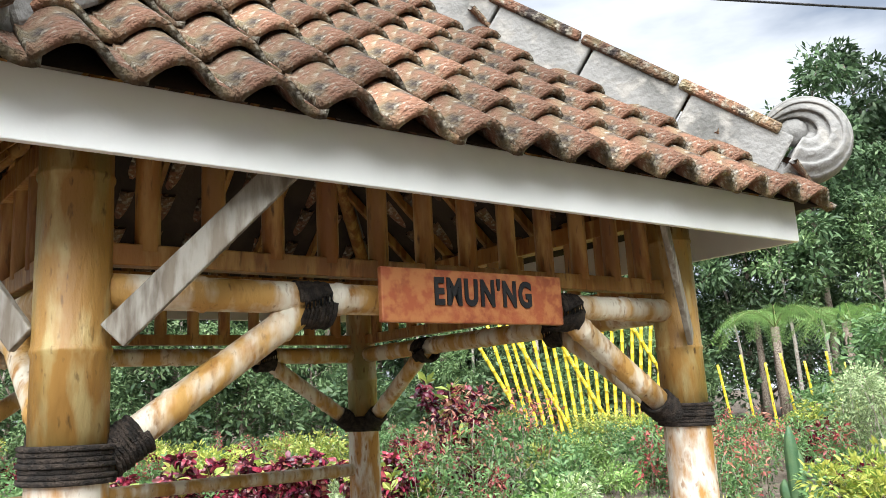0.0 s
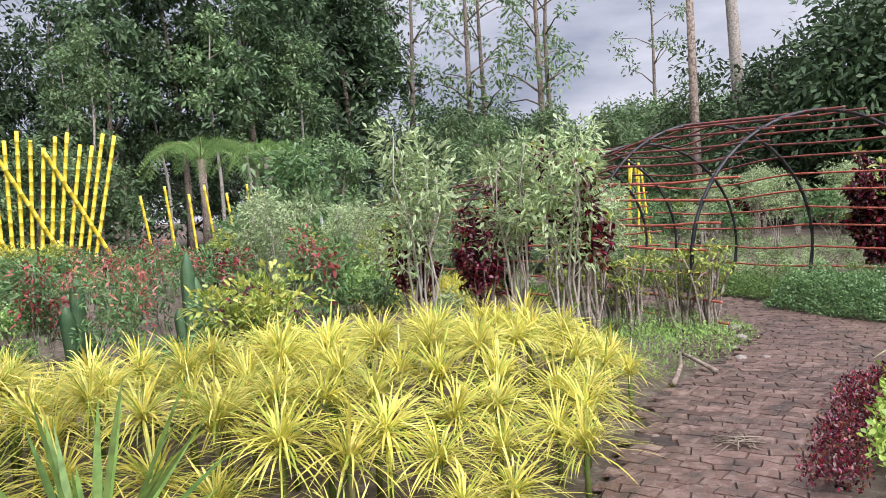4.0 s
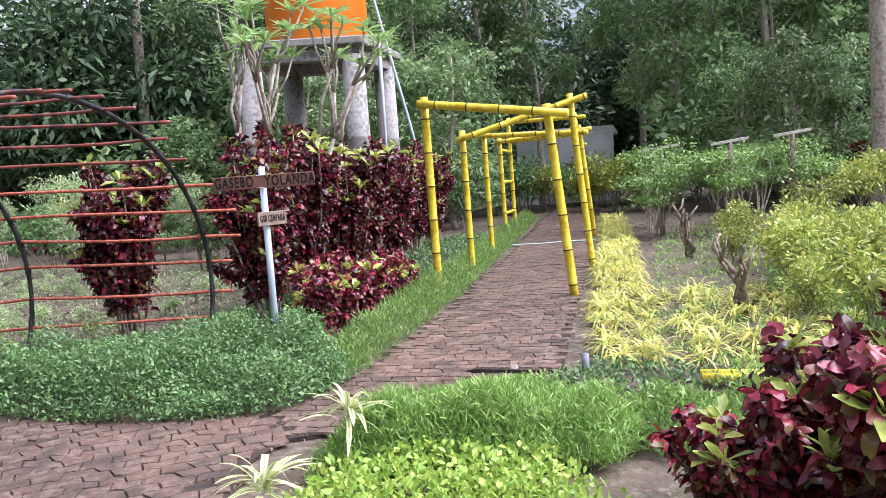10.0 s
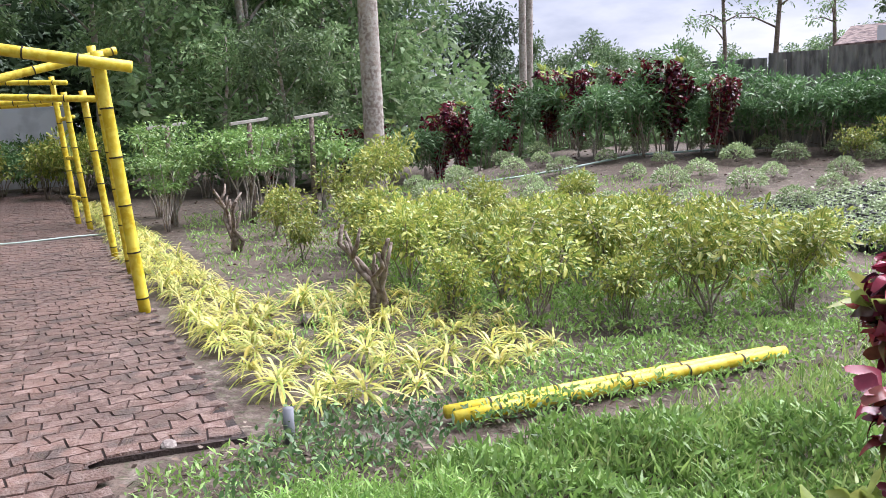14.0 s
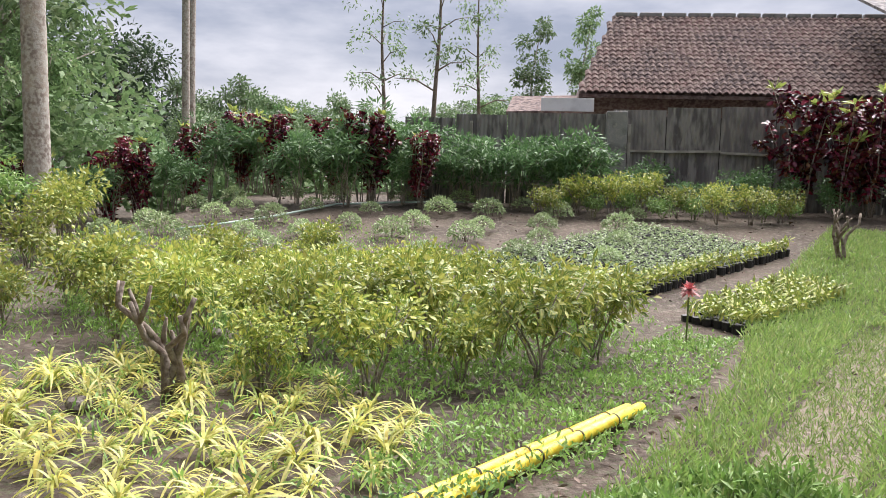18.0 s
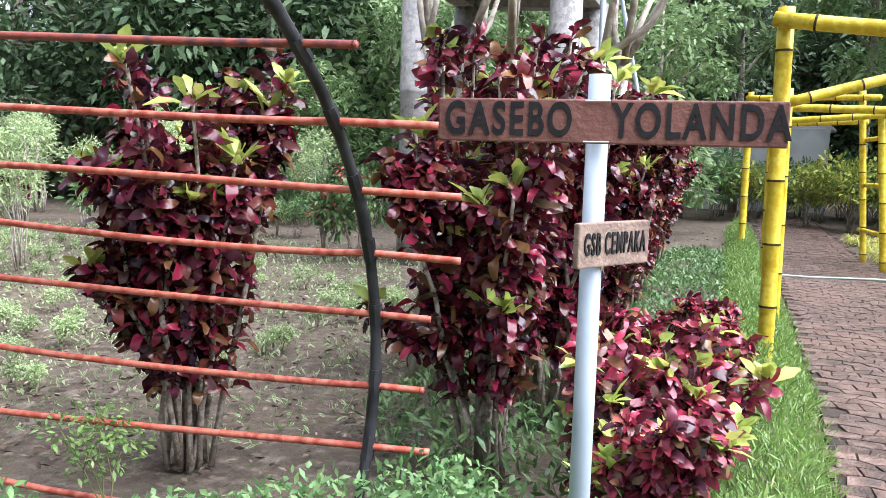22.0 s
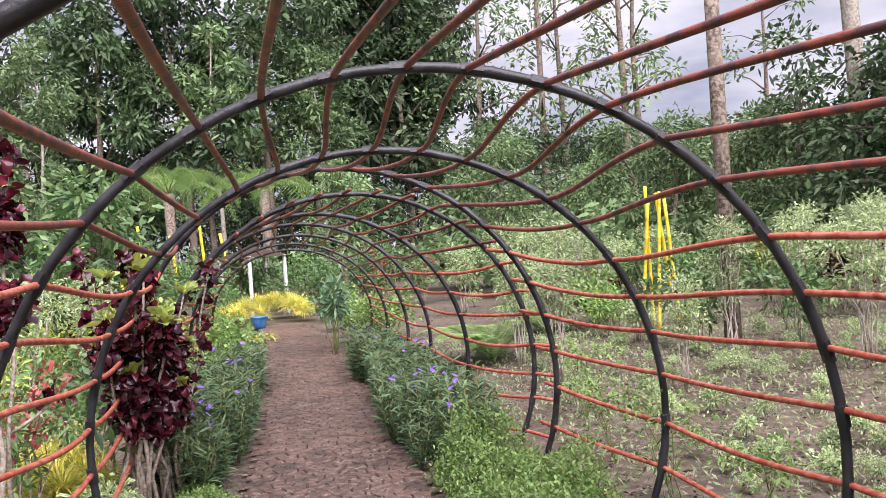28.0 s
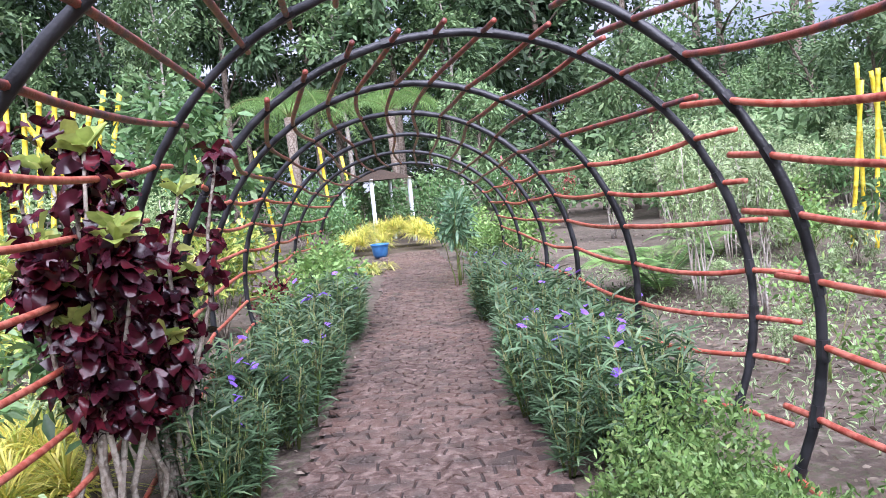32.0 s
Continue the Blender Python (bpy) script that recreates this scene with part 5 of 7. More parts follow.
G["cassava"] = [bush_set(360 + k, 2.0, 0.7, 620, 0.2, 0.045, L_CASSAVA, 5, 0.3, M_STEM, 0.014, 0.6, 16) for k in range(3)]

def dome_set(seed):
    rng = np.random.default_rng(seed)
    n = 420
    d = sph(rng, n, -0.05, 1.0)
    o = d * (rng.uniform(0.72, 1, n) * 0.26)[:, None] * [1, 1, 0.85] + [0, 0, 0.08]
    st, _ = stems(seed, 4, 0.25, 0.12, 0.008)
    return [("stem_tuft", tubes_mesh("stem_tuft", st, M_STEM, 5)), ("foliage", leaf_mesh("foliage", [leaf_arrays(o, d + rng.normal(0, 0.4, (n, 3)), tilt_normals(rng, d, 0.6), 0.06, 0.028, 0.25, 2, "lance", 0.1)], L_VARIEG))]


G["dome"] = [dome_set(295 + k) for k in range(3)]

# yellow strap-leaf mound beside the main path
MOUND = [(-1.2, 1.9), (-1.5, 3.3), (-1.85, 4.25), (-2.9, 4.75), (-4.1, 4.3), (-4.3, 2.6), (-4.7, 1.9), (-5.6, 1.6), (-6.2, 0.6), (-4.6, -0.5), (-2.9, -0.1), (-1.8, 0.25), (-1.3, 0.9)]
mrng = np.random.default_rng(5)
mpts = []
for x, y in scatter_in(MOUND, 1500, mrng):
    if all((x - a) ** 2 + (y - b) ** 2 > 0.08 for a, b in mpts):
        mpts.append((x, y))
for x, y in mpts:
    edge = min(math.hypot(x - (p[0] + (q[0] - p[0]) * t), y - (p[1] + (q[1] - p[1]) * t)) for p, q in zip(MOUND, MOUND[1:] + MOUND[:1]) for t in (0, 0.25, 0.5, 0.75))
    z = 0.2 + 0.34 * min(1, edge / 0.7) + rnd.uniform(-0.06, 0.08)
    ob = thing("yellow_screwpine", "clump of arching yellow strap leaves on a short stem", "plant", x, y, 0, rnd.uniform(0, 360), "yellow screwpine mound")
    v, f = tube([(0, 0, -0.02), (0.01, 0, z * 0.5), (0, 0, z)], [0.018, 0.016, 0.014], 6)
    child("stem", mesh_from("stem", v, f, M_GREENSTEM, smooth=True), ob)
    lv = child("leaves", G["mound"][rnd.randrange(4)], ob)
    lv.matrix_basis = pose(0, 0, z, rnd.uniform(-14, 14), rnd.uniform(-14, 14), rnd.uniform(0, 360)) @ Matrix.Diagonal((*([rnd.uniform(0.85, 1.15)] * 3), 1))

# yellow spider plants along the side path and in the corner patch
srng = np.random.default_rng(6)
a0, a1 = np.array([2.55, 7.3]), np.array([9.95, 20.0])
nrm_ = np.array([0.864, -0.503])
row_pts = []
for k in range(1500):
    t = srng.uniform(0, 1) ** 1.15
    p = a0 + (a1 - a0) * t + nrm_ * srng.uniform(0.12, 0.62)
    if all((p[0] - q[0]) ** 2 + (p[1] - q[1]) ** 2 > 0.045 for q in row_pts):
        row_pts.append(p)
PATCH = [(2.75, 7.2), (3.55, 6.45), (4.5, 6.5), (5.3, 7.4), (5.4, 8.8), (4.6, 9.6), (3.8, 9.3)]
for p in scatter_in(PATCH, 500, srng):
    if all((p[0] - q[0]) ** 2 + (p[1] - q[1]) ** 2 > 0.065 for q in row_pts):
        row_pts.append(p)
for p in row_pts[:360]:
    place_single(G["yrow"], p[0], p[1], rnd.uniform(0.75, 1.25), "yellow_spider_plant", "yellow narrow-leaved rosette edging the path", "plant", "yellow rosettes along the side path", tilt=10)

# crotons
CROT = [(-0.7, 10.35, 1.0), (0.6, 10.0, 1.0), (1.15, 10.7, 1.03), (1.75, 11.6, 1.0), (2.3, 12.7, 1.05), (2.95, 13.7, 1.0), (3.6, 14.9, 1.05), (4.3, 16.1, 1.0), (1.0, 12.0, 1.15), (2.0, 14.0, 1.1), (4.9, 17.6, 0.95)]
for x, y, s in CROT:
    place(G["croton"], x, y, s, "croton_shrub", "maroon croton shrub with bare forked stems", "shrub", "croton hedge by the signpost")
for x, y, s in ((1.12, 9.4, 0.74), (1.5, 9.95, 0.66), (1.85, 10.4, 0.6), (2.3, 11.05, 0.52), (0.95, 9.05, 0.6)):
    place(G["croton_low"], x, y, s, "low_croton", "low red and maroon croton at the path edge", "shrub", "low crotons by the side path")
for x, y, s in ((-5.57, 9.32, 0.98), (-5.75, 9.62, 0.9)):
    place(G["croton_dark"], x, y, s, "croton_shrub", "dark maroon croton with pale bare stems beside the hoops", "shrub", "crotons beside the tunnel")
for x, y, s in ((-2.75, 5.6, 1.02), (-3.75, 5.3, 0.85), (-4.4, 5.0, 0.75), (-3.6, 5.0, 0.75)):
    place(G["croton_round"], x, y, s, "croton_shrub", "dark maroon croton among pale shrubs", "shrub", "crotons in the left bed")
for x, y, s in ((-4.36, 8.1, 0.95), (-4.75, 8.0, 0.85)):
    place(G["croton_high"], x, y, s, "croton_shrub", "tall dark croton with a high crown beside the hoops", "shrub", "crotons beside the tunnel")
for x, y, s in ((1.72, 4.4, 0.62), (1.98, 4.08, 0.82), (2.35, 3.78, 0.98), (1.9, 3.6, 0.82), (2.5, 4.12, 0.88)):
    place(G["croton_low"], x, y, s, "broad_croton", "glossy maroon croton bush with broad twisted leaves", "shrub", "croton clump by the lime bed")
for k in range(12):
    t = k / 11
    place(G["croton_pruned"], -1.85 - 1.5 * t + rnd.uniform(-0.1, 0.1), 6.75 - 0.5 * t + rnd.uniform(-0.15, 0.15), rnd.uniform(0.8, 1.1), "pruned_croton", "pruned croton with bare pale stems and few leaves", "shrub", "pruned crotons by the path")

# pale variegated shrubs
for x, y, s in ((-2.85, 5.35, 1.1), (-3.35, 5.2, 1.0), (-4.15, 4.75, 1.16), (-6.95, 5.4, 0.9), (-6.0, 4.9, 0.8), (-7.6, 6.2, 0.85), (-5.3, 6.6, 0.85), (-3.0, 6.6, 0.8), (-8.6, 9.0, 0.8), (-9.6, 10.0, 0.85), (-10.6, 11.2, 0.8), (-7.4, 8.2, 0.75)):
    place(G["varieg"], x, y, s, "variegated_shrub", "tall pale cream-and-green shrub on thin stems", "shrub", "variegated shrubs in the left bed")
for x, y, s in ((-5.85, 14.4, 0.72), (-6.9, 15.0, 0.8), (-4.7, 16.3, 0.8), (-3.2, 16.4, 0.85), (-8.3, 17.6, 0.85), (-4.4, 14.5, 0.6), (-1.6, 15.8, 0.85)):
    place(G["varieg"], x, y, s, "variegated_shrub", "tall pale cream-and-green shrub on bare soil", "shrub", "variegated shrubs beyond the tunnel")
vr = random.Random(31)
for k in range(24):
    x, y = vr.uniform(-13, 1.0), vr.uniform(19.9, 25.0)
    place(G["varieg_far"], x, y, vr.uniform(0.6, 0.95), "variegated_shrub", "pale cream-and-green shrub in the far bed", "shrub", "variegated shrubs beyond the tunnel", rng=vr)
G["trellis"] = [bush_set(290 + k, 2.2, 0.95, 1500, 0.11, 0.05, L_BRIGHT, 5, 0.62, M_PALEBARK, 0.022, 0.45, 16) for k in range(3)]
for x, y, s in ((8.6, 15.2, 0.8), (9.3, 14.2, 0.78), (10.0, 14.6, 0.8), (10.5, 13.6, 0.74), (8.0, 14.6, 0.6), (11.2, 15.5, 0.85), (9.4, 16.5, 0.85)):
    place(G["trellis"], x, y, s, "trellis_shrub", "pale green shrub trained over thin posts", "shrub", "shrubs beyond the yellow arches")

# gold-splashed shrubs in the field
FIELD = [(4.7, 6.5), (5.7, 5.4), (7.6, 4.9), (8.6, 5.6), (9.4, 7.4), (9.6, 9.6), (8.8, 11.2), (7.2, 10.4), (5.6, 8.9), (5.0, 7.6)]
fr = np.random.default_rng(9)
fpts = []
for x, y in scatter_in(FIELD, 2500, fr):
    if all((x - a) ** 2 + (y - b) ** 2 > 0.36 for a, b in fpts):
        fpts.append((x, y))
for x, y in fpts[:96]:
    place(G["field"], x, y, (rnd.uniform(0.55, 0.95) if x < 7.4 else rnd.uniform(0.45, 0.8)), "gold_shrub", "waist-high shrub with gold-splashed green leaves", "shrub", "gold shrubs in the field")
for x, y, s in ((7.5, 11.6, 0.8), (8.3, 12.6, 0.7), (6.6, 10.6, 0.6), (9.6, 12.3, 0.9), (10.8, 12.6, 1.1), (11.6, 12.9, 1.2)):
    place(G["field"], x, y, s, "gold_shrub", "gold-splashed shrub in thin grass", "shrub", "gold shrubs in the field")
for i in range(5):
    for j in range(8):
        x, y = 10.9 + i * 1.2 + rnd.uniform(-0.2, 0.2), 4.9 + j * 1.15 - 0.25 * i + rnd.uniform(-0.2, 0.2)
        if x > 9.6 and (x > 10.4 or y < 8):
            place(G["dome"], x, y, rnd.uniform(0.75, 1.1), "pale_bush", "small pale rounded bush on bare tilled soil", "shrub", "rows of pale bushes")

# cassava and crotons before the fence
cr_ = random.Random(12)
for k in range(22):
    y = 12.5 - k * 0.62
    place(G["cassava"], 16.2 + cr_.uniform(-0.6, 0.5), y + cr_.uniform(-0.2, 0.2), cr_.uniform(0.7, 1.05) * (1.0 if y > 4 else 0.45), "cassava_plant", "cassava with dark drooping finger leaves", "plant", "cassava along the fence", rng=cr_)
for k in range(7):
    place(G["croton_far"], 15.9 + cr_.uniform(-0.3, 0.3), 0.7 - k * 0.6, cr_.uniform(0.9, 1.1), "fence_croton", "tall maroon croton against the fence", "shrub", "crotons against the fence", rng=cr_)
for k in range(16):
    place(G["cassava"], 15.6 + cr_.uniform(-0.4, 0.5), 9.6 - k * 0.31, cr_.uniform(0.55, 0.85), "cassava_plant", "cassava with dark drooping finger leaves", "plant", "cassava along the fence", rng=cr_)
for k in range(16):
    place(G["bright"] if k % 2 else G["field"], 15.0 + cr_.uniform(-0.6, 0.5), 5.6 - k * 0.3, cr_.uniform(0.5, 0.85), "fence_bush", "rough yellow-green bush before the fence", "bush", "bushes before the fence", rng=cr_)
for k in range(34):
    place(G["croton_far"] if k % 3 == 0 else G["cassava"], 15.8 + cr_.uniform(-0.8, 1.2), 8.0 + k * 0.34, cr_.uniform(0.6, 0.9), "hedge_croton", "maroon and green hedge plant beyond the field", "shrub", "mixed hedge beyond the field", rng=cr_)
for k in range(14):
    place(G["green"], 16.0 + cr_.uniform(-0.8, 0.8), -5.0 + k * 0.75, cr_.uniform(0.7, 1.1), "green_bush", "rough green bush before the hedge", "bush", "bushes before the hedge", rng=cr_)

# ground covers and low hedges
LIME = [(-0.12, 3.0), (-0.14, 5.1), (0.35, 5.75), (0.9, 5.85), (1.38, 5.5), (1.36, 4.6), (1.2, 3.0), (0.9, 1.9), (0.3, 1.9)]
cover("lime_groundcover", LIME, 17000, 0.2, 0.044, 0.027, L_LIME, "bed of lime-green small-leaved ground cover", "ground cover", 21, 0.5, "round", 2, 0.1, 0.25)
cover("maroon_edging", [(-0.34, 2.4), (-0.42, 4.6), (-0.1, 5.2), (-0.1, 2.4)], 4500, 0.16, 0.03, 0.014, L_MAROON, "low maroon edging beside the path", "ground cover", 22)
LOWHEDGE = [(0.3, 6.0), (0.6, 6.4), (1.3, 6.45), (1.95, 6.15), (2.05, 5.65), (1.7, 5.4), (1.0, 5.75)]
cover("low_hedge", LOWHEDGE, 34000, 0.44, 0.06, 0.0075, L_HEDGE, "low feathery green hedge between path and lime bed", "hedge", 23, 0.6, bump=0.55)
WEDGE = [(-1.78, 8.45), (-0.8, 7.7), (-0.25, 7.42), (0.32, 7.28), (0.86, 7.7), (1.0, 8.5), (0.6, 9.3), (0.0, 9.25), (-1.0, 9.6), (-1.6, 9.4)]
cover("sign_hedge", WEDGE, 40000, 0.6, 0.04, 0.018, L_SHRUB, "low dark green hedge round the signpost", "hedge", 24, 0.3, bump=0.75)
EDGE = [(0.75, 7.85), (1.0, 7.95), (2.75, 10.65), (5.0, 14.5), (9.0, 21.5), (8.6, 21.6), (4.5, 14.7), (2.2, 10.9), (0.9, 8.7)]
cover("grassy_verge", EDGE, 46000, 0.34, 0.075, 0.008, L_HEDGE, "feathery green verge along the side path", "grass", 25, 0.7)
cover("hedge_foot_weeds", [(0.2, 9.3), (1.0, 8.9), (2.5, 11.1), (5.0, 15.3), (6.4, 18.0), (4.4, 17.6), (2.0, 13.8), (0.2, 11.0)], 12000, 0.3, 0.07, 0.024, L_SHRUB, "low green weeds under the croton hedge", "weeds", 44, 0.5, bump=0.8)
TR = [(-2.55, 9.42), (-3.3, 10.02), (-4.4, 10.82), (-4.4, 11.5), (-3.4, 11.1), (-2.3, 10.4), (-1.4, 9.7), (-1.6, 9.2)]
cover("tunnel_shrub", TR, 34000, 0.62, 0.034, 0.014, L_BRIGHT, "bright green low shrubs along the tunnel path", "hedge", 26, 0.4, bump=0.9)
TL = [(-3.3, 8.35), (-4.3, 9.05), (-5.3, 9.8), (-5.8, 9.75), (-4.8, 8.8), (-3.6, 7.9)]
cover("tunnel_shrub", TL, 22000, 0.34, 0.03, 0.0125, L_BRIGHT, "bright green weeds along the tunnel path", "hedge", 27, 0.4, bump=0.9)
FRONTGRASS = [(2.6, 5.9), (5.6, 4.4), (9.0, 3.4), (14.0, 0.8), (13.0, -2.0), (7.0, 1.2), (3.2, 3.6), (2.8, 5.0)]
TRACK = [(2.9, 5.2), (3.6, 4.95), (5.6, 3.9), (8.3, 2.5), (8.0, 1.8), (5.9, 3.1), (3.7, 4.35), (2.8, 4.8)]
poly_sheet("ground_track", TRACK, 0.002, 0.05, M_TRACK, "trampled pale soil track across the grass")
cover("corner_weeds", [(1.85, 5.6), (2.4, 6.25), (3.0, 5.95), (3.7, 5.2), (4.0, 4.7), (3.2, 4.35), (2.6, 4.9)], 11000, 0.26, 0.065, 0.016, L_HEDGE, "lush green weeds beside the low hedge", "weeds", 49, 0.6, bump=0.9)
cover("track_grass", TRACK, 6500, 0.05, 0.06, 0.008, L_GRASS, "thin grass on the trampled track", "grass", 48, 0.9)
cover("rough_grass", FRONTGRASS, 60000, 0.12, 0.1, 0.011, L_GRASS, "rough green grass strip beside the field", "grass", 28, 0.9, avoid=TRACK)
cover("field_undergrowth", FIELD, 15000, 0.2, 0.07, 0.018, L_HEDGE, "low green growth between the gold shrubs", "weeds", 45, 0.5, bump=0.9)
cover("field_weeds", [(2.6, 6.9), (3.4, 6.2), (5.2, 5.2), (9.0, 4.4), (13.0, 8.0), (13.0, 13.0), (9.5, 16.0), (7.0, 13.0), (4.0, 8.6)], 15000, 0.13, 0.07, 0.015, L_HEDGE, "low weeds over brown soil", "grass", 29, 0.6, bump=0.8)
cover("path_side_litter", [(-1.42, 5.3), (-1.4, 6.5), (-1.9, 7.2), (-2.4, 6.9), (-2.0, 6.0), (-1.8, 5.3)], 900, 0.02, 0.05, 0.026, M_LITTER, "dry leaves and chips on bare soil by the path", "litter", 37, 0.1, "lance", 2, 0.1, 0.1, 0.0, 0.1)
cover("near_litter", [(2.3, 7.2), (2.7, 5.6), (4.2, 4.6), (6.2, 4.4), (5.6, 5.4), (3.8, 6.5), (2.9, 7.2)], 700, 0.015, 0.05, 0.026, M_LITTER, "dry brown leaves on bare soil", "litter", 36, 0.1, "lance", 2, 0.1, 0.1, 0.0, 0.1)
cover("pole_weeds", [(2.95, 6.25), (4.0, 5.45), (5.4, 4.7), (7.4, 3.9), (7.7, 4.5), (5.8, 5.4), (4.9, 6.1), (3.5, 6.7)], 6000, 0.13, 0.05, 0.016, L_HEDGE, "leafy green weeds round the fallen poles", "weeds", 46, 0.5, bump=0.9)
cover("verge_weeds", [(2.35, 7.1), (1.5, 6.75), (2.6, 6.35), (3.6, 5.9), (3.2, 6.6), (2.7, 7.3)], 1200, 0.08, 0.05, 0.02, L_SHRUB, "small weeds on bare soil", "weeds", 30, 0.5)
cover("bed_weeds", [(-1.45, 6.7), (-1.5, 5.3), (-1.75, 4.4), (-3.2, 5.0), (-4.0, 6.5), (-3.8, 8.0), (-2.2, 7.4)], 9000, 0.3, 0.05, 0.009, L_HEDGE, "wispy weeds in the bed by the path", "weeds", 33, 0.6, bump=0.9)
cover("tunnel_field_weeds", [(-0.5, 10.4), (-2.6, 11.0), (-5.0, 12.6), (-10.0, 16.2), (-9.0, 22.0), (-2.0, 22.0), (2.0, 16.0), (0.5, 11.0)], 18000, 0.09, 0.06, 0.015, L_VARIEG, "pale seedlings and weeds on bare soil", "weeds", 34, 0.5, bump=0.9)
cover("field_litter", [(-0.5, 10.0), (-2.6, 10.8), (-5.0, 12.6), (-8.0, 15.5), (-4.0, 18.0), (1.0, 15.0), (0.5, 11.0)], 7000, 0.015, 0.045, 0.02, M_LITTER, "dry leaf scraps on the bare soil of the bed", "litter", 38, 0.1, "lance", 2, 0.1, 0.1, 0.0, 0.1)
cover("corner_litter", [(0.35, 6.3), (0.8, 6.75), (1.3, 6.9), (1.8, 7.4), (2.5, 7.1), (2.6, 6.2), (1.6, 5.9), (0.6, 5.9)], 1500, 0.015, 0.04, 0.02, M_LITTER, "dry leaves and chips on soil at the path corner", "litter", 39, 0.1, "lance", 2, 0.1, 0.1, 0.0, 0.1)
cover("corner_sprouts", [(0.8, 6.6), (1.3, 6.85), (1.8, 7.3), (2.5, 7.1), (2.6, 6.2), (1.6, 6.1)], 1800, 0.07, 0.045, 0.014, L_HEDGE, "small weeds on the soil at the path corner", "weeds", 50, 0.5, bump=0.9)
cover("leaf_litter", [(-14, -8), (-14, 22), (4, 24), (18, 14), (16, -6)], 20000, 0.012, 0.05, 0.024, M_LITTER, "scattered dry brown garden leaves", "litter", 35, 0.1, "lance", 2, 0.1, 0.1, 0.0, 0.1)
for x, y in scatter_in([(-1.0, 11.2), (-2.8, 11.8), (-5.0, 13.2), (-8.0, 16.0), (-6.0, 20.0), (-1.0, 18.0), (1.0, 14.0)], 150, np.random.default_rng(88)):
    place(G["pale"], x, y, rnd.uniform(0.3, 0.58), "pale_seedling", "small pale seedling on bare soil", "seedling", "seedlings beyond the tunnel")
RU = [(-4.5, 10.82), (-6.7, 12.33), (-9.4, 14.2), (-9.2, 14.8), (-6.4, 13.1), (-4.4, 11.6)]
RL = [(-5.4, 9.84), (-7.75, 11.58), (-9.7, 12.95), (-9.9, 12.5), (-8.0, 11.1), (-5.7, 9.6)]


def ruellia_set(seed):
    rng = np.random.default_rng(seed)
    st, O, D = [], [], []
    for k in range(16):
        a = rng.uniform(0, 6.28)
        h = rng.uniform(0.4, 0.72)
        t = np.array([math.cos(a) * 0.16, math.sin(a) * 0.16, h])
        st.append((np.array([t * [0.3, 0.3, 0], t * [0.6, 0.6, 0.5], t]), [0.005, 0.004, 0.003]))
        for q in range(17):
            s = rng.uniform(0.1, 1)
            b = rng.uniform(0, 6.28)
            O.append(t * [0.3 + 0.7 * s, 0.3 + 0.7 * s, s])
            D.append((math.cos(b), math.sin(b), rng.uniform(0.2, 1.2)))
    O, D = np.array(O), np.array(D)
    n = len(O)
    return [("stem_tuft", tubes_mesh("stem_tuft", st, M_GREENSTEM, 4)), ("foliage", leaf_mesh("foliage", [leaf_arrays(O, D, tilt_normals(rng, D, 0.4), 0.17 * rng.uniform(0.7, 1.2, n), 0.02, rng.uniform(0.1, 0.5, n), 3, "lance", 0.1)], L_RUELLIA))]


def flower_mesh():
    d = np.array([(math.cos(a), math.sin(a), 0.35) for a in np.arange(5) * 2 * math.pi / 5])
    return leaf_mesh("bloom", [leaf_arrays(np.zeros((5, 3)), d, np.tile([0, 0, 1.0], (5, 1)), 0.04, 0.04, 0.2, 3, "round", 0.1)], L_PURPLE)


G["ruellia"] = [ruellia_set(400 + k) for k in range(4)]
bloom = flower_mesh()
rr = np.random.default_rng(41)
for poly, cnt in ((RU, 100), (RL, 80)):
    for x, y in scatter_in(poly, cnt, rr):
        p = place(G["ruellia"], x, y, rr.uniform(0.6, 0.88), "violet_bloomer", "narrow-leaved bushy plant with violet flowers", "plant", "violet-flowered plants along the tunnel")
        for q in range(int(rr.integers(0, 3) * rr.integers(0, 2))):
            b = child("bloom", bloom, p, "violet five-petalled flower")
            b.matrix_basis = pose(rr.uniform(-0.12, 0.12), rr.uniform(-0.12, 0.12), rr.uniform(0.55, 0.8), rr.uniform(-40, 40), rr.uniform(-40, 40), 0)

# mixed planting of the left garden and filler shrubs
lg = random.Random(51)
KINDS = [("green", "green_bush", "rounded dark green garden bush", "bush"), ("bright", "bright_bush", "low bright green garden bush", "bush"), ("redtip", "redtip_shrub", "green shrub with red new shoots", "shrub"), ("maroonbush", "maroon_bush", "low bush with maroon leaves", "bush"), ("pale", "pale_bush", "small pale variegated garden bush", "shrub"), ("field", "gold_shrub", "yellow-green leafy garden shrub", "shrub")]
for k in range(300):
    x, y = lg.uniform(-25, -3.4), lg.uniform(-8.0, 13.0)
    if in_poly(x, y, MOUND) or (x > -4.6 and -4 < y < 0.5) or y > 9.6 + (x + 6) * -0.72 or (x > -5 and y > 5.2):
        continue
    q = KINDS[lg.choices(range(6), (4, 3, 3, 2, 3, 2))[0]]
    place(G[q[0]], x, y, lg.uniform(0.7, 1.3), q[1], q[2], q[3], "mixed planting of the left garden", rng=lg)
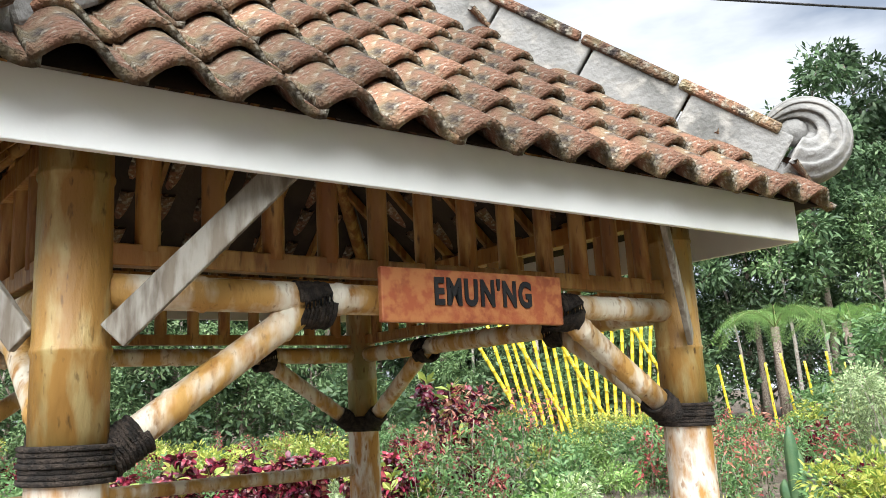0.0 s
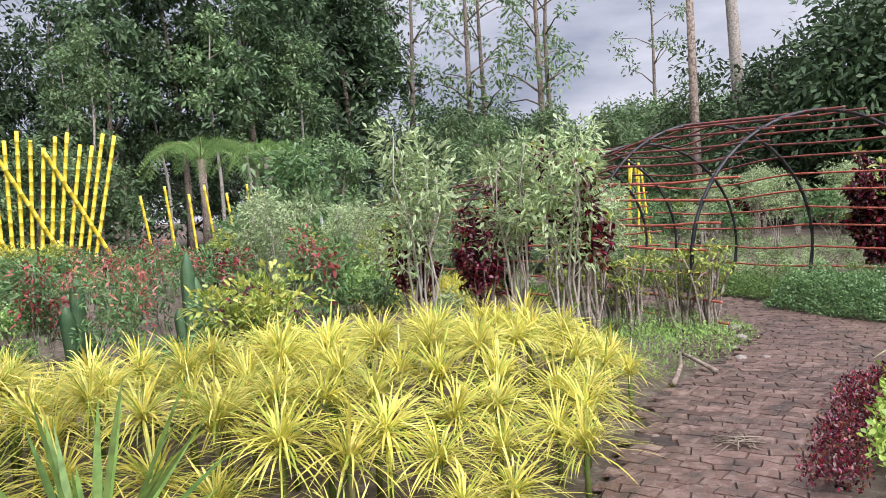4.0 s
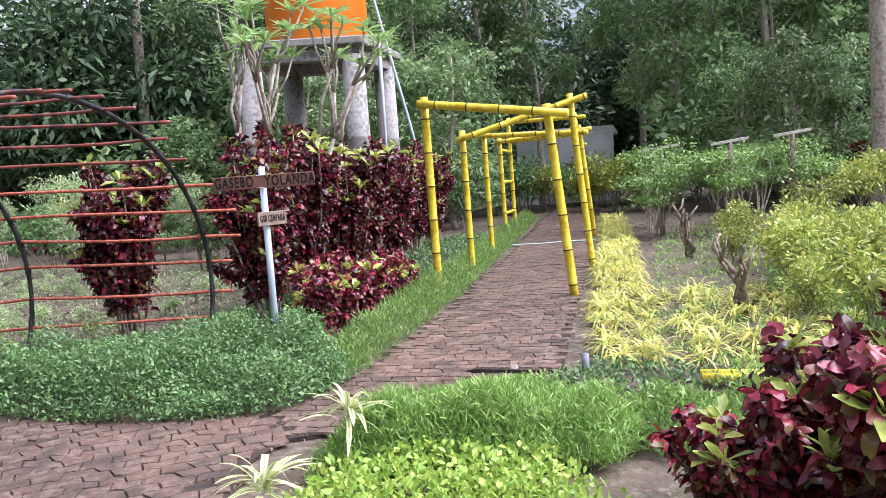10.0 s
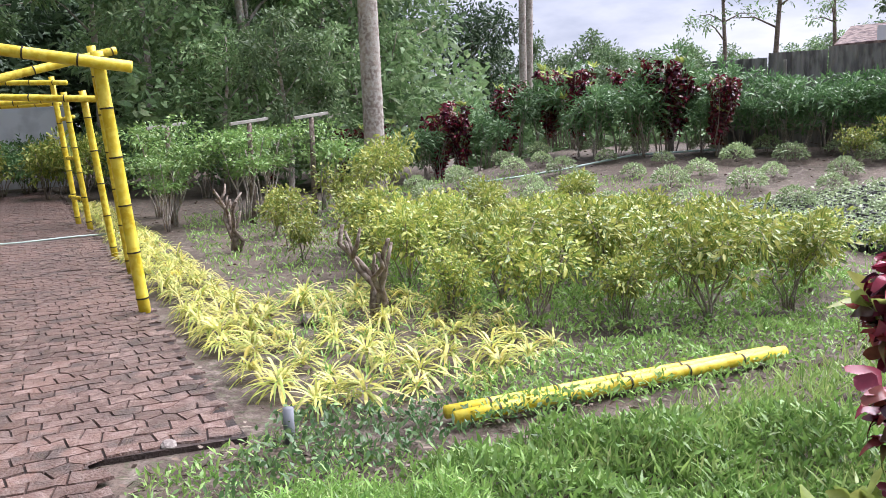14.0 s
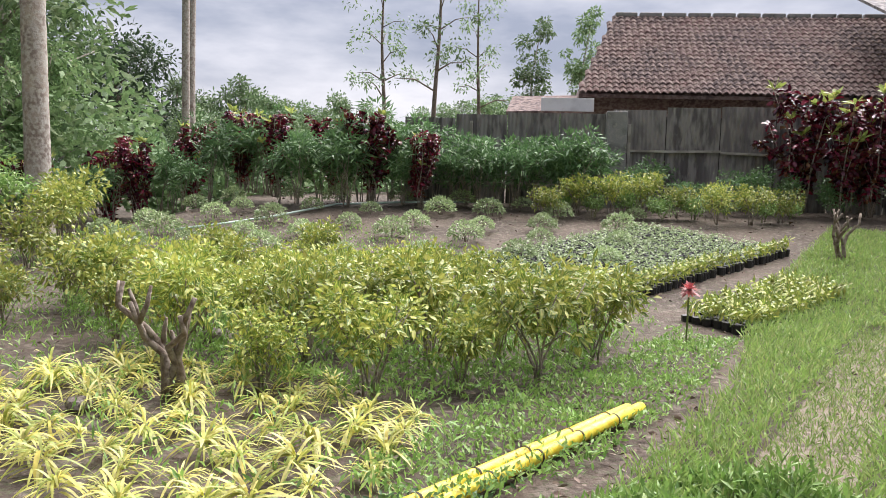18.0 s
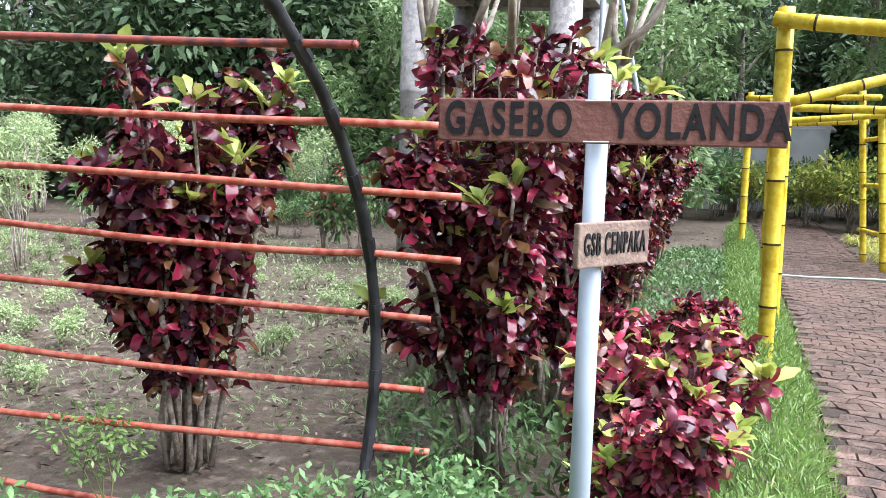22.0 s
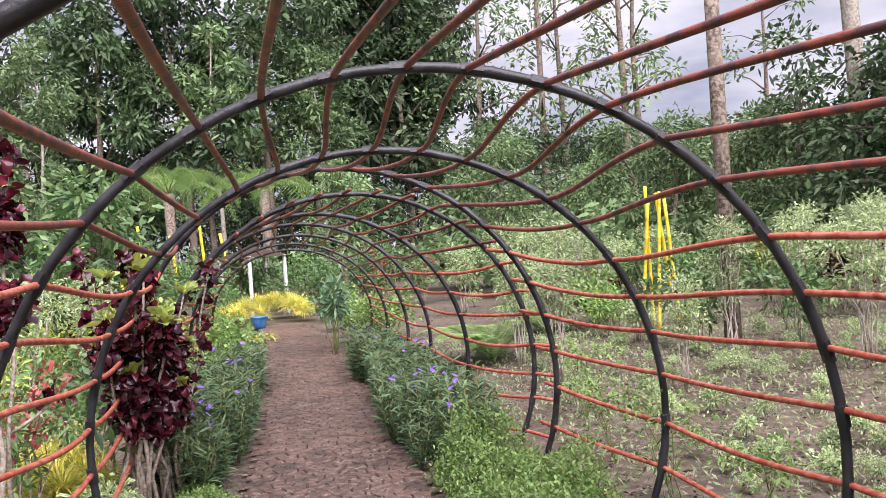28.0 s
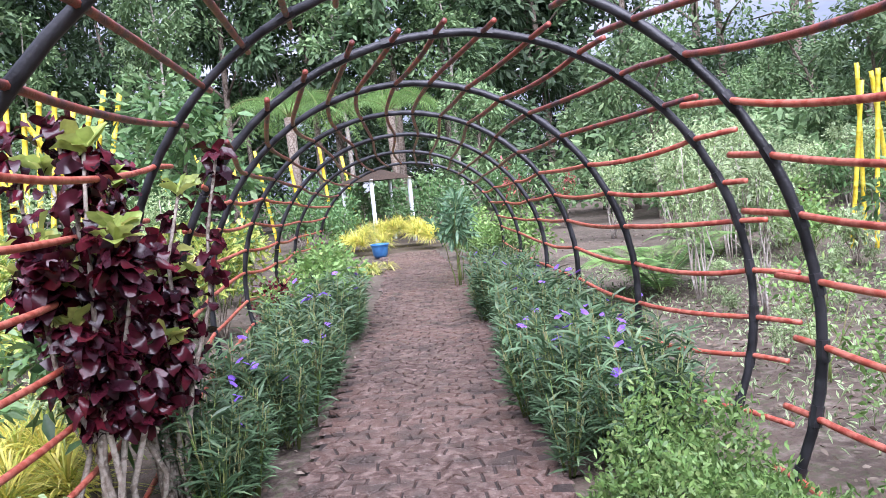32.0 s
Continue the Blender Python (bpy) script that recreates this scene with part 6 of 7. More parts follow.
for k in range(60):
    x, y = lg.uniform(-20, 3), lg.uniform(16.5, 27)
    if abs((x + 16) * 0.6 + (y - 17.5) * 0.8) < 1.2 and x < -10:
        continue
    q = KINDS[lg.choices(range(6), (5, 2, 1, 2, 3, 1))[0]]
    place(G[q[0]], x, y, lg.uniform(0.8, 1.7), q[1], q[2], q[3], "planting beyond the tunnel", rng=lg)
for k in range(40):
    t = lg.uniform(0, 1)
    x, y = -8 - 10 * t + lg.uniform(-1.2, 0.2), 9.3 + 7.0 * t + lg.uniform(-1.8, -0.3)
    q = KINDS[lg.choices(range(6), (5, 3, 1, 1, 3, 2))[0]]
    place(G[q[0]], x, y, lg.uniform(0.7, 1.4), q[1], q[2], q[3], "planting beside the tunnel", rng=lg)
for k in range(26):
    x, y = lg.uniform(4.5, 13), lg.uniform(17.5, 26)
    if abs((x - 9.6) * 0.86 - (y - 20.9) * 0.51) < 1.6:
        continue
    place(G["green"], x, y, lg.uniform(1.0, 2.2), "green_bush", "dark green undergrowth bush", "bush", "undergrowth by the side path", rng=lg)
for x, y in ((3.6, 17.8), (4.0, 18.4), (4.9, 18.6), (5.4, 19.2)):
    me = rosette_mesh(int(x * 10), 34, 0.5, 0.07, L_PINK, 0, 0.35, 0.15, 0.98, 5)
    p = thing("cordyline", "magenta-leaved cordyline on a thin stem", "plant", x, y, 0, 0, "cordylines by the side path")
    v, f = tube([(0, 0, 0), (0, 0, 1.5)], 0.02, 6)
    child("stem", mesh_from("stem", v, f, M_STEM), p)
    child("leaves", me, p).matrix_basis = pose(0, 0, 1.5)

# cream-striped plants and a fern
for x, y, z, s in ((0.02, 5.62, 0.12, 0.85), (0.5, 5.95, 0.3, 0.75), (0.22, 5.4, 0.0, 0.6)):
    place_single(G["cream"], x, y, s, "striped_strap_plant", "cream-striped strap-leaved plant by the lime bed", "plant", "striped strap plants", z=z, tilt=12)


def fern(x, y, s, seed, nf=9, length=0.55, name="fern", label="bright green sword fern by the path", up=0.9, z=0.0, cat="fern"):
    rng = np.random.default_rng(seed)
    f_ = thing(name, label, cat, x, y, z)
    for k in range(nf):
        a = rng.uniform(0, 6.28)
        L = length * s * rng.uniform(0.7, 1.1)
        d = np.array([math.cos(a), math.sin(a), up * rng.uniform(0.7, 1.4)])
        d /= np.linalg.norm(d)
        ss = np.linspace(0, 1, 16)
        spine = d * (L * ss)[:, None] + np.array([0, 0, -1]) * (0.55 * L * ss ** 2)[:, None]
        side = np.cross(d, [0, 0, 1.0])
        side /= np.linalg.norm(side)
        n = 44
        t = np.linspace(0.08, 0.99, n)
        o = np.stack([np.interp(t, ss, spine[:, i]) for i in range(3)], 1)
        tl = np.sin(np.pi * (0.15 + 0.85 * t)) ** 0.7 * L * 0.17
        B = []
        for sg in (-1, 1):
            dd = side[None] * sg + d[None] * 0.35 + np.array([0, 0, -0.12])
            dd = np.repeat(dd, n, 0)
            B.append(leaf_arrays(o, dd, np.tile([0, 0, 1.0], (n, 1)), tl, L * 0.028, 0.15, 2, "lance"))
        fr_ = child("frond", leaf_mesh("frond", B, L_FERN), f_)
        v, fc = tube(spine, np.linspace(0.006, 0.002, 16) * max(1, s * 0.6), 4)
        child("rachis", mesh_from("rachis", v, fc, M_GREENSTEM), fr_)
    return f_


for q, (x, y, s) in (("croton_low", (-7.8, -2.0, 1.05)), ("croton_low", (-7.2, -2.8, 1.0)), ("croton_low", (-7.8, -1.2, 1.0)), ("croton_low", (-8.4, -0.3, 1.0)), ("croton_far", (-8.8, 0.7, 0.85)), ("redtip", (-9.5, 1.5, 1.4)), ("redtip", (-6.8, 0.4, 0.9)), ("redtip", (-6.9, 3.4, 1.0)), ("pale", (-6.6, -0.6, 1.5)), ("pale", (-7.3, 1.6, 1.6))):
    place(G[q], x, y, s, "garden_shrub", "colourful garden shrub behind the gazebo", "shrub", "shrubs behind the gazebo")
L_SALMON = leafy("salmon_new_leaf", [(0.42, 0.14, 0.09), (0.3, 0.08, 0.07), (0.5, 0.22, 0.14), (0.2, 0.16, 0.06)], rough=0.4, trans=0.3, sat=0.95)
G["salmon"] = [bush_set(390 + k, 1.5, 0.42, 700, 0.075, 0.028, L_SHRUB, 5, 0.1, M_STEM, 0.01, 1.0, 12) + [bush_set(394 + k, 1.7, 0.36, 170, 0.075, 0.028, L_SALMON, 3, 0.55, M_STEM, 0.006, 1.0, 12)[1]] for k in range(2)]
for x, y, s in ((-7.7, 0.6, 1.1), (-8.9, 1.6, 1.15), (-9.4, 2.2, 1.0), (-5.6, 2.5, 0.75), (-6.4, 2.8, 0.8), (-7.2, 4.1, 0.85), (-6.9, -0.2, 0.9)):
    place(G["salmon"], x, y, s, "salmon_shrub", "green shrub topped with salmon-pink new leaves", "shrub", "salmon-tipped shrubs in the left garden")
fern(0.78, 8.2, 0.75, 61)
fern(1.35, 9.2, 0.8, 62)
G["feathery"] = [bush_set(380 + k, 0.95, 0.42, 420, 0.05, 0.024, L_BRIGHT, 4, 0.3, M_GREENSTEM, 0.006, 0.6, 12) for k in range(2)]
for x, y, s in ((-2.75, 11.15, 0.85), (-2.2, 10.9, 0.7), (-3.6, 11.9, 0.8), (-0.9, 9.75, 0.6), (-4.6, 13.0, 0.9)):
    place(G["feathery"], x, y, s, "feathery_seedling", "light green feathery seedling by the hoops", "plant", "feathery seedlings")
G["glossy"] = [bush_set(386 + k, 1.9, 0.5, 190, 0.24, 0.075, L_TARO, 4, 0.15, M_GREENSTEM, 0.012, 1.0, 12, "paddle", 0.15, 4) for k in range(2)]
for x, y, s in ((-10.6, 14.95, 0.72), (-11.1, 15.4, 0.62)):
    place(G["glossy"], x, y, s, "glossy_shrub", "tall glossy dark broad-leaved plant beside the tunnel path", "plant", "glossy plants by the tunnel path")
for x, y, s in ((-9.0, 12.0, 1.1), (-9.9, 12.7, 1.3), (-11.2, 13.2, 1.2), (-12.5, 13.9, 1.0), (-13.8, 14.8, 1.0), (-12.4, 16.9, 1.2), (-13.6, 17.7, 1.3), (-11.6, 16.2, 1.0)):
    place(G["bright"], x, y, s, "feathery_bush", "soft feathery green bush along the tunnel path", "bush", "feathery bushes along the tunnel")
for x, y, z, seed in ((-7.6, 15.3, 0.5, 95), (-8.9, 18.2, 1.2, 96)):
    fern(x, y, 1.0, seed, 12, 1.7, "areca_palm", "areca palm with arching yellow-green fronds", 1.3, 0.0, "palm")
place_single([rosette_mesh(810, 40, 0.95, 0.03, L_HEDGE, 0, 0.22, 0.6, 0.99, 6)], -2.0, -0.17, 1.0, "young_palm", "young palm with upright narrow green leaves", "palm", z=0.22)

# ---- trees ----
def tree_set(seed, height, crown_r, crown_h, nleaf, leaf, mat, bark=M_BARK, r=0.14, limbs=9, bare=0.45, clump=0.34, squash=0.75):
    """Tree: tapered trunk, limbs, and a crown of uneven leaf clumps with gaps."""
    rng = np.random.default_rng(seed)
    pts = np.array([[0, 0, -0.2], [rng.normal(0, 0.1), rng.normal(0, 0.1), height * 0.3], [rng.normal(0, 0.25), rng.normal(0, 0.25), height * 0.62], [rng.normal(0, 0.35), rng.normal(0, 0.35), height * 0.93]])
    u = np.linspace(0, 3, 13)
    sp = np.stack([np.interp(u, range(4), pts[:, i]) for i in range(3)], 1)
    sp[1:-1] = (sp[:-2] + 2 * sp[1:-1] + sp[2:]) / 4
    tl = [(sp, r * np.linspace(1.15, 0.25, 13))]
    cl = []
    for k in range(limbs):
        h = bare + (1 - bare) * (k + rng.uniform(0, 1)) / limbs
        i = h * 0.93 * 12
        p = sp[int(i)]
        a = k * 2.4 + rng.uniform(-0.5, 0.5)
        reach = crown_r * rng.uniform(0.55, 1.0) * (1.1 - 0.55 * h)
        e = p + np.array([math.cos(a) * reach, math.sin(a) * reach, rng.uniform(0.15, 0.6) * crown_h * 0.4])
        m = (p + e) / 2 + np.array([0, 0, 0.12 * reach])
        rr_ = r * (1 - h * 0.75) * 0.55
        tl.append((np.array([p, m, e]), [rr_, rr_ * 0.7, rr_ * 0.3]))
        cl += [e, m * 0.45 + e * 0.55 + rng.normal(0, crown_r * 0.15, 3), e + rng.normal(0, crown_r * 0.2, 3)]
    cl.append(sp[-1])
    cl.append(sp[-1] + rng.normal(0, 0.2, 3))
    cl = np.array(cl)
    cr = crown_r * clump * rng.uniform(0.6, 1.25, len(cl))
    k = rng.integers(0, len(cl), nleaf)
    off = sph(rng, nleaf) * (rng.uniform(0.1, 1, nleaf) ** 0.45)[:, None] * cr[k][:, None] * [1, 1, squash]
    d = off / (np.linalg.norm(off, axis=1)[:, None] + 1e-6) + rng.normal(0, 0.6, (nleaf, 3))
    me = leaf_mesh("crown", [leaf_arrays(cl[k] + off, d, tilt_normals(rng, d, 0.7), leaf * rng.uniform(0.6, 1.3, nleaf), leaf * 0.42 * rng.uniform(0.7, 1.3, nleaf), rng.uniform(0, 0.4, nleaf), 2, "lance")], mat)
    return [("trunk", tubes_mesh("trunk", tl, bark, 7)), ("crown", me)]


T = {}
T["pale"] = [tree_set(560 + k, 12.5, 2.4, 7, 4600, 0.26, L_PALETREE, M_PALEBARK, 0.13, 13, 0.3) for k in range(3)]
T["midpale"] = [tree_set(570 + k, 6.0, 2.0, 4, 3800, 0.2, L_PALETREE, M_PALEBARK, 0.1, 11, 0.25) for k in range(2)]
T["tall"] = [tree_set(500 + k, 13, 2.6, 7, 5200, 0.3, L_DARKTREE, M_BARK, 0.15, 13, 0.4) for k in range(3)]
T["slim"] = [tree_set(510 + k, 12, 1.7, 5, 2600, 0.26, L_MIDTREE, M_PALEBARK, 0.1, 10, 0.5) for k in range(3)]
T["round"] = [tree_set(520 + k, 6.5, 3.6, 5, 9000, 0.26, L_DARKTREE, M_BARK, 0.22, 16, 0.22, 0.34) for k in range(2)]
T["mid"] = [tree_set(530 + k, 6.0, 2.0, 4, 3800, 0.22, L_MIDTREE, M_BARK, 0.11, 11, 0.25) for k in range(3)]
T["sparse"] = [tree_set(540 + k, 13, 2.8, 5, 1000, 0.22, L_MIDTREE, M_BARK, 0.15, 9, 0.46, 0.2) for k in range(3)]
tr_ = random.Random(77)


def polar(bearing, dist, ox=0.0, oy=3.0):
    b = radians(bearing)
    return ox - math.sin(b) * dist, oy + math.cos(b) * dist


def on_side_path(x, y, w):
    """True within w of the axis of the side path."""
    return abs((x - 1.6) * 0.855 - (y - 7.5) * 0.518) < w and y > 7


def trees(kind, b0, b1, d0, d1, n, s0, s1, label, group):
    for k in range(n):
        b = b0 + (b1 - b0) * (k + tr_.uniform(0.1, 0.9)) / n
        d = tr_.uniform(d0, d1)
        x, y = polar(b, d)
        s = tr_.uniform(s0, s1)
        if (on_side_path(x, y, 2.4) and y < 27) or (46 < b < 61 and d < 34 and kind == "mid"):
            continue
        if 46 < b < 61 and kind in ("tall", "slim"):
            x, y = polar(b, max(d, 35 + tr_.uniform(0, 3)))
        if 60 < b < 72 and kind in ("tall", "slim"):
            s *= 0.8
        place(T[kind], x, y, s, "forest_tree" if kind != "mid" else "garden_tree", label, "tree", group, rng=tr_, sz=s * tr_.uniform(0.9, 1.1))


trees("tall", 48, 40.5, 46, 58, 6, 1.45, 1.8, "tall dark green forest tree with slender trunk", "forest edge")
trees("tall", 118, 47, 32, 42, 26, 0.95, 1.3, "tall dark green forest tree with slender trunk", "forest edge")
trees("pale", 2, -52, 24, 34, 18, 0.8, 1.2, "tall dark green forest tree with slender trunk", "forest edge")
trees("slim", 112, 44, 30, 36, 17, 0.7, 1.0, "slender tree with pale trunk", "slender trees")
trees("pale", 0, -51, 21, 26, 8, 0.6, 0.9, "slender tree with pale trunk", "slender trees")
trees("mid", 112, 44, 28, 32, 18, 0.6, 0.9, "bushy green understorey forest tree", "understorey")
trees("mid", 40, 8, 26, 40, 14, 0.7, 1.0, "bushy green tree beyond the garden", "trees beyond the tunnel")
trees("midpale", 0, -53, 19, 24, 13, 0.6, 0.85, "bushy green understorey forest tree", "understorey")
trees("round", 9, -3, 24, 28, 2, 0.95, 1.15, "dense round dark green tree", "round trees")
trees("round", 30, 14, 32, 44, 4, 0.7, 0.9, "dense round dark green tree", "round trees")
for b, d, s in ((38.2, 50, 1.5), (33.8, 48, 1.6), (32.4, 50, 1.5), (28.6, 46, 1.6), (27.6, 48, 1.45), (20.0, 45, 1.1)):
    place(T["sparse"], *polar(b, d), s, "forest_tree", "tall thin tree with sparse crown", "tree", "sparse trees", rng=tr_)
for x, y, s in ((-5.2, 29.0, 0.92), (-1.5, 29.5, 1.2)):
    place(T["round"], x, y, s, "forest_tree", "dense round dark green tree", "tree", "round trees", rng=tr_)
trees("mid", -62, -84, 40, 62, 16, 0.6, 0.95, "distant green tree behind the field", "distant trees")
trees("sparse", -72, -84, 28, 36, 3, 0.6, 0.8, "tall thin tree with sparse crown", "sparse trees")
trees("slim", -84, -100, 28, 36, 6, 0.5, 0.65, "slender tree behind the house", "trees behind the house")
trees("mid", -100, -240, 30, 46, 26, 0.8, 1.3, "green tree behind the walker", "trees round the garden")
trees("round", 50, -60, 44, 60, 22, 0.9, 1.3, "dense dark tree deep in the wood", "deep wood")
trees("round", 118, 50, 40, 54, 16, 1.0, 1.3, "dense dark tree deep in the wood", "deep wood")
trees("round", -5, -54, 36, 48, 11, 1.3, 1.8, "dense dark tree deep in the wood", "deep wood")
trees("mid", -60, -110, 60, 90, 22, 1.0, 1.5, "pale far tree on the skyline", "far tree line")


def undergrowth(name, b0, b1, d0, d1, n, h, seed, mat, label):
    rng = np.random.default_rng(seed)
    b = np.radians(rng.uniform(b1, b0, n))
    d = rng.uniform(d0, d1, n)
    x, y = -np.sin(b) * d, 3 + np.cos(b) * d
    keep = np.array([not on_side_path(p, q, 2.2) and not (-29 < p < -17 and 17 < q < 26) for p, q in zip(x, y)])
    x, y = x[keep], y[keep]
    n = len(x)
    top = np.array([h * (0.55 + 0.6 * (0.5 + noise.noise((p * 0.35, q * 0.35, seed)))) for p, q in zip(x, y)])
    o = np.column_stack([x, y, top * rng.uniform(0.05, 1, n) ** 0.7])
    dd = sph(rng, n, -0.3, 1)
    me = leaf_mesh(name, [leaf_arrays(o, dd, tilt_normals(rng, dd, 0.7), 0.34 * rng.uniform(0.6, 1.3, n), 0.15, rng.uniform(0, 0.4, n), 2, "lance")], mat)
    tagged(new(name, me), label, "undergrowth", kind="stuff")


place(T["round"], -4.8, 33.7, 0.9, "forest_tree", "dense round dark green tree", "tree", "round trees", rng=tr_)
place(T["round"], -1.0, 36.0, 1.0, "forest_tree", "dense round dark green tree", "tree", "round trees", rng=tr_)


undergrowth("undergrowth", 120, 42, 28, 35, 18000, 3.2, 601, L_DARKTREE, "dense dark green undergrowth at the forest edge")
undergrowth("undergrowth", 42, 5, 26, 34, 9000, 2.4, 602, L_MIDTREE, "green undergrowth beyond the tunnel")
undergrowth("undergrowth", 5, -58, 21, 29, 16000, 3.4, 603, L_PALETREE, "dense lightened green undergrowth beyond the arches")
undergrowth("undergrowth", -56, -80, 20, 26, 6000, 2.2, 604, L_MIDTREE, "green hedge growth beyond the field")


def palm_trunk(x, y, h, r, label, lean=0.0, crown=True):
    p = thing("coconut_palm", label, "palm", x, y)
    s = np.linspace(0, 1, 44)
    pts = np.column_stack([lean * s ** 2, 0.05 * np.sin(s * 3), h * s - 0.2])
    rad = r * (1.25 - 0.25 * np.minimum(1, s * 10)) * (1 - 0.25 * s) * (1 + 0.025 * (np.arange(44) % 2))
    v, f = tube(pts, rad, 14)
    child("trunk", mesh_from("trunk", v, f, M_PALEBARK, smooth=True), p, "pale ringed palm trunk")
    if crown:
        rng = np.random.default_rng(int(x * 7 + 99))
        for k in range(12):
            a = k * 2.4
            d = np.array([math.cos(a), math.sin(a), rng.uniform(0.1, 0.9)])
            L = rng.uniform(2.2, 3.0)
            ss = np.linspace(0, 1, 12)
            spine = pts[-1] + d * (L * ss)[:, None] + np.array([0, 0, -1]) * (0.5 * L * ss ** 2)[:, None]
            n = 40
            t = np.linspace(0.1, 1, n)
            o = np.stack([np.interp(t, ss, spine[:, i]) for i in range(3)], 1)
            side = np.cross(d, [0, 0, 1.0])
            side /= np.linalg.norm(side)
            B = [leaf_arrays(o, np.repeat((side * g_ + d * 0.4 - np.array([0, 0, 0.4]))[None], n, 0), np.tile([0, 0, 1.0], (n, 1)), 0.6, 0.035, 0.4, 3, "lance") for g_ in (-1, 1)]
            child("frond", leaf_mesh("frond", B, L_MIDTREE), p)


palm_trunk(13.7, 14.75, 11.5, 0.23, "tall coconut palm with thick pale trunk", -0.15)
palm_trunk(28.0, 18.2, 13.0, 0.15, "distant coconut palm with thin trunk", 0.2)
palm_trunk(29.4, 18.6, 13.0, 0.15, "distant coconut palm with thin trunk", 0.4)
palm_trunk(-7.0, 30.0, 13.0, 0.25, "distant coconut palm with pale trunk", -0.4)
palm_trunk(5.6, 25.5, 12.0, 0.2, "coconut palm behind the water tower", 0.2)
palm_trunk(-0.6, 27.0, 12.0, 0.16, "slim palm beyond the croton hedge", 0.2)


def tree_fern(x, y, h, L, seed):
    rng = np.random.default_rng(seed)
    p = thing("tree_fern", "tree fern with spreading feathery fronds", "tree fern", x, y)
    v, f = tube([(0, 0, -0.2), (0.05, 0, h * 0.5), (0, 0, h)], [0.2, 0.15, 0.17], 9)
    child("trunk", mesh_from("trunk", v, f, M_BARK, smooth=True), p)
    for k in range(10):
        a = k * 2.4 + rng.uniform(-0.2, 0.2)
        d = np.array([math.cos(a), math.sin(a), rng.uniform(0.85, 1.5)])
        d /= np.linalg.norm(d)
        l = L * rng.uniform(0.8, 1.1)
        ss = np.linspace(0, 1, 14)
        spine = np.array([0, 0, h]) + d * (l * ss)[:, None] + np.array([0, 0, -1]) * (0.92 * l * ss ** 2)[:, None]
        side = np.cross(d, [0, 0, 1.0])
        side /= np.linalg.norm(side)
        n = 26
        t = np.linspace(0.12, 0.98, n)
        o = np.stack([np.interp(t, ss, spine[:, i]) for i in range(3)], 1)
        B = []
        for g_ in (-1, 1):
            pl = np.sin(np.pi * (0.1 + 0.88 * t)) ** 0.6 * l * 0.14
            for q in range(9):
                oo = o + side * g_ * (pl * (q + 0.5) / 9)[:, None] + d * (pl * 0.3 * q / 9)[:, None] + np.array([0, 0, -0.75]) * (pl * q / 9)[:, None]
                for e in (-1, 1):
                    B.append(leaf_arrays(oo, np.repeat((d * e + side * g_ * 0.5)[None], n, 0), np.tile([0, 0, 1.0], (n, 1)), 0.17 * (1 - q / 14), 0.05, 0.1, 1, "lance"))
        fr_ = child("frond", leaf_mesh("frond", B, L_FERN), p)
        v, fc = tube(spine, np.linspace(0.025, 0.006, 14), 5)
        child("rachis", mesh_from("rachis", v, fc, M_GREENSTEM), fr_)


tree_fern(-25.5, 20.2, 3.9, 4.4, 71)
tree_fern(-26.0, 24.3, 4.1, 4.2, 73)
T["broad"] = [tree_set(550, 3.4, 1.5, 2.0, 2600, 0.2, L_SHRUB, M_BARK, 0.06, 12, 0.3, 0.4)]
place(T["broad"], -13.2, 12.0, 0.85, "broadleaf_tree", "small bright green broadleaf garden tree", "tree", rng=tr_)


def plumeria(x, y, h, seed, spread=0.7):
    """Pale smooth forked stems ending in whorls of broad leaves."""
    rng = np.random.default_rng(seed)
    p = thing("plumeria", "frangipani with pale forked stems and leaf whorls", "tree", x, y)
    tl, tips = [], []
    def grow(a, d, l, r, lev):
        b = a + d * l
        m = (a + b) / 2 + rng.normal(0, 0.03, 3)
        tl.append((np.array([a, m, b]), [r, r * 0.88, r * 0.75]))
        if lev == 0:
            tips.append((b, d))
            return
        for k in range(2 if rng.random() < 0.7 else 3):
            e = d + rng.normal(0, 0.27, 3) * [1, 1, 0.3] + [0, 0, 0.14]
            grow(b, e / np.linalg.norm(e), l * rng.uniform(0.6, 0.85), r * 0.72, lev - 1)
    for k in range(2):
        d = np.array([rng.normal(0, 0.22) * spread, rng.normal(0, 0.22) * spread, 1.0])
        grow(np.array([rng.normal(0, 0.1), rng.normal(0, 0.1), -0.05]), d / np.linalg.norm(d), h * 0.4, 0.042, 3)
    for q in tl:
        child("stem", tubes_mesh("stem", [q], M_PALEBARK, 7), p)
    O, D = [], []
    for b, d in tips:
        for k in range(9):
            a = k * 2.4
            O.append(b)
            D.append((math.cos(a), math.sin(a), rng.uniform(0.3, 1.1)))
    O, D = np.array(O), np.array(D)
    n = len(O)
    child("foliage", leaf_mesh("foliage", [leaf_arrays(O, D, np.tile([0, 0, 1.0], (n, 1)), 0.26 * rng.uniform(0.7, 1.2, n), 0.075, rng.uniform(0.1, 0.5, n), 4, "paddle", 0.12)], L_BIG), p)


plumeria(0.6, 11.6, 3.3, 81, 0.75)
plumeria(1.15, 11.1, 3.0, 82, 0.4)

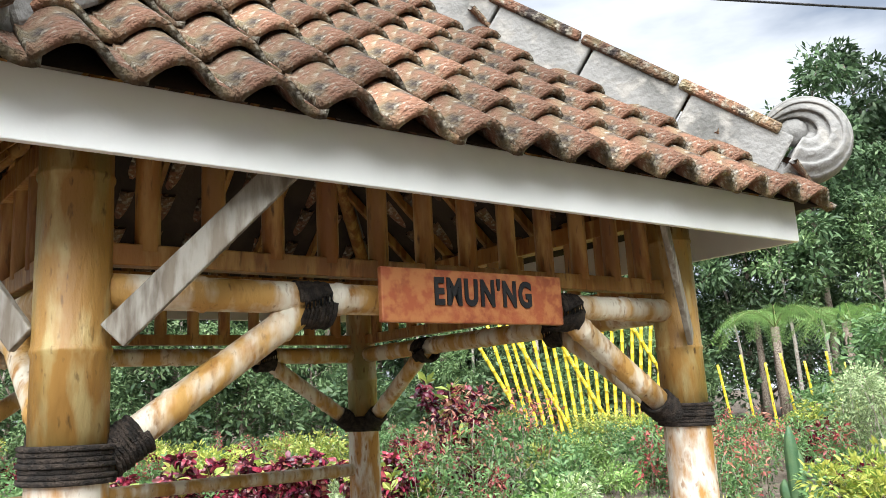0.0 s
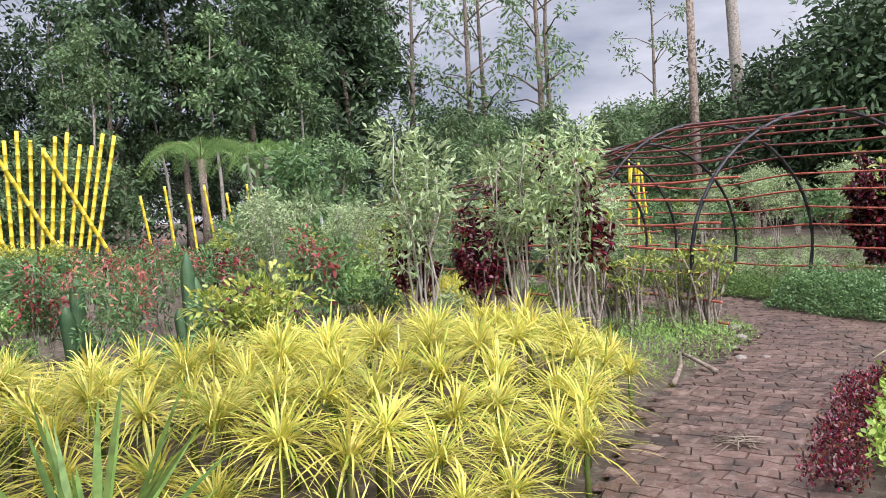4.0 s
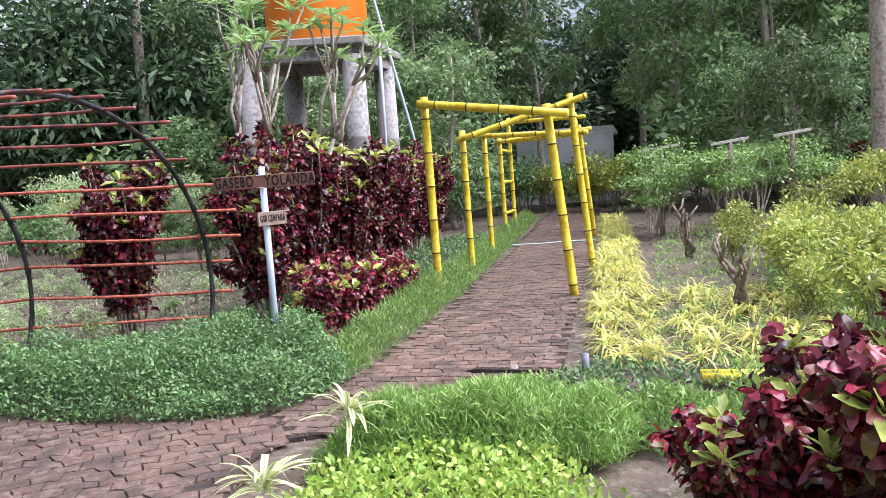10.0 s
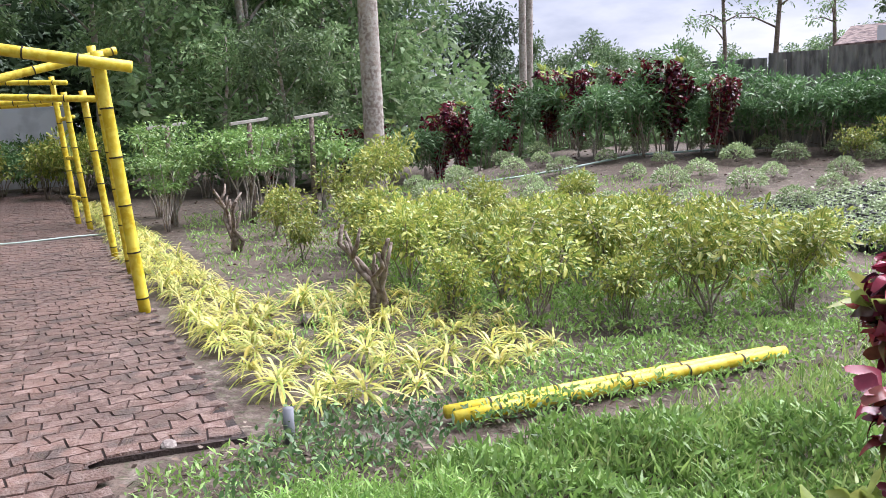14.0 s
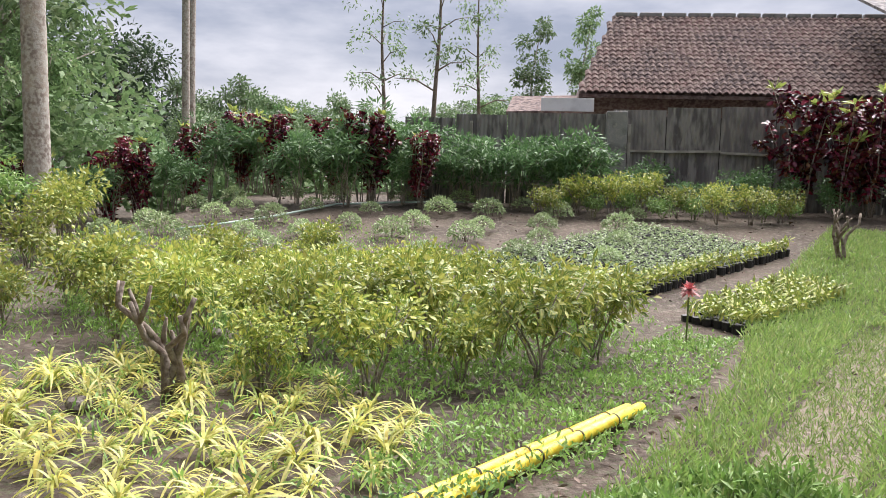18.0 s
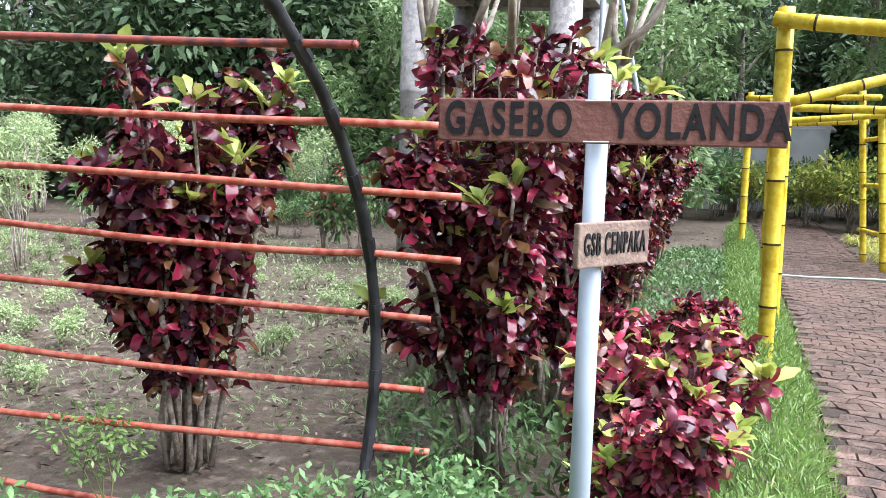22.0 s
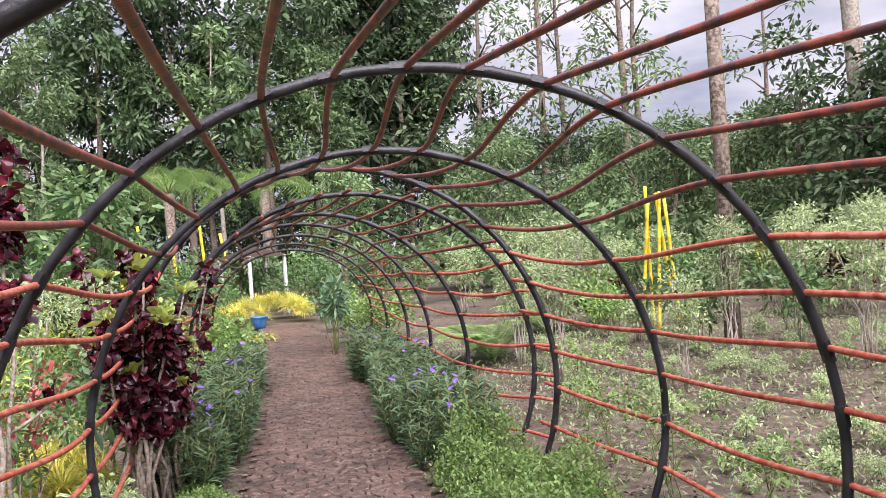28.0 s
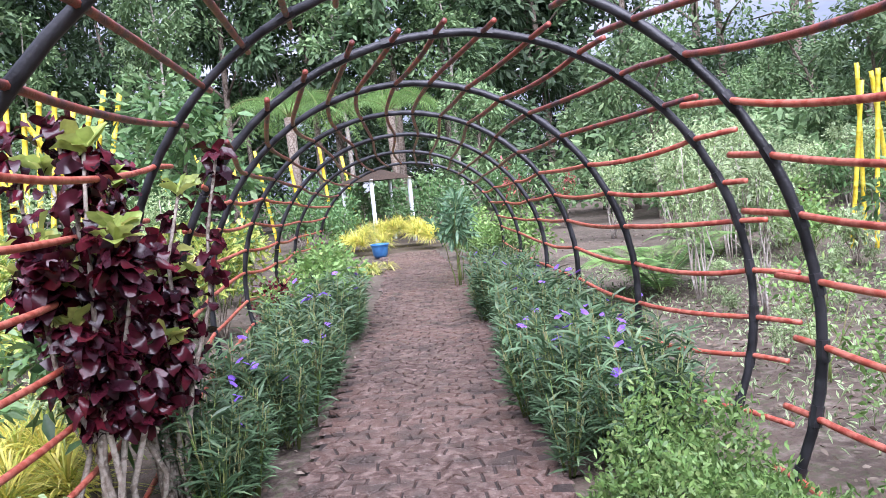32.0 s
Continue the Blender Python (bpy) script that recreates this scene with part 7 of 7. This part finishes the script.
# ---- loose things ----
for k, (dx, dy) in enumerate(((0, 0), (0.05, 0.085))):
    p = thing("yellow_bamboo_pole", "yellow-painted bamboo pole lying on the ground", "pole", group="poles on the ground")
    yellow_pole("pole", (2.98 + dx, 6.4 + dy, 0.05), (4.9 + dx - 0.1 * k, 5.15 + dy, 0.06), 0.036, p, 0.42)
h = thing("garden_hose", "thin pale hose laid across the path", "hose")
v, f = tube([(5.0, 16.3, 0.03), (5.5, 15.95, 0.035), (6.2, 15.55, 0.03), (6.9, 15.3, 0.04), (7.6, 14.9, 0.03)], 0.014, 8)
child("hose", mesh_from("hose", v, f, M_HOSE, smooth=True), h)
h = thing("garden_hose", "pale hose lying across the field", "hose")
v, f = tube([(x, y, gh(x, y) + 0.03) for x, y in ((12.2, 11.5), (12.9, 10.9), (13.6, 10.4), (14.4, 10.0), (15.2, 9.6), (15.7, 8.4), (16.0, 7.0))], 0.02, 8)
child("hose", mesh_from("hose", v, f, M_HOSE, smooth=True), h)
st = thing("pipe_stub", "short grey pipe standing in the soil", "pipe", 2.47, 7.05)
v, f = tube([(0, 0, -0.05), (0, 0, 0.16)], 0.028, 12)
child("stub", mesh_from("stub", v, f, M_GREYPIPE, smooth=True), st)


def stone(x, y, r, seed, label="grey loose stone at the path edge"):
    bm = bmesh.new()
    bmesh.ops.create_icosphere(bm, subdivisions=2, radius=r)
    for v_ in bm.verts:
        v_.co *= 1 + 0.35 * noise.noise(v_.co * (2.5 / r) * 0.4 + Vector((seed, 0, 0)))
        v_.co.z *= 0.6
    bmesh.ops.translate(bm, vec=(0, 0, r * 0.4), verts=bm.verts)
    me = bpy.data.meshes.new("stone")
    bm.to_mesh(me)
    bm.free()
    me.materials.append(M_FIELDSTONE)
    ob = new("stone", me)
    ob.matrix_basis = pose(x, y, 0, 0, 0, seed * 40)
    tagged(ob, label, "stone", "loose stones")


for k, (x, y, r) in enumerate(((-1.33, 5.42, 0.05), (-1.15, 5.52, 0.035), (-1.55, 6.35, 0.06), (-1.75, 6.9, 0.07), (-1.5, 5.9, 0.03), (2.1, 7.5, 0.04), (4.4, 8.6, 0.08), (6.5, 8.6, 0.1))):
    stone(x, y, r, k + 1)
lg_ = thing("fallen_branch", "brown broken branch lying by the path", "branch")
child("wood", tubes_mesh("wood", [(np.array([(-1.55, 4.3, 0.03), (-1.62, 4.7, 0.08), (-1.75, 5.1, 0.12)]), [0.022, 0.018, 0.012])], M_BARK, 7), lg_)
child("twig", tubes_mesh("twig", [(np.array([(-1.35, 4.75, 0.04), (-1.65, 5.0, 0.1), (-1.95, 5.4, 0.08)]), [0.018, 0.016, 0.012])], M_BARK, 6), lg_)
tw_ = thing("dry_twigs", "little heap of dry twigs on the path", "twigs")
for k in range(16):
    a = rnd.uniform(0, 6.28)
    c = np.array([-0.78 + rnd.uniform(-0.06, 0.06), 3.0 + rnd.uniform(-0.06, 0.06), 0.03 + 0.02 * rnd.random()])
    d = np.array([math.cos(a), math.sin(a), 0.1]) * 0.12
    child("twig", tubes_mesh("twig", [(np.array([c - d, c + [0, 0, 0.01], c + d]), 0.004)], M_LITTER, 4), tw_)


def bare_shrub(x, y, h, seed):
    st_, tips = stems(seed, 4, h, 0.35, 0.035, 1.0, 0.08, 0.15)
    p = thing("bare_shrub", "hard-pruned shrub with thick bare branches", "shrub", x, y, gh(x, y), 0, "hard-pruned shrubs")
    for q in st_:
        child("stem", tubes_mesh("stem", [q], M_BARK, 7), p)


bare_shrub(6.95, 12.0, 0.9, 91)
bare_shrub(4.75, 8.15, 0.75, 92)
bare_shrub(11.5, 1.6, 0.9, 93)
for x, y in ((8.85, 15.5), (9.35, 14.1), (10.2, 13.5)):
    p = thing("trellis_post", "thin weathered wooden post", "post", x, y, gh(x, y), 0, "trellis posts")
    v, f = tube([(0, 0, -0.1), (0.02, 0, 1.0), (0.05, 0.02, 1.65)], [0.05, 0.045, 0.04], 8)
    child("post", mesh_from("post", v, f, M_BARK, smooth=True), p)
    part("crosspiece", beam_bm((-0.35, 0.05, 1.6), (0.4, -0.05, 1.68), 0.04, 0.05), M_RAIL, p)


def cactus(x, y, h, seed):
    rng = np.random.default_rng(seed)
    p = thing("column_cactus", "ribbed dark green column cactus", "cactus", x, y)
    for k in range(3):
        hh = h * (1 - 0.25 * k)
        n, sides = 10, 14
        v, f = [], []
        ox, oy = rng.uniform(-0.15, 0.15, 2) * (k > 0)
        for i in range(n + 1):
            s = i / n
            for j in range(sides):
                a = 2 * math.pi * j / sides
                r = 0.065 * (1.15 if j % 2 else 0.8) * min(1, (1 - s) * 6 + 0.15) * (0.8 + 0.2 * min(1, s * 4))
                v.append((ox + ox * s + r * math.cos(a), oy + oy * s + r * math.sin(a), hh * s))
        for i in range(n):
            for j in range(sides):
                q = (j + 1) % sides
                f.append((i * sides + j, i * sides + q, (i + 1) * sides + q, (i + 1) * sides + j))
        f.append(tuple(range(n * sides, (n + 1) * sides)))
        child("stem", mesh_from("stem", np.array(v), f, M_CACTUS, smooth=True), p)


cactus(-6.5, 3.9, 1.15, 1)
cactus(-6.9, 2.9, 1.0, 2)

# yellow bamboo screen far in the left garden
scr = thing("bamboo_screen", "fan of leaning yellow-painted bamboo poles", "screen")
A0, A1 = np.array([-24.4, 7.6]), np.array([-22.6, 14.2])
for k in range(21):
    t = k / 20
    b = A0 + (A1 - A0) * (0.15 + 0.72 * t)
    e = A0 + (A1 - A0) * (-0.02 + 1.04 * t)
    pole_part("pole", (*b, -0.1), (*e, 4.2 + 0.25 * math.sin(k * 1.7)), 0.062, M_YBAM, scr, "", 0.4, 8)
for k in range(5):
    b = A0 + (A1 - A0) * (0.2 + 0.2 * k)
    e = A0 + (A1 - A0) * (-0.1 + 0.2 * k)
    pole_part("cross_pole", (b[0] + 0.12, b[1], -0.1), (e[0] + 0.12, e[1], 3.8), 0.065, M_YBAM, scr, "", 0.4, 8)
tp = thing("bamboo_tripod", "small yellow bamboo tripod in the far bed", "tripod")
for k in range(5):
    a = k * 1.26
    pole_part("pole", (-7.3 + 0.34 * math.cos(a), 19.4 + 0.34 * math.sin(a), -0.1), (-7.3 + 0.16 * math.cos(a + 0.7), 19.4 + 0.16 * math.sin(a + 0.7), 2.15 + 0.12 * (k % 3)), 0.03, M_YBAM, tp, "", 0.35, 8)

# blue pot, yellow bush and white columns at the end of the tunnel path
pot = thing("blue_pot", "blue glazed pot at the end of the path", "pot", -16.1, 17.2)
prof = [(0.0, 0), (0.2, 0), (0.27, 0.12), (0.31, 0.34), (0.33, 0.42), (0.36, 0.44), (0.36, 0.48), (0.3, 0.48), (0.28, 0.36), (0, 0.34)]
v, f = [], []
for r, z in prof:
    r, z = r * 0.55, z * 0.6
    for k in range(24):
        v.append((r * math.cos(k * math.pi / 12), r * math.sin(k * math.pi / 12), z))
for i in range(len(prof) - 1):
    for k in range(24):
        q = (k + 1) % 24
        f.append((i * 24 + k, i * 24 + q, (i + 1) * 24 + q, (i + 1) * 24 + k))
child("bowl", mesh_from("bowl", np.array(v), f, M_POT, smooth=True), pot)
yb_ = np.random.default_rng(15)
for k in range(42):
    a, r = yb_.uniform(0, 6.28), 1.25 * math.sqrt(yb_.uniform(0, 1))
    place_single(G["mound"], -17.65 + r * math.cos(a), 18.6 + r * math.sin(a), 1.1, "yellow_screwpine", "yellow strap-leaved clump at the path end", "plant", "yellow clumps at the path end", z=0.25 + 0.4 * (1 - r / 1.25), tilt=15)
for k in range(6):
    place_single(G["yrow"], -13.9 + yb_.uniform(-0.3, 0.3), 15.5 + yb_.uniform(-0.3, 0.3), 1.2, "yellow_spider_plant", "yellow rosette beside the tunnel path", "plant", "yellow rosettes by the tunnel path")
for k in range(22):
    place_single(G["yrow"], -5.9 - 1.2 * yb_.uniform(0, 1) ** 2 - yb_.uniform(0, 0.6), 8.2 + yb_.uniform(-0.9, 0.6), yb_.uniform(1.0, 1.5), "yellow_spider_plant", "yellow rosette outside the hoops", "plant", "yellow rosettes outside the tunnel")
for k in range(44):
    place_single(G["mound"], -6.0 - 1.5 * yb_.uniform(0, 1), 8.7 + yb_.uniform(-0.7, 0.6), yb_.uniform(0.8, 1.1), "yellow_screwpine", "yellow strap-leaved clump outside the hoops", "plant", "yellow clumps outside the tunnel", z=0.2, tilt=12)
for x, y in scatter_in([(-5.5, 8.1), (-6.0, 9.0), (-7.2, 9.7), (-8.6, 10.1), (-8.6, 8.8), (-6.6, 7.6)], 70, np.random.default_rng(89)):
    place_single(G["yrow"], x, y, rnd.uniform(1.1, 1.6), "yellow_spider_plant", "yellow-green rosette outside the hoops", "plant", "yellow rosettes outside the tunnel", z=0.05)
wh = thing("white_pavilion", "small open pavilion with slim white columns and a dark roof", "pavilion")
for x, y in ((-19.5, 20.4), (-19.5, 19.25), (-21.2, 20.9), (-21.2, 19.4)):
    part("column", box_bm(0.08, 0.08, 1.7, (x, y, 0.8), 0.01), M_WHITE, wh, "slim white plastered column")
bm = bmesh.new()
q = [bm.verts.new(p) for p in ((-19.4, 20.5, 1.62), (-19.4, 19.15, 1.62), (-21.35, 19.3, 1.62), (-21.35, 21.0, 1.62), (-20.35, 19.95, 1.95))]
for a, b in ((0, 1), (1, 2), (2, 3), (3, 0)):
    bm.faces.new((q[a], q[b], q[4]))
bm.faces.new((q[3], q[2], q[1], q[0]))
part("roof", bm, M_THATCH, wh, "dark thatched hip roof")
for x, y, q in ((-18.7, 18.0, 1.3), (-19.0, 20.0, 1.2), (-18.6, 21.0, 1.5), (-20.6, 18.6, 1.5), (-20.9, 20.2, 1.6), (-22.0, 19.6, 2.2), (-22.2, 21.2, 2.2), (-20.4, 21.8, 2.0), (-18.2, 22.0, 2.0), (-21.6, 18.2, 1.9), (-19.6, 17.4, 1.4)):
    place(G["green"], x, y, q, "green_bush", "dark green bush round the small pavilion", "bush", "bushes round the pavilion")
# pale wall at the end of the side path
w_ = thing("pale_shed", "pale low shed beyond the side path", "shed")
part("wall", box_bm(3.4, 0.2, 2.4, (13.3, 27.9, 1.2), 0.01, pose(0, 0, 0, 0, 0, -25).to_3x3()), M_WHITE, w_)
part("roof", box_bm(3.8, 1.6, 0.08, (13.6, 28.6, 2.5), 0.01, pose(0, 0, 0, 12, 0, -25).to_3x3()), M_CONC, w_)

for x, y, s in ((15.2, 25.2, 2.6), (15.8, 23.8, 2.6), (14.6, 23.4, 2.3), (14.0, 24.2, 2.2), (9.9, 24.6, 2.3), (10.6, 24.4, 1.6), (11.4, 25.0, 1.9), (12.2, 25.4, 1.7), (13.0, 25.6, 2.0), (12.6, 24.3, 1.5), (13.8, 25.0, 2.1), (11.9, 26.3, 2.0), (13.2, 26.6, 2.2), (14.6, 25.8, 2.2), (10.9, 25.9, 1.8)):
    place(G["green"] if s > 1.65 else G["field"], x, y, s * 0.85, "path_end_bush", "dense green bush closing the path's end", "bush", "bushes at the side path's end", rng=lg)
for x, y, s in ((11.6, 21.9, 1.7), (11.2, 22.8, 1.5)):
    place(G["field"], x, y, s, "gold_shrub", "tall golden-green shrub beside the path's end", "shrub", "bushes at the side path's end", rng=lg)
stk = thing("bamboo_stakes", "row of leaning yellow bamboo stakes beyond the tunnel", "stakes")
for k in range(7):
    x, y = -22.4 + 0.1 * k, 15.4 + 0.8 * k
    pole_part("stake", (x, y, -0.1), (x - 0.1, y - 0.35 + 0.1 * (k % 3), 2.4 + 0.3 * (k % 2)), 0.045, M_YBAM, stk, "", 0.4, 8)

# nursery of seedlings in black bags
bm = bmesh.new()
bmesh.ops.create_cone(bm, cap_ends=True, segments=10, radius1=0.055, radius2=0.062, depth=0.16)
bmesh.ops.translate(bm, vec=(0, 0, 0.08), verts=bm.verts)
bag = bpy.data.meshes.new("bag")
bm.to_mesh(bag)
bm.free()
bag.materials.append(M_BAG)
seed_me = [bush_set(700 + k, 0.2, 0.08, 26, 0.075, 0.03, L_FIELD, 2, 0.3, M_GREENSTEM, 0.003, 0.8, 4)[1][1] for k in range(3)]
nb = 0
far_bag, far_seed = [], []
for cx, cy, na, nbb, ux, uy in ((8.39, 4.21, 7, 17, -0.67, -0.74), (9.0, 4.95, 38, 20, 0.74, -0.67)):
    U1, U2 = np.array([ux, uy]), np.array([-uy, ux])
    for j in range(nbb):
        for i in range(na):
            c = np.array([cx, cy]) + U1 * (i * 0.115) + U2 * (j * 0.13) + np.array([rnd.uniform(-0.02, 0.02), rnd.uniform(-0.02, 0.02)])
            if rnd.random() < 0.04:
                continue
            if nb < 170:
                ob = thing("seedling_bag", "black nursery bag with a small seedling", "seedling", c[0], c[1], gh(*c), rnd.uniform(0, 360), "nursery seedlings")
                ob.matrix_basis = pose(c[0], c[1], gh(*c) - 0.08)
                child("bag", bag, ob)
                child("seedling", seed_me[nb % 3], ob, kind="stuff").matrix_basis = pose(0, 0, 0.13)
                nb += 1
            else:
                far_bag.append((np.array([(c[0], c[1], gh(*c) - 0.05), (c[0], c[1], 0.07 + gh(*c))]), [0.052, 0.058]))
                far_seed.append((c[0], c[1], 0.06 + gh(*c)))
tagged(new("far_nursery_bags", tubes_mesh("far_nursery_bags", far_bag, M_BAG, 7)), "rows of black nursery bags on soil", "nursery bags", kind="stuff")
o = np.repeat(np.array(far_seed), 11, 0)
srg = np.random.default_rng(66)
o = o + srg.normal(0, 0.025, o.shape) + [0, 0, 0.03]
d = sph(srg, len(o), 0.0, 1.0)
tagged(new("far_seedlings", leaf_mesh("far_seedlings", [leaf_arrays(o, d, tilt_normals(srg, d, 0.5), 0.07 * srg.uniform(0.6, 1.2, len(o)), 0.024, 0.3, 2, "lance", 0.1)], L_VARIEG)), "carpet of pale green nursery seedlings", "seedlings", kind="stuff")
fl = thing("red_flower", "single bright red flower spike", "flower", 7.15, 4.45)
v, f = tube([(0, 0, 0), (0, 0, 0.45)], 0.008, 6)
child("stalk", mesh_from("stalk", v, f, M_GREENSTEM), fl)
child("bloom", rosette_mesh(801, 60, 0.1, 0.03, L_RED, 0, 0.2, -0.6, 1.0, 2), fl).matrix_basis = pose(0, 0, 0.52)
dp = thing("tall_dracaena", "tall dracaena with yellow-striped strap leaves", "plant", 1.28, 1.55)
v, f = tube([(0, 0, -0.05), (0.03, 0, 0.8), (0, 0, 1.62)], [0.03, 0.025, 0.02], 8)
child("stem", mesh_from("stem", v, f, M_STEM, smooth=True), dp)
child("leaves", rosette_mesh(802, 34, 0.5, 0.035, L_YELLOW, 0, 0.6, 0.1, 0.98, 6), dp).matrix_basis = pose(0, 0, 1.6)
cb = thing("overhead_cable", "black cable strung over the garden", "cable")
v, f = tube([(-18.4 + 0.45 * s * 30, -13.2 + s * 30, 12.55 - 0.22 * s * 30 - 0.5 * math.sin(s * math.pi) + 0.35) for s in np.linspace(0, 1, 21)], 0.022, 6)
child("cable", mesh_from("cable", v, f, M_HOOP), cb)
for x, y, z in ((-18.4, -13.2, 13.1), (-4.9, 16.8, 6.5)):
    v, f = tube([(x, y, -0.3), (x, y, z)], [0.11, 0.08], 10)
    child("pole", mesh_from("pole", v, f, M_BARK, smooth=True), cb, "thin wooden pole")


# ---- paving stones, last ----
def paving(poly, parent, ox, oy, ang, near, seed, name="paving_stone", a=0.165, b=0.115, z0=0.008, gap=1.0):
    """Irregular six-sided stones in offset rows; those in the near box are single stones, the rest one joined part."""
    rng = random.Random(seed)
    c, s = math.cos(ang), math.sin(ang)
    jit = {}

    def node(i, j):
        if (i, j) not in jit:
            jit[(i, j)] = (rng.uniform(-0.03, 0.03), rng.uniform(-0.024, 0.024))
        x, y = i * a * 0.5, j * b
        dx, dy = jit[(i, j)]
        zig = 0.008 if i % 2 else -0.008
        return x + dx, y + dy + zig

    def w(p):
        return ox + c * p[0] - s * p[1], oy + s * p[0] + c * p[1]

    V, F, singles = [], [], 0
    xs = [(p[0] - ox) * c + (p[1] - oy) * s for p in poly]
    ys = [-(p[0] - ox) * s + (p[1] - oy) * c for p in poly]
    for j in range(int(min(ys) / b) - 1, int(max(ys) / b) + 2):
        for k in range(int(min(xs) / a) - 1, int(max(xs) / a) + 2):
            i = 2 * k + (j % 2)
            ring = [node(i, j), node(i + 1, j), node(i + 2, j), node(i + 2, j + 1), node(i + 1, j + 1), node(i, j + 1)]
            ctr = (sum(p[0] for p in ring) / 6, sum(p[1] for p in ring) / 6)
            cx, cy = w(ctr)
            if not in_poly(cx, cy, poly) or rng.random() < 0.004:
                continue
            h = z0 + 0.011 + rng.uniform(-0.003, 0.003)
            lo = [w((ctr[0] + (p[0] - ctr[0]) * (1 - 0.045 * gap), ctr[1] + (p[1] - ctr[1]) * (1 - 0.062 * gap))) for p in ring]
            hi = [w((ctr[0] + (p[0] - ctr[0]) * (1 - 0.075 * gap), ctr[1] + (p[1] - ctr[1]) * (1 - 0.105 * gap))) for p in ring]
            tz = rng.uniform(-0.02, 0.02)
            vs = [(x, y, z0 - 0.004) for x, y in lo] + [(x, y, h + (x - cx) * tz) for x, y in hi]
            fs = [tuple(range(6, 12))] + [(q, (q + 1) % 6, 6 + (q + 1) % 6, 6 + q) for q in range(6)]
            if near[0] < cx < near[1] and near[2] < cy < near[3] and singles < 240:
                me = bpy.data.meshes.new(name)
                me.from_pydata([(x - cx, y - cy, z) for x, y, z in vs], [], fs)
                me.materials.append(M_STONE)
                ob = child(name, me, parent)
                ob.matrix_basis = pose(cx, cy, 0)
                singles += 1
            else:
                o = len(V)
                V += vs
                F += [tuple(q + o for q in f_) for f_ in fs]
    child("far_stones", mesh_from("far_stones", np.array(V), F, M_STONE2), parent, "joined brown paving stones", "stuff")


paving(MAIN, path_main, -0.8, 0, radians(4), (-1.6, 0.3, 2.6, 5.4), 1)
paving(TUNNEL, path_tunnel, -1.9, 7.8, radians(53.5), (-6.0, -2.0, 8.2, 12.2), 2, a=0.15, b=0.098, gap=1.6)
paving(SIDE, path_side, 2.0, 7.4, radians(-31), (1.2, 4.2, 7.0, 10.4), 3, z0=0.012)
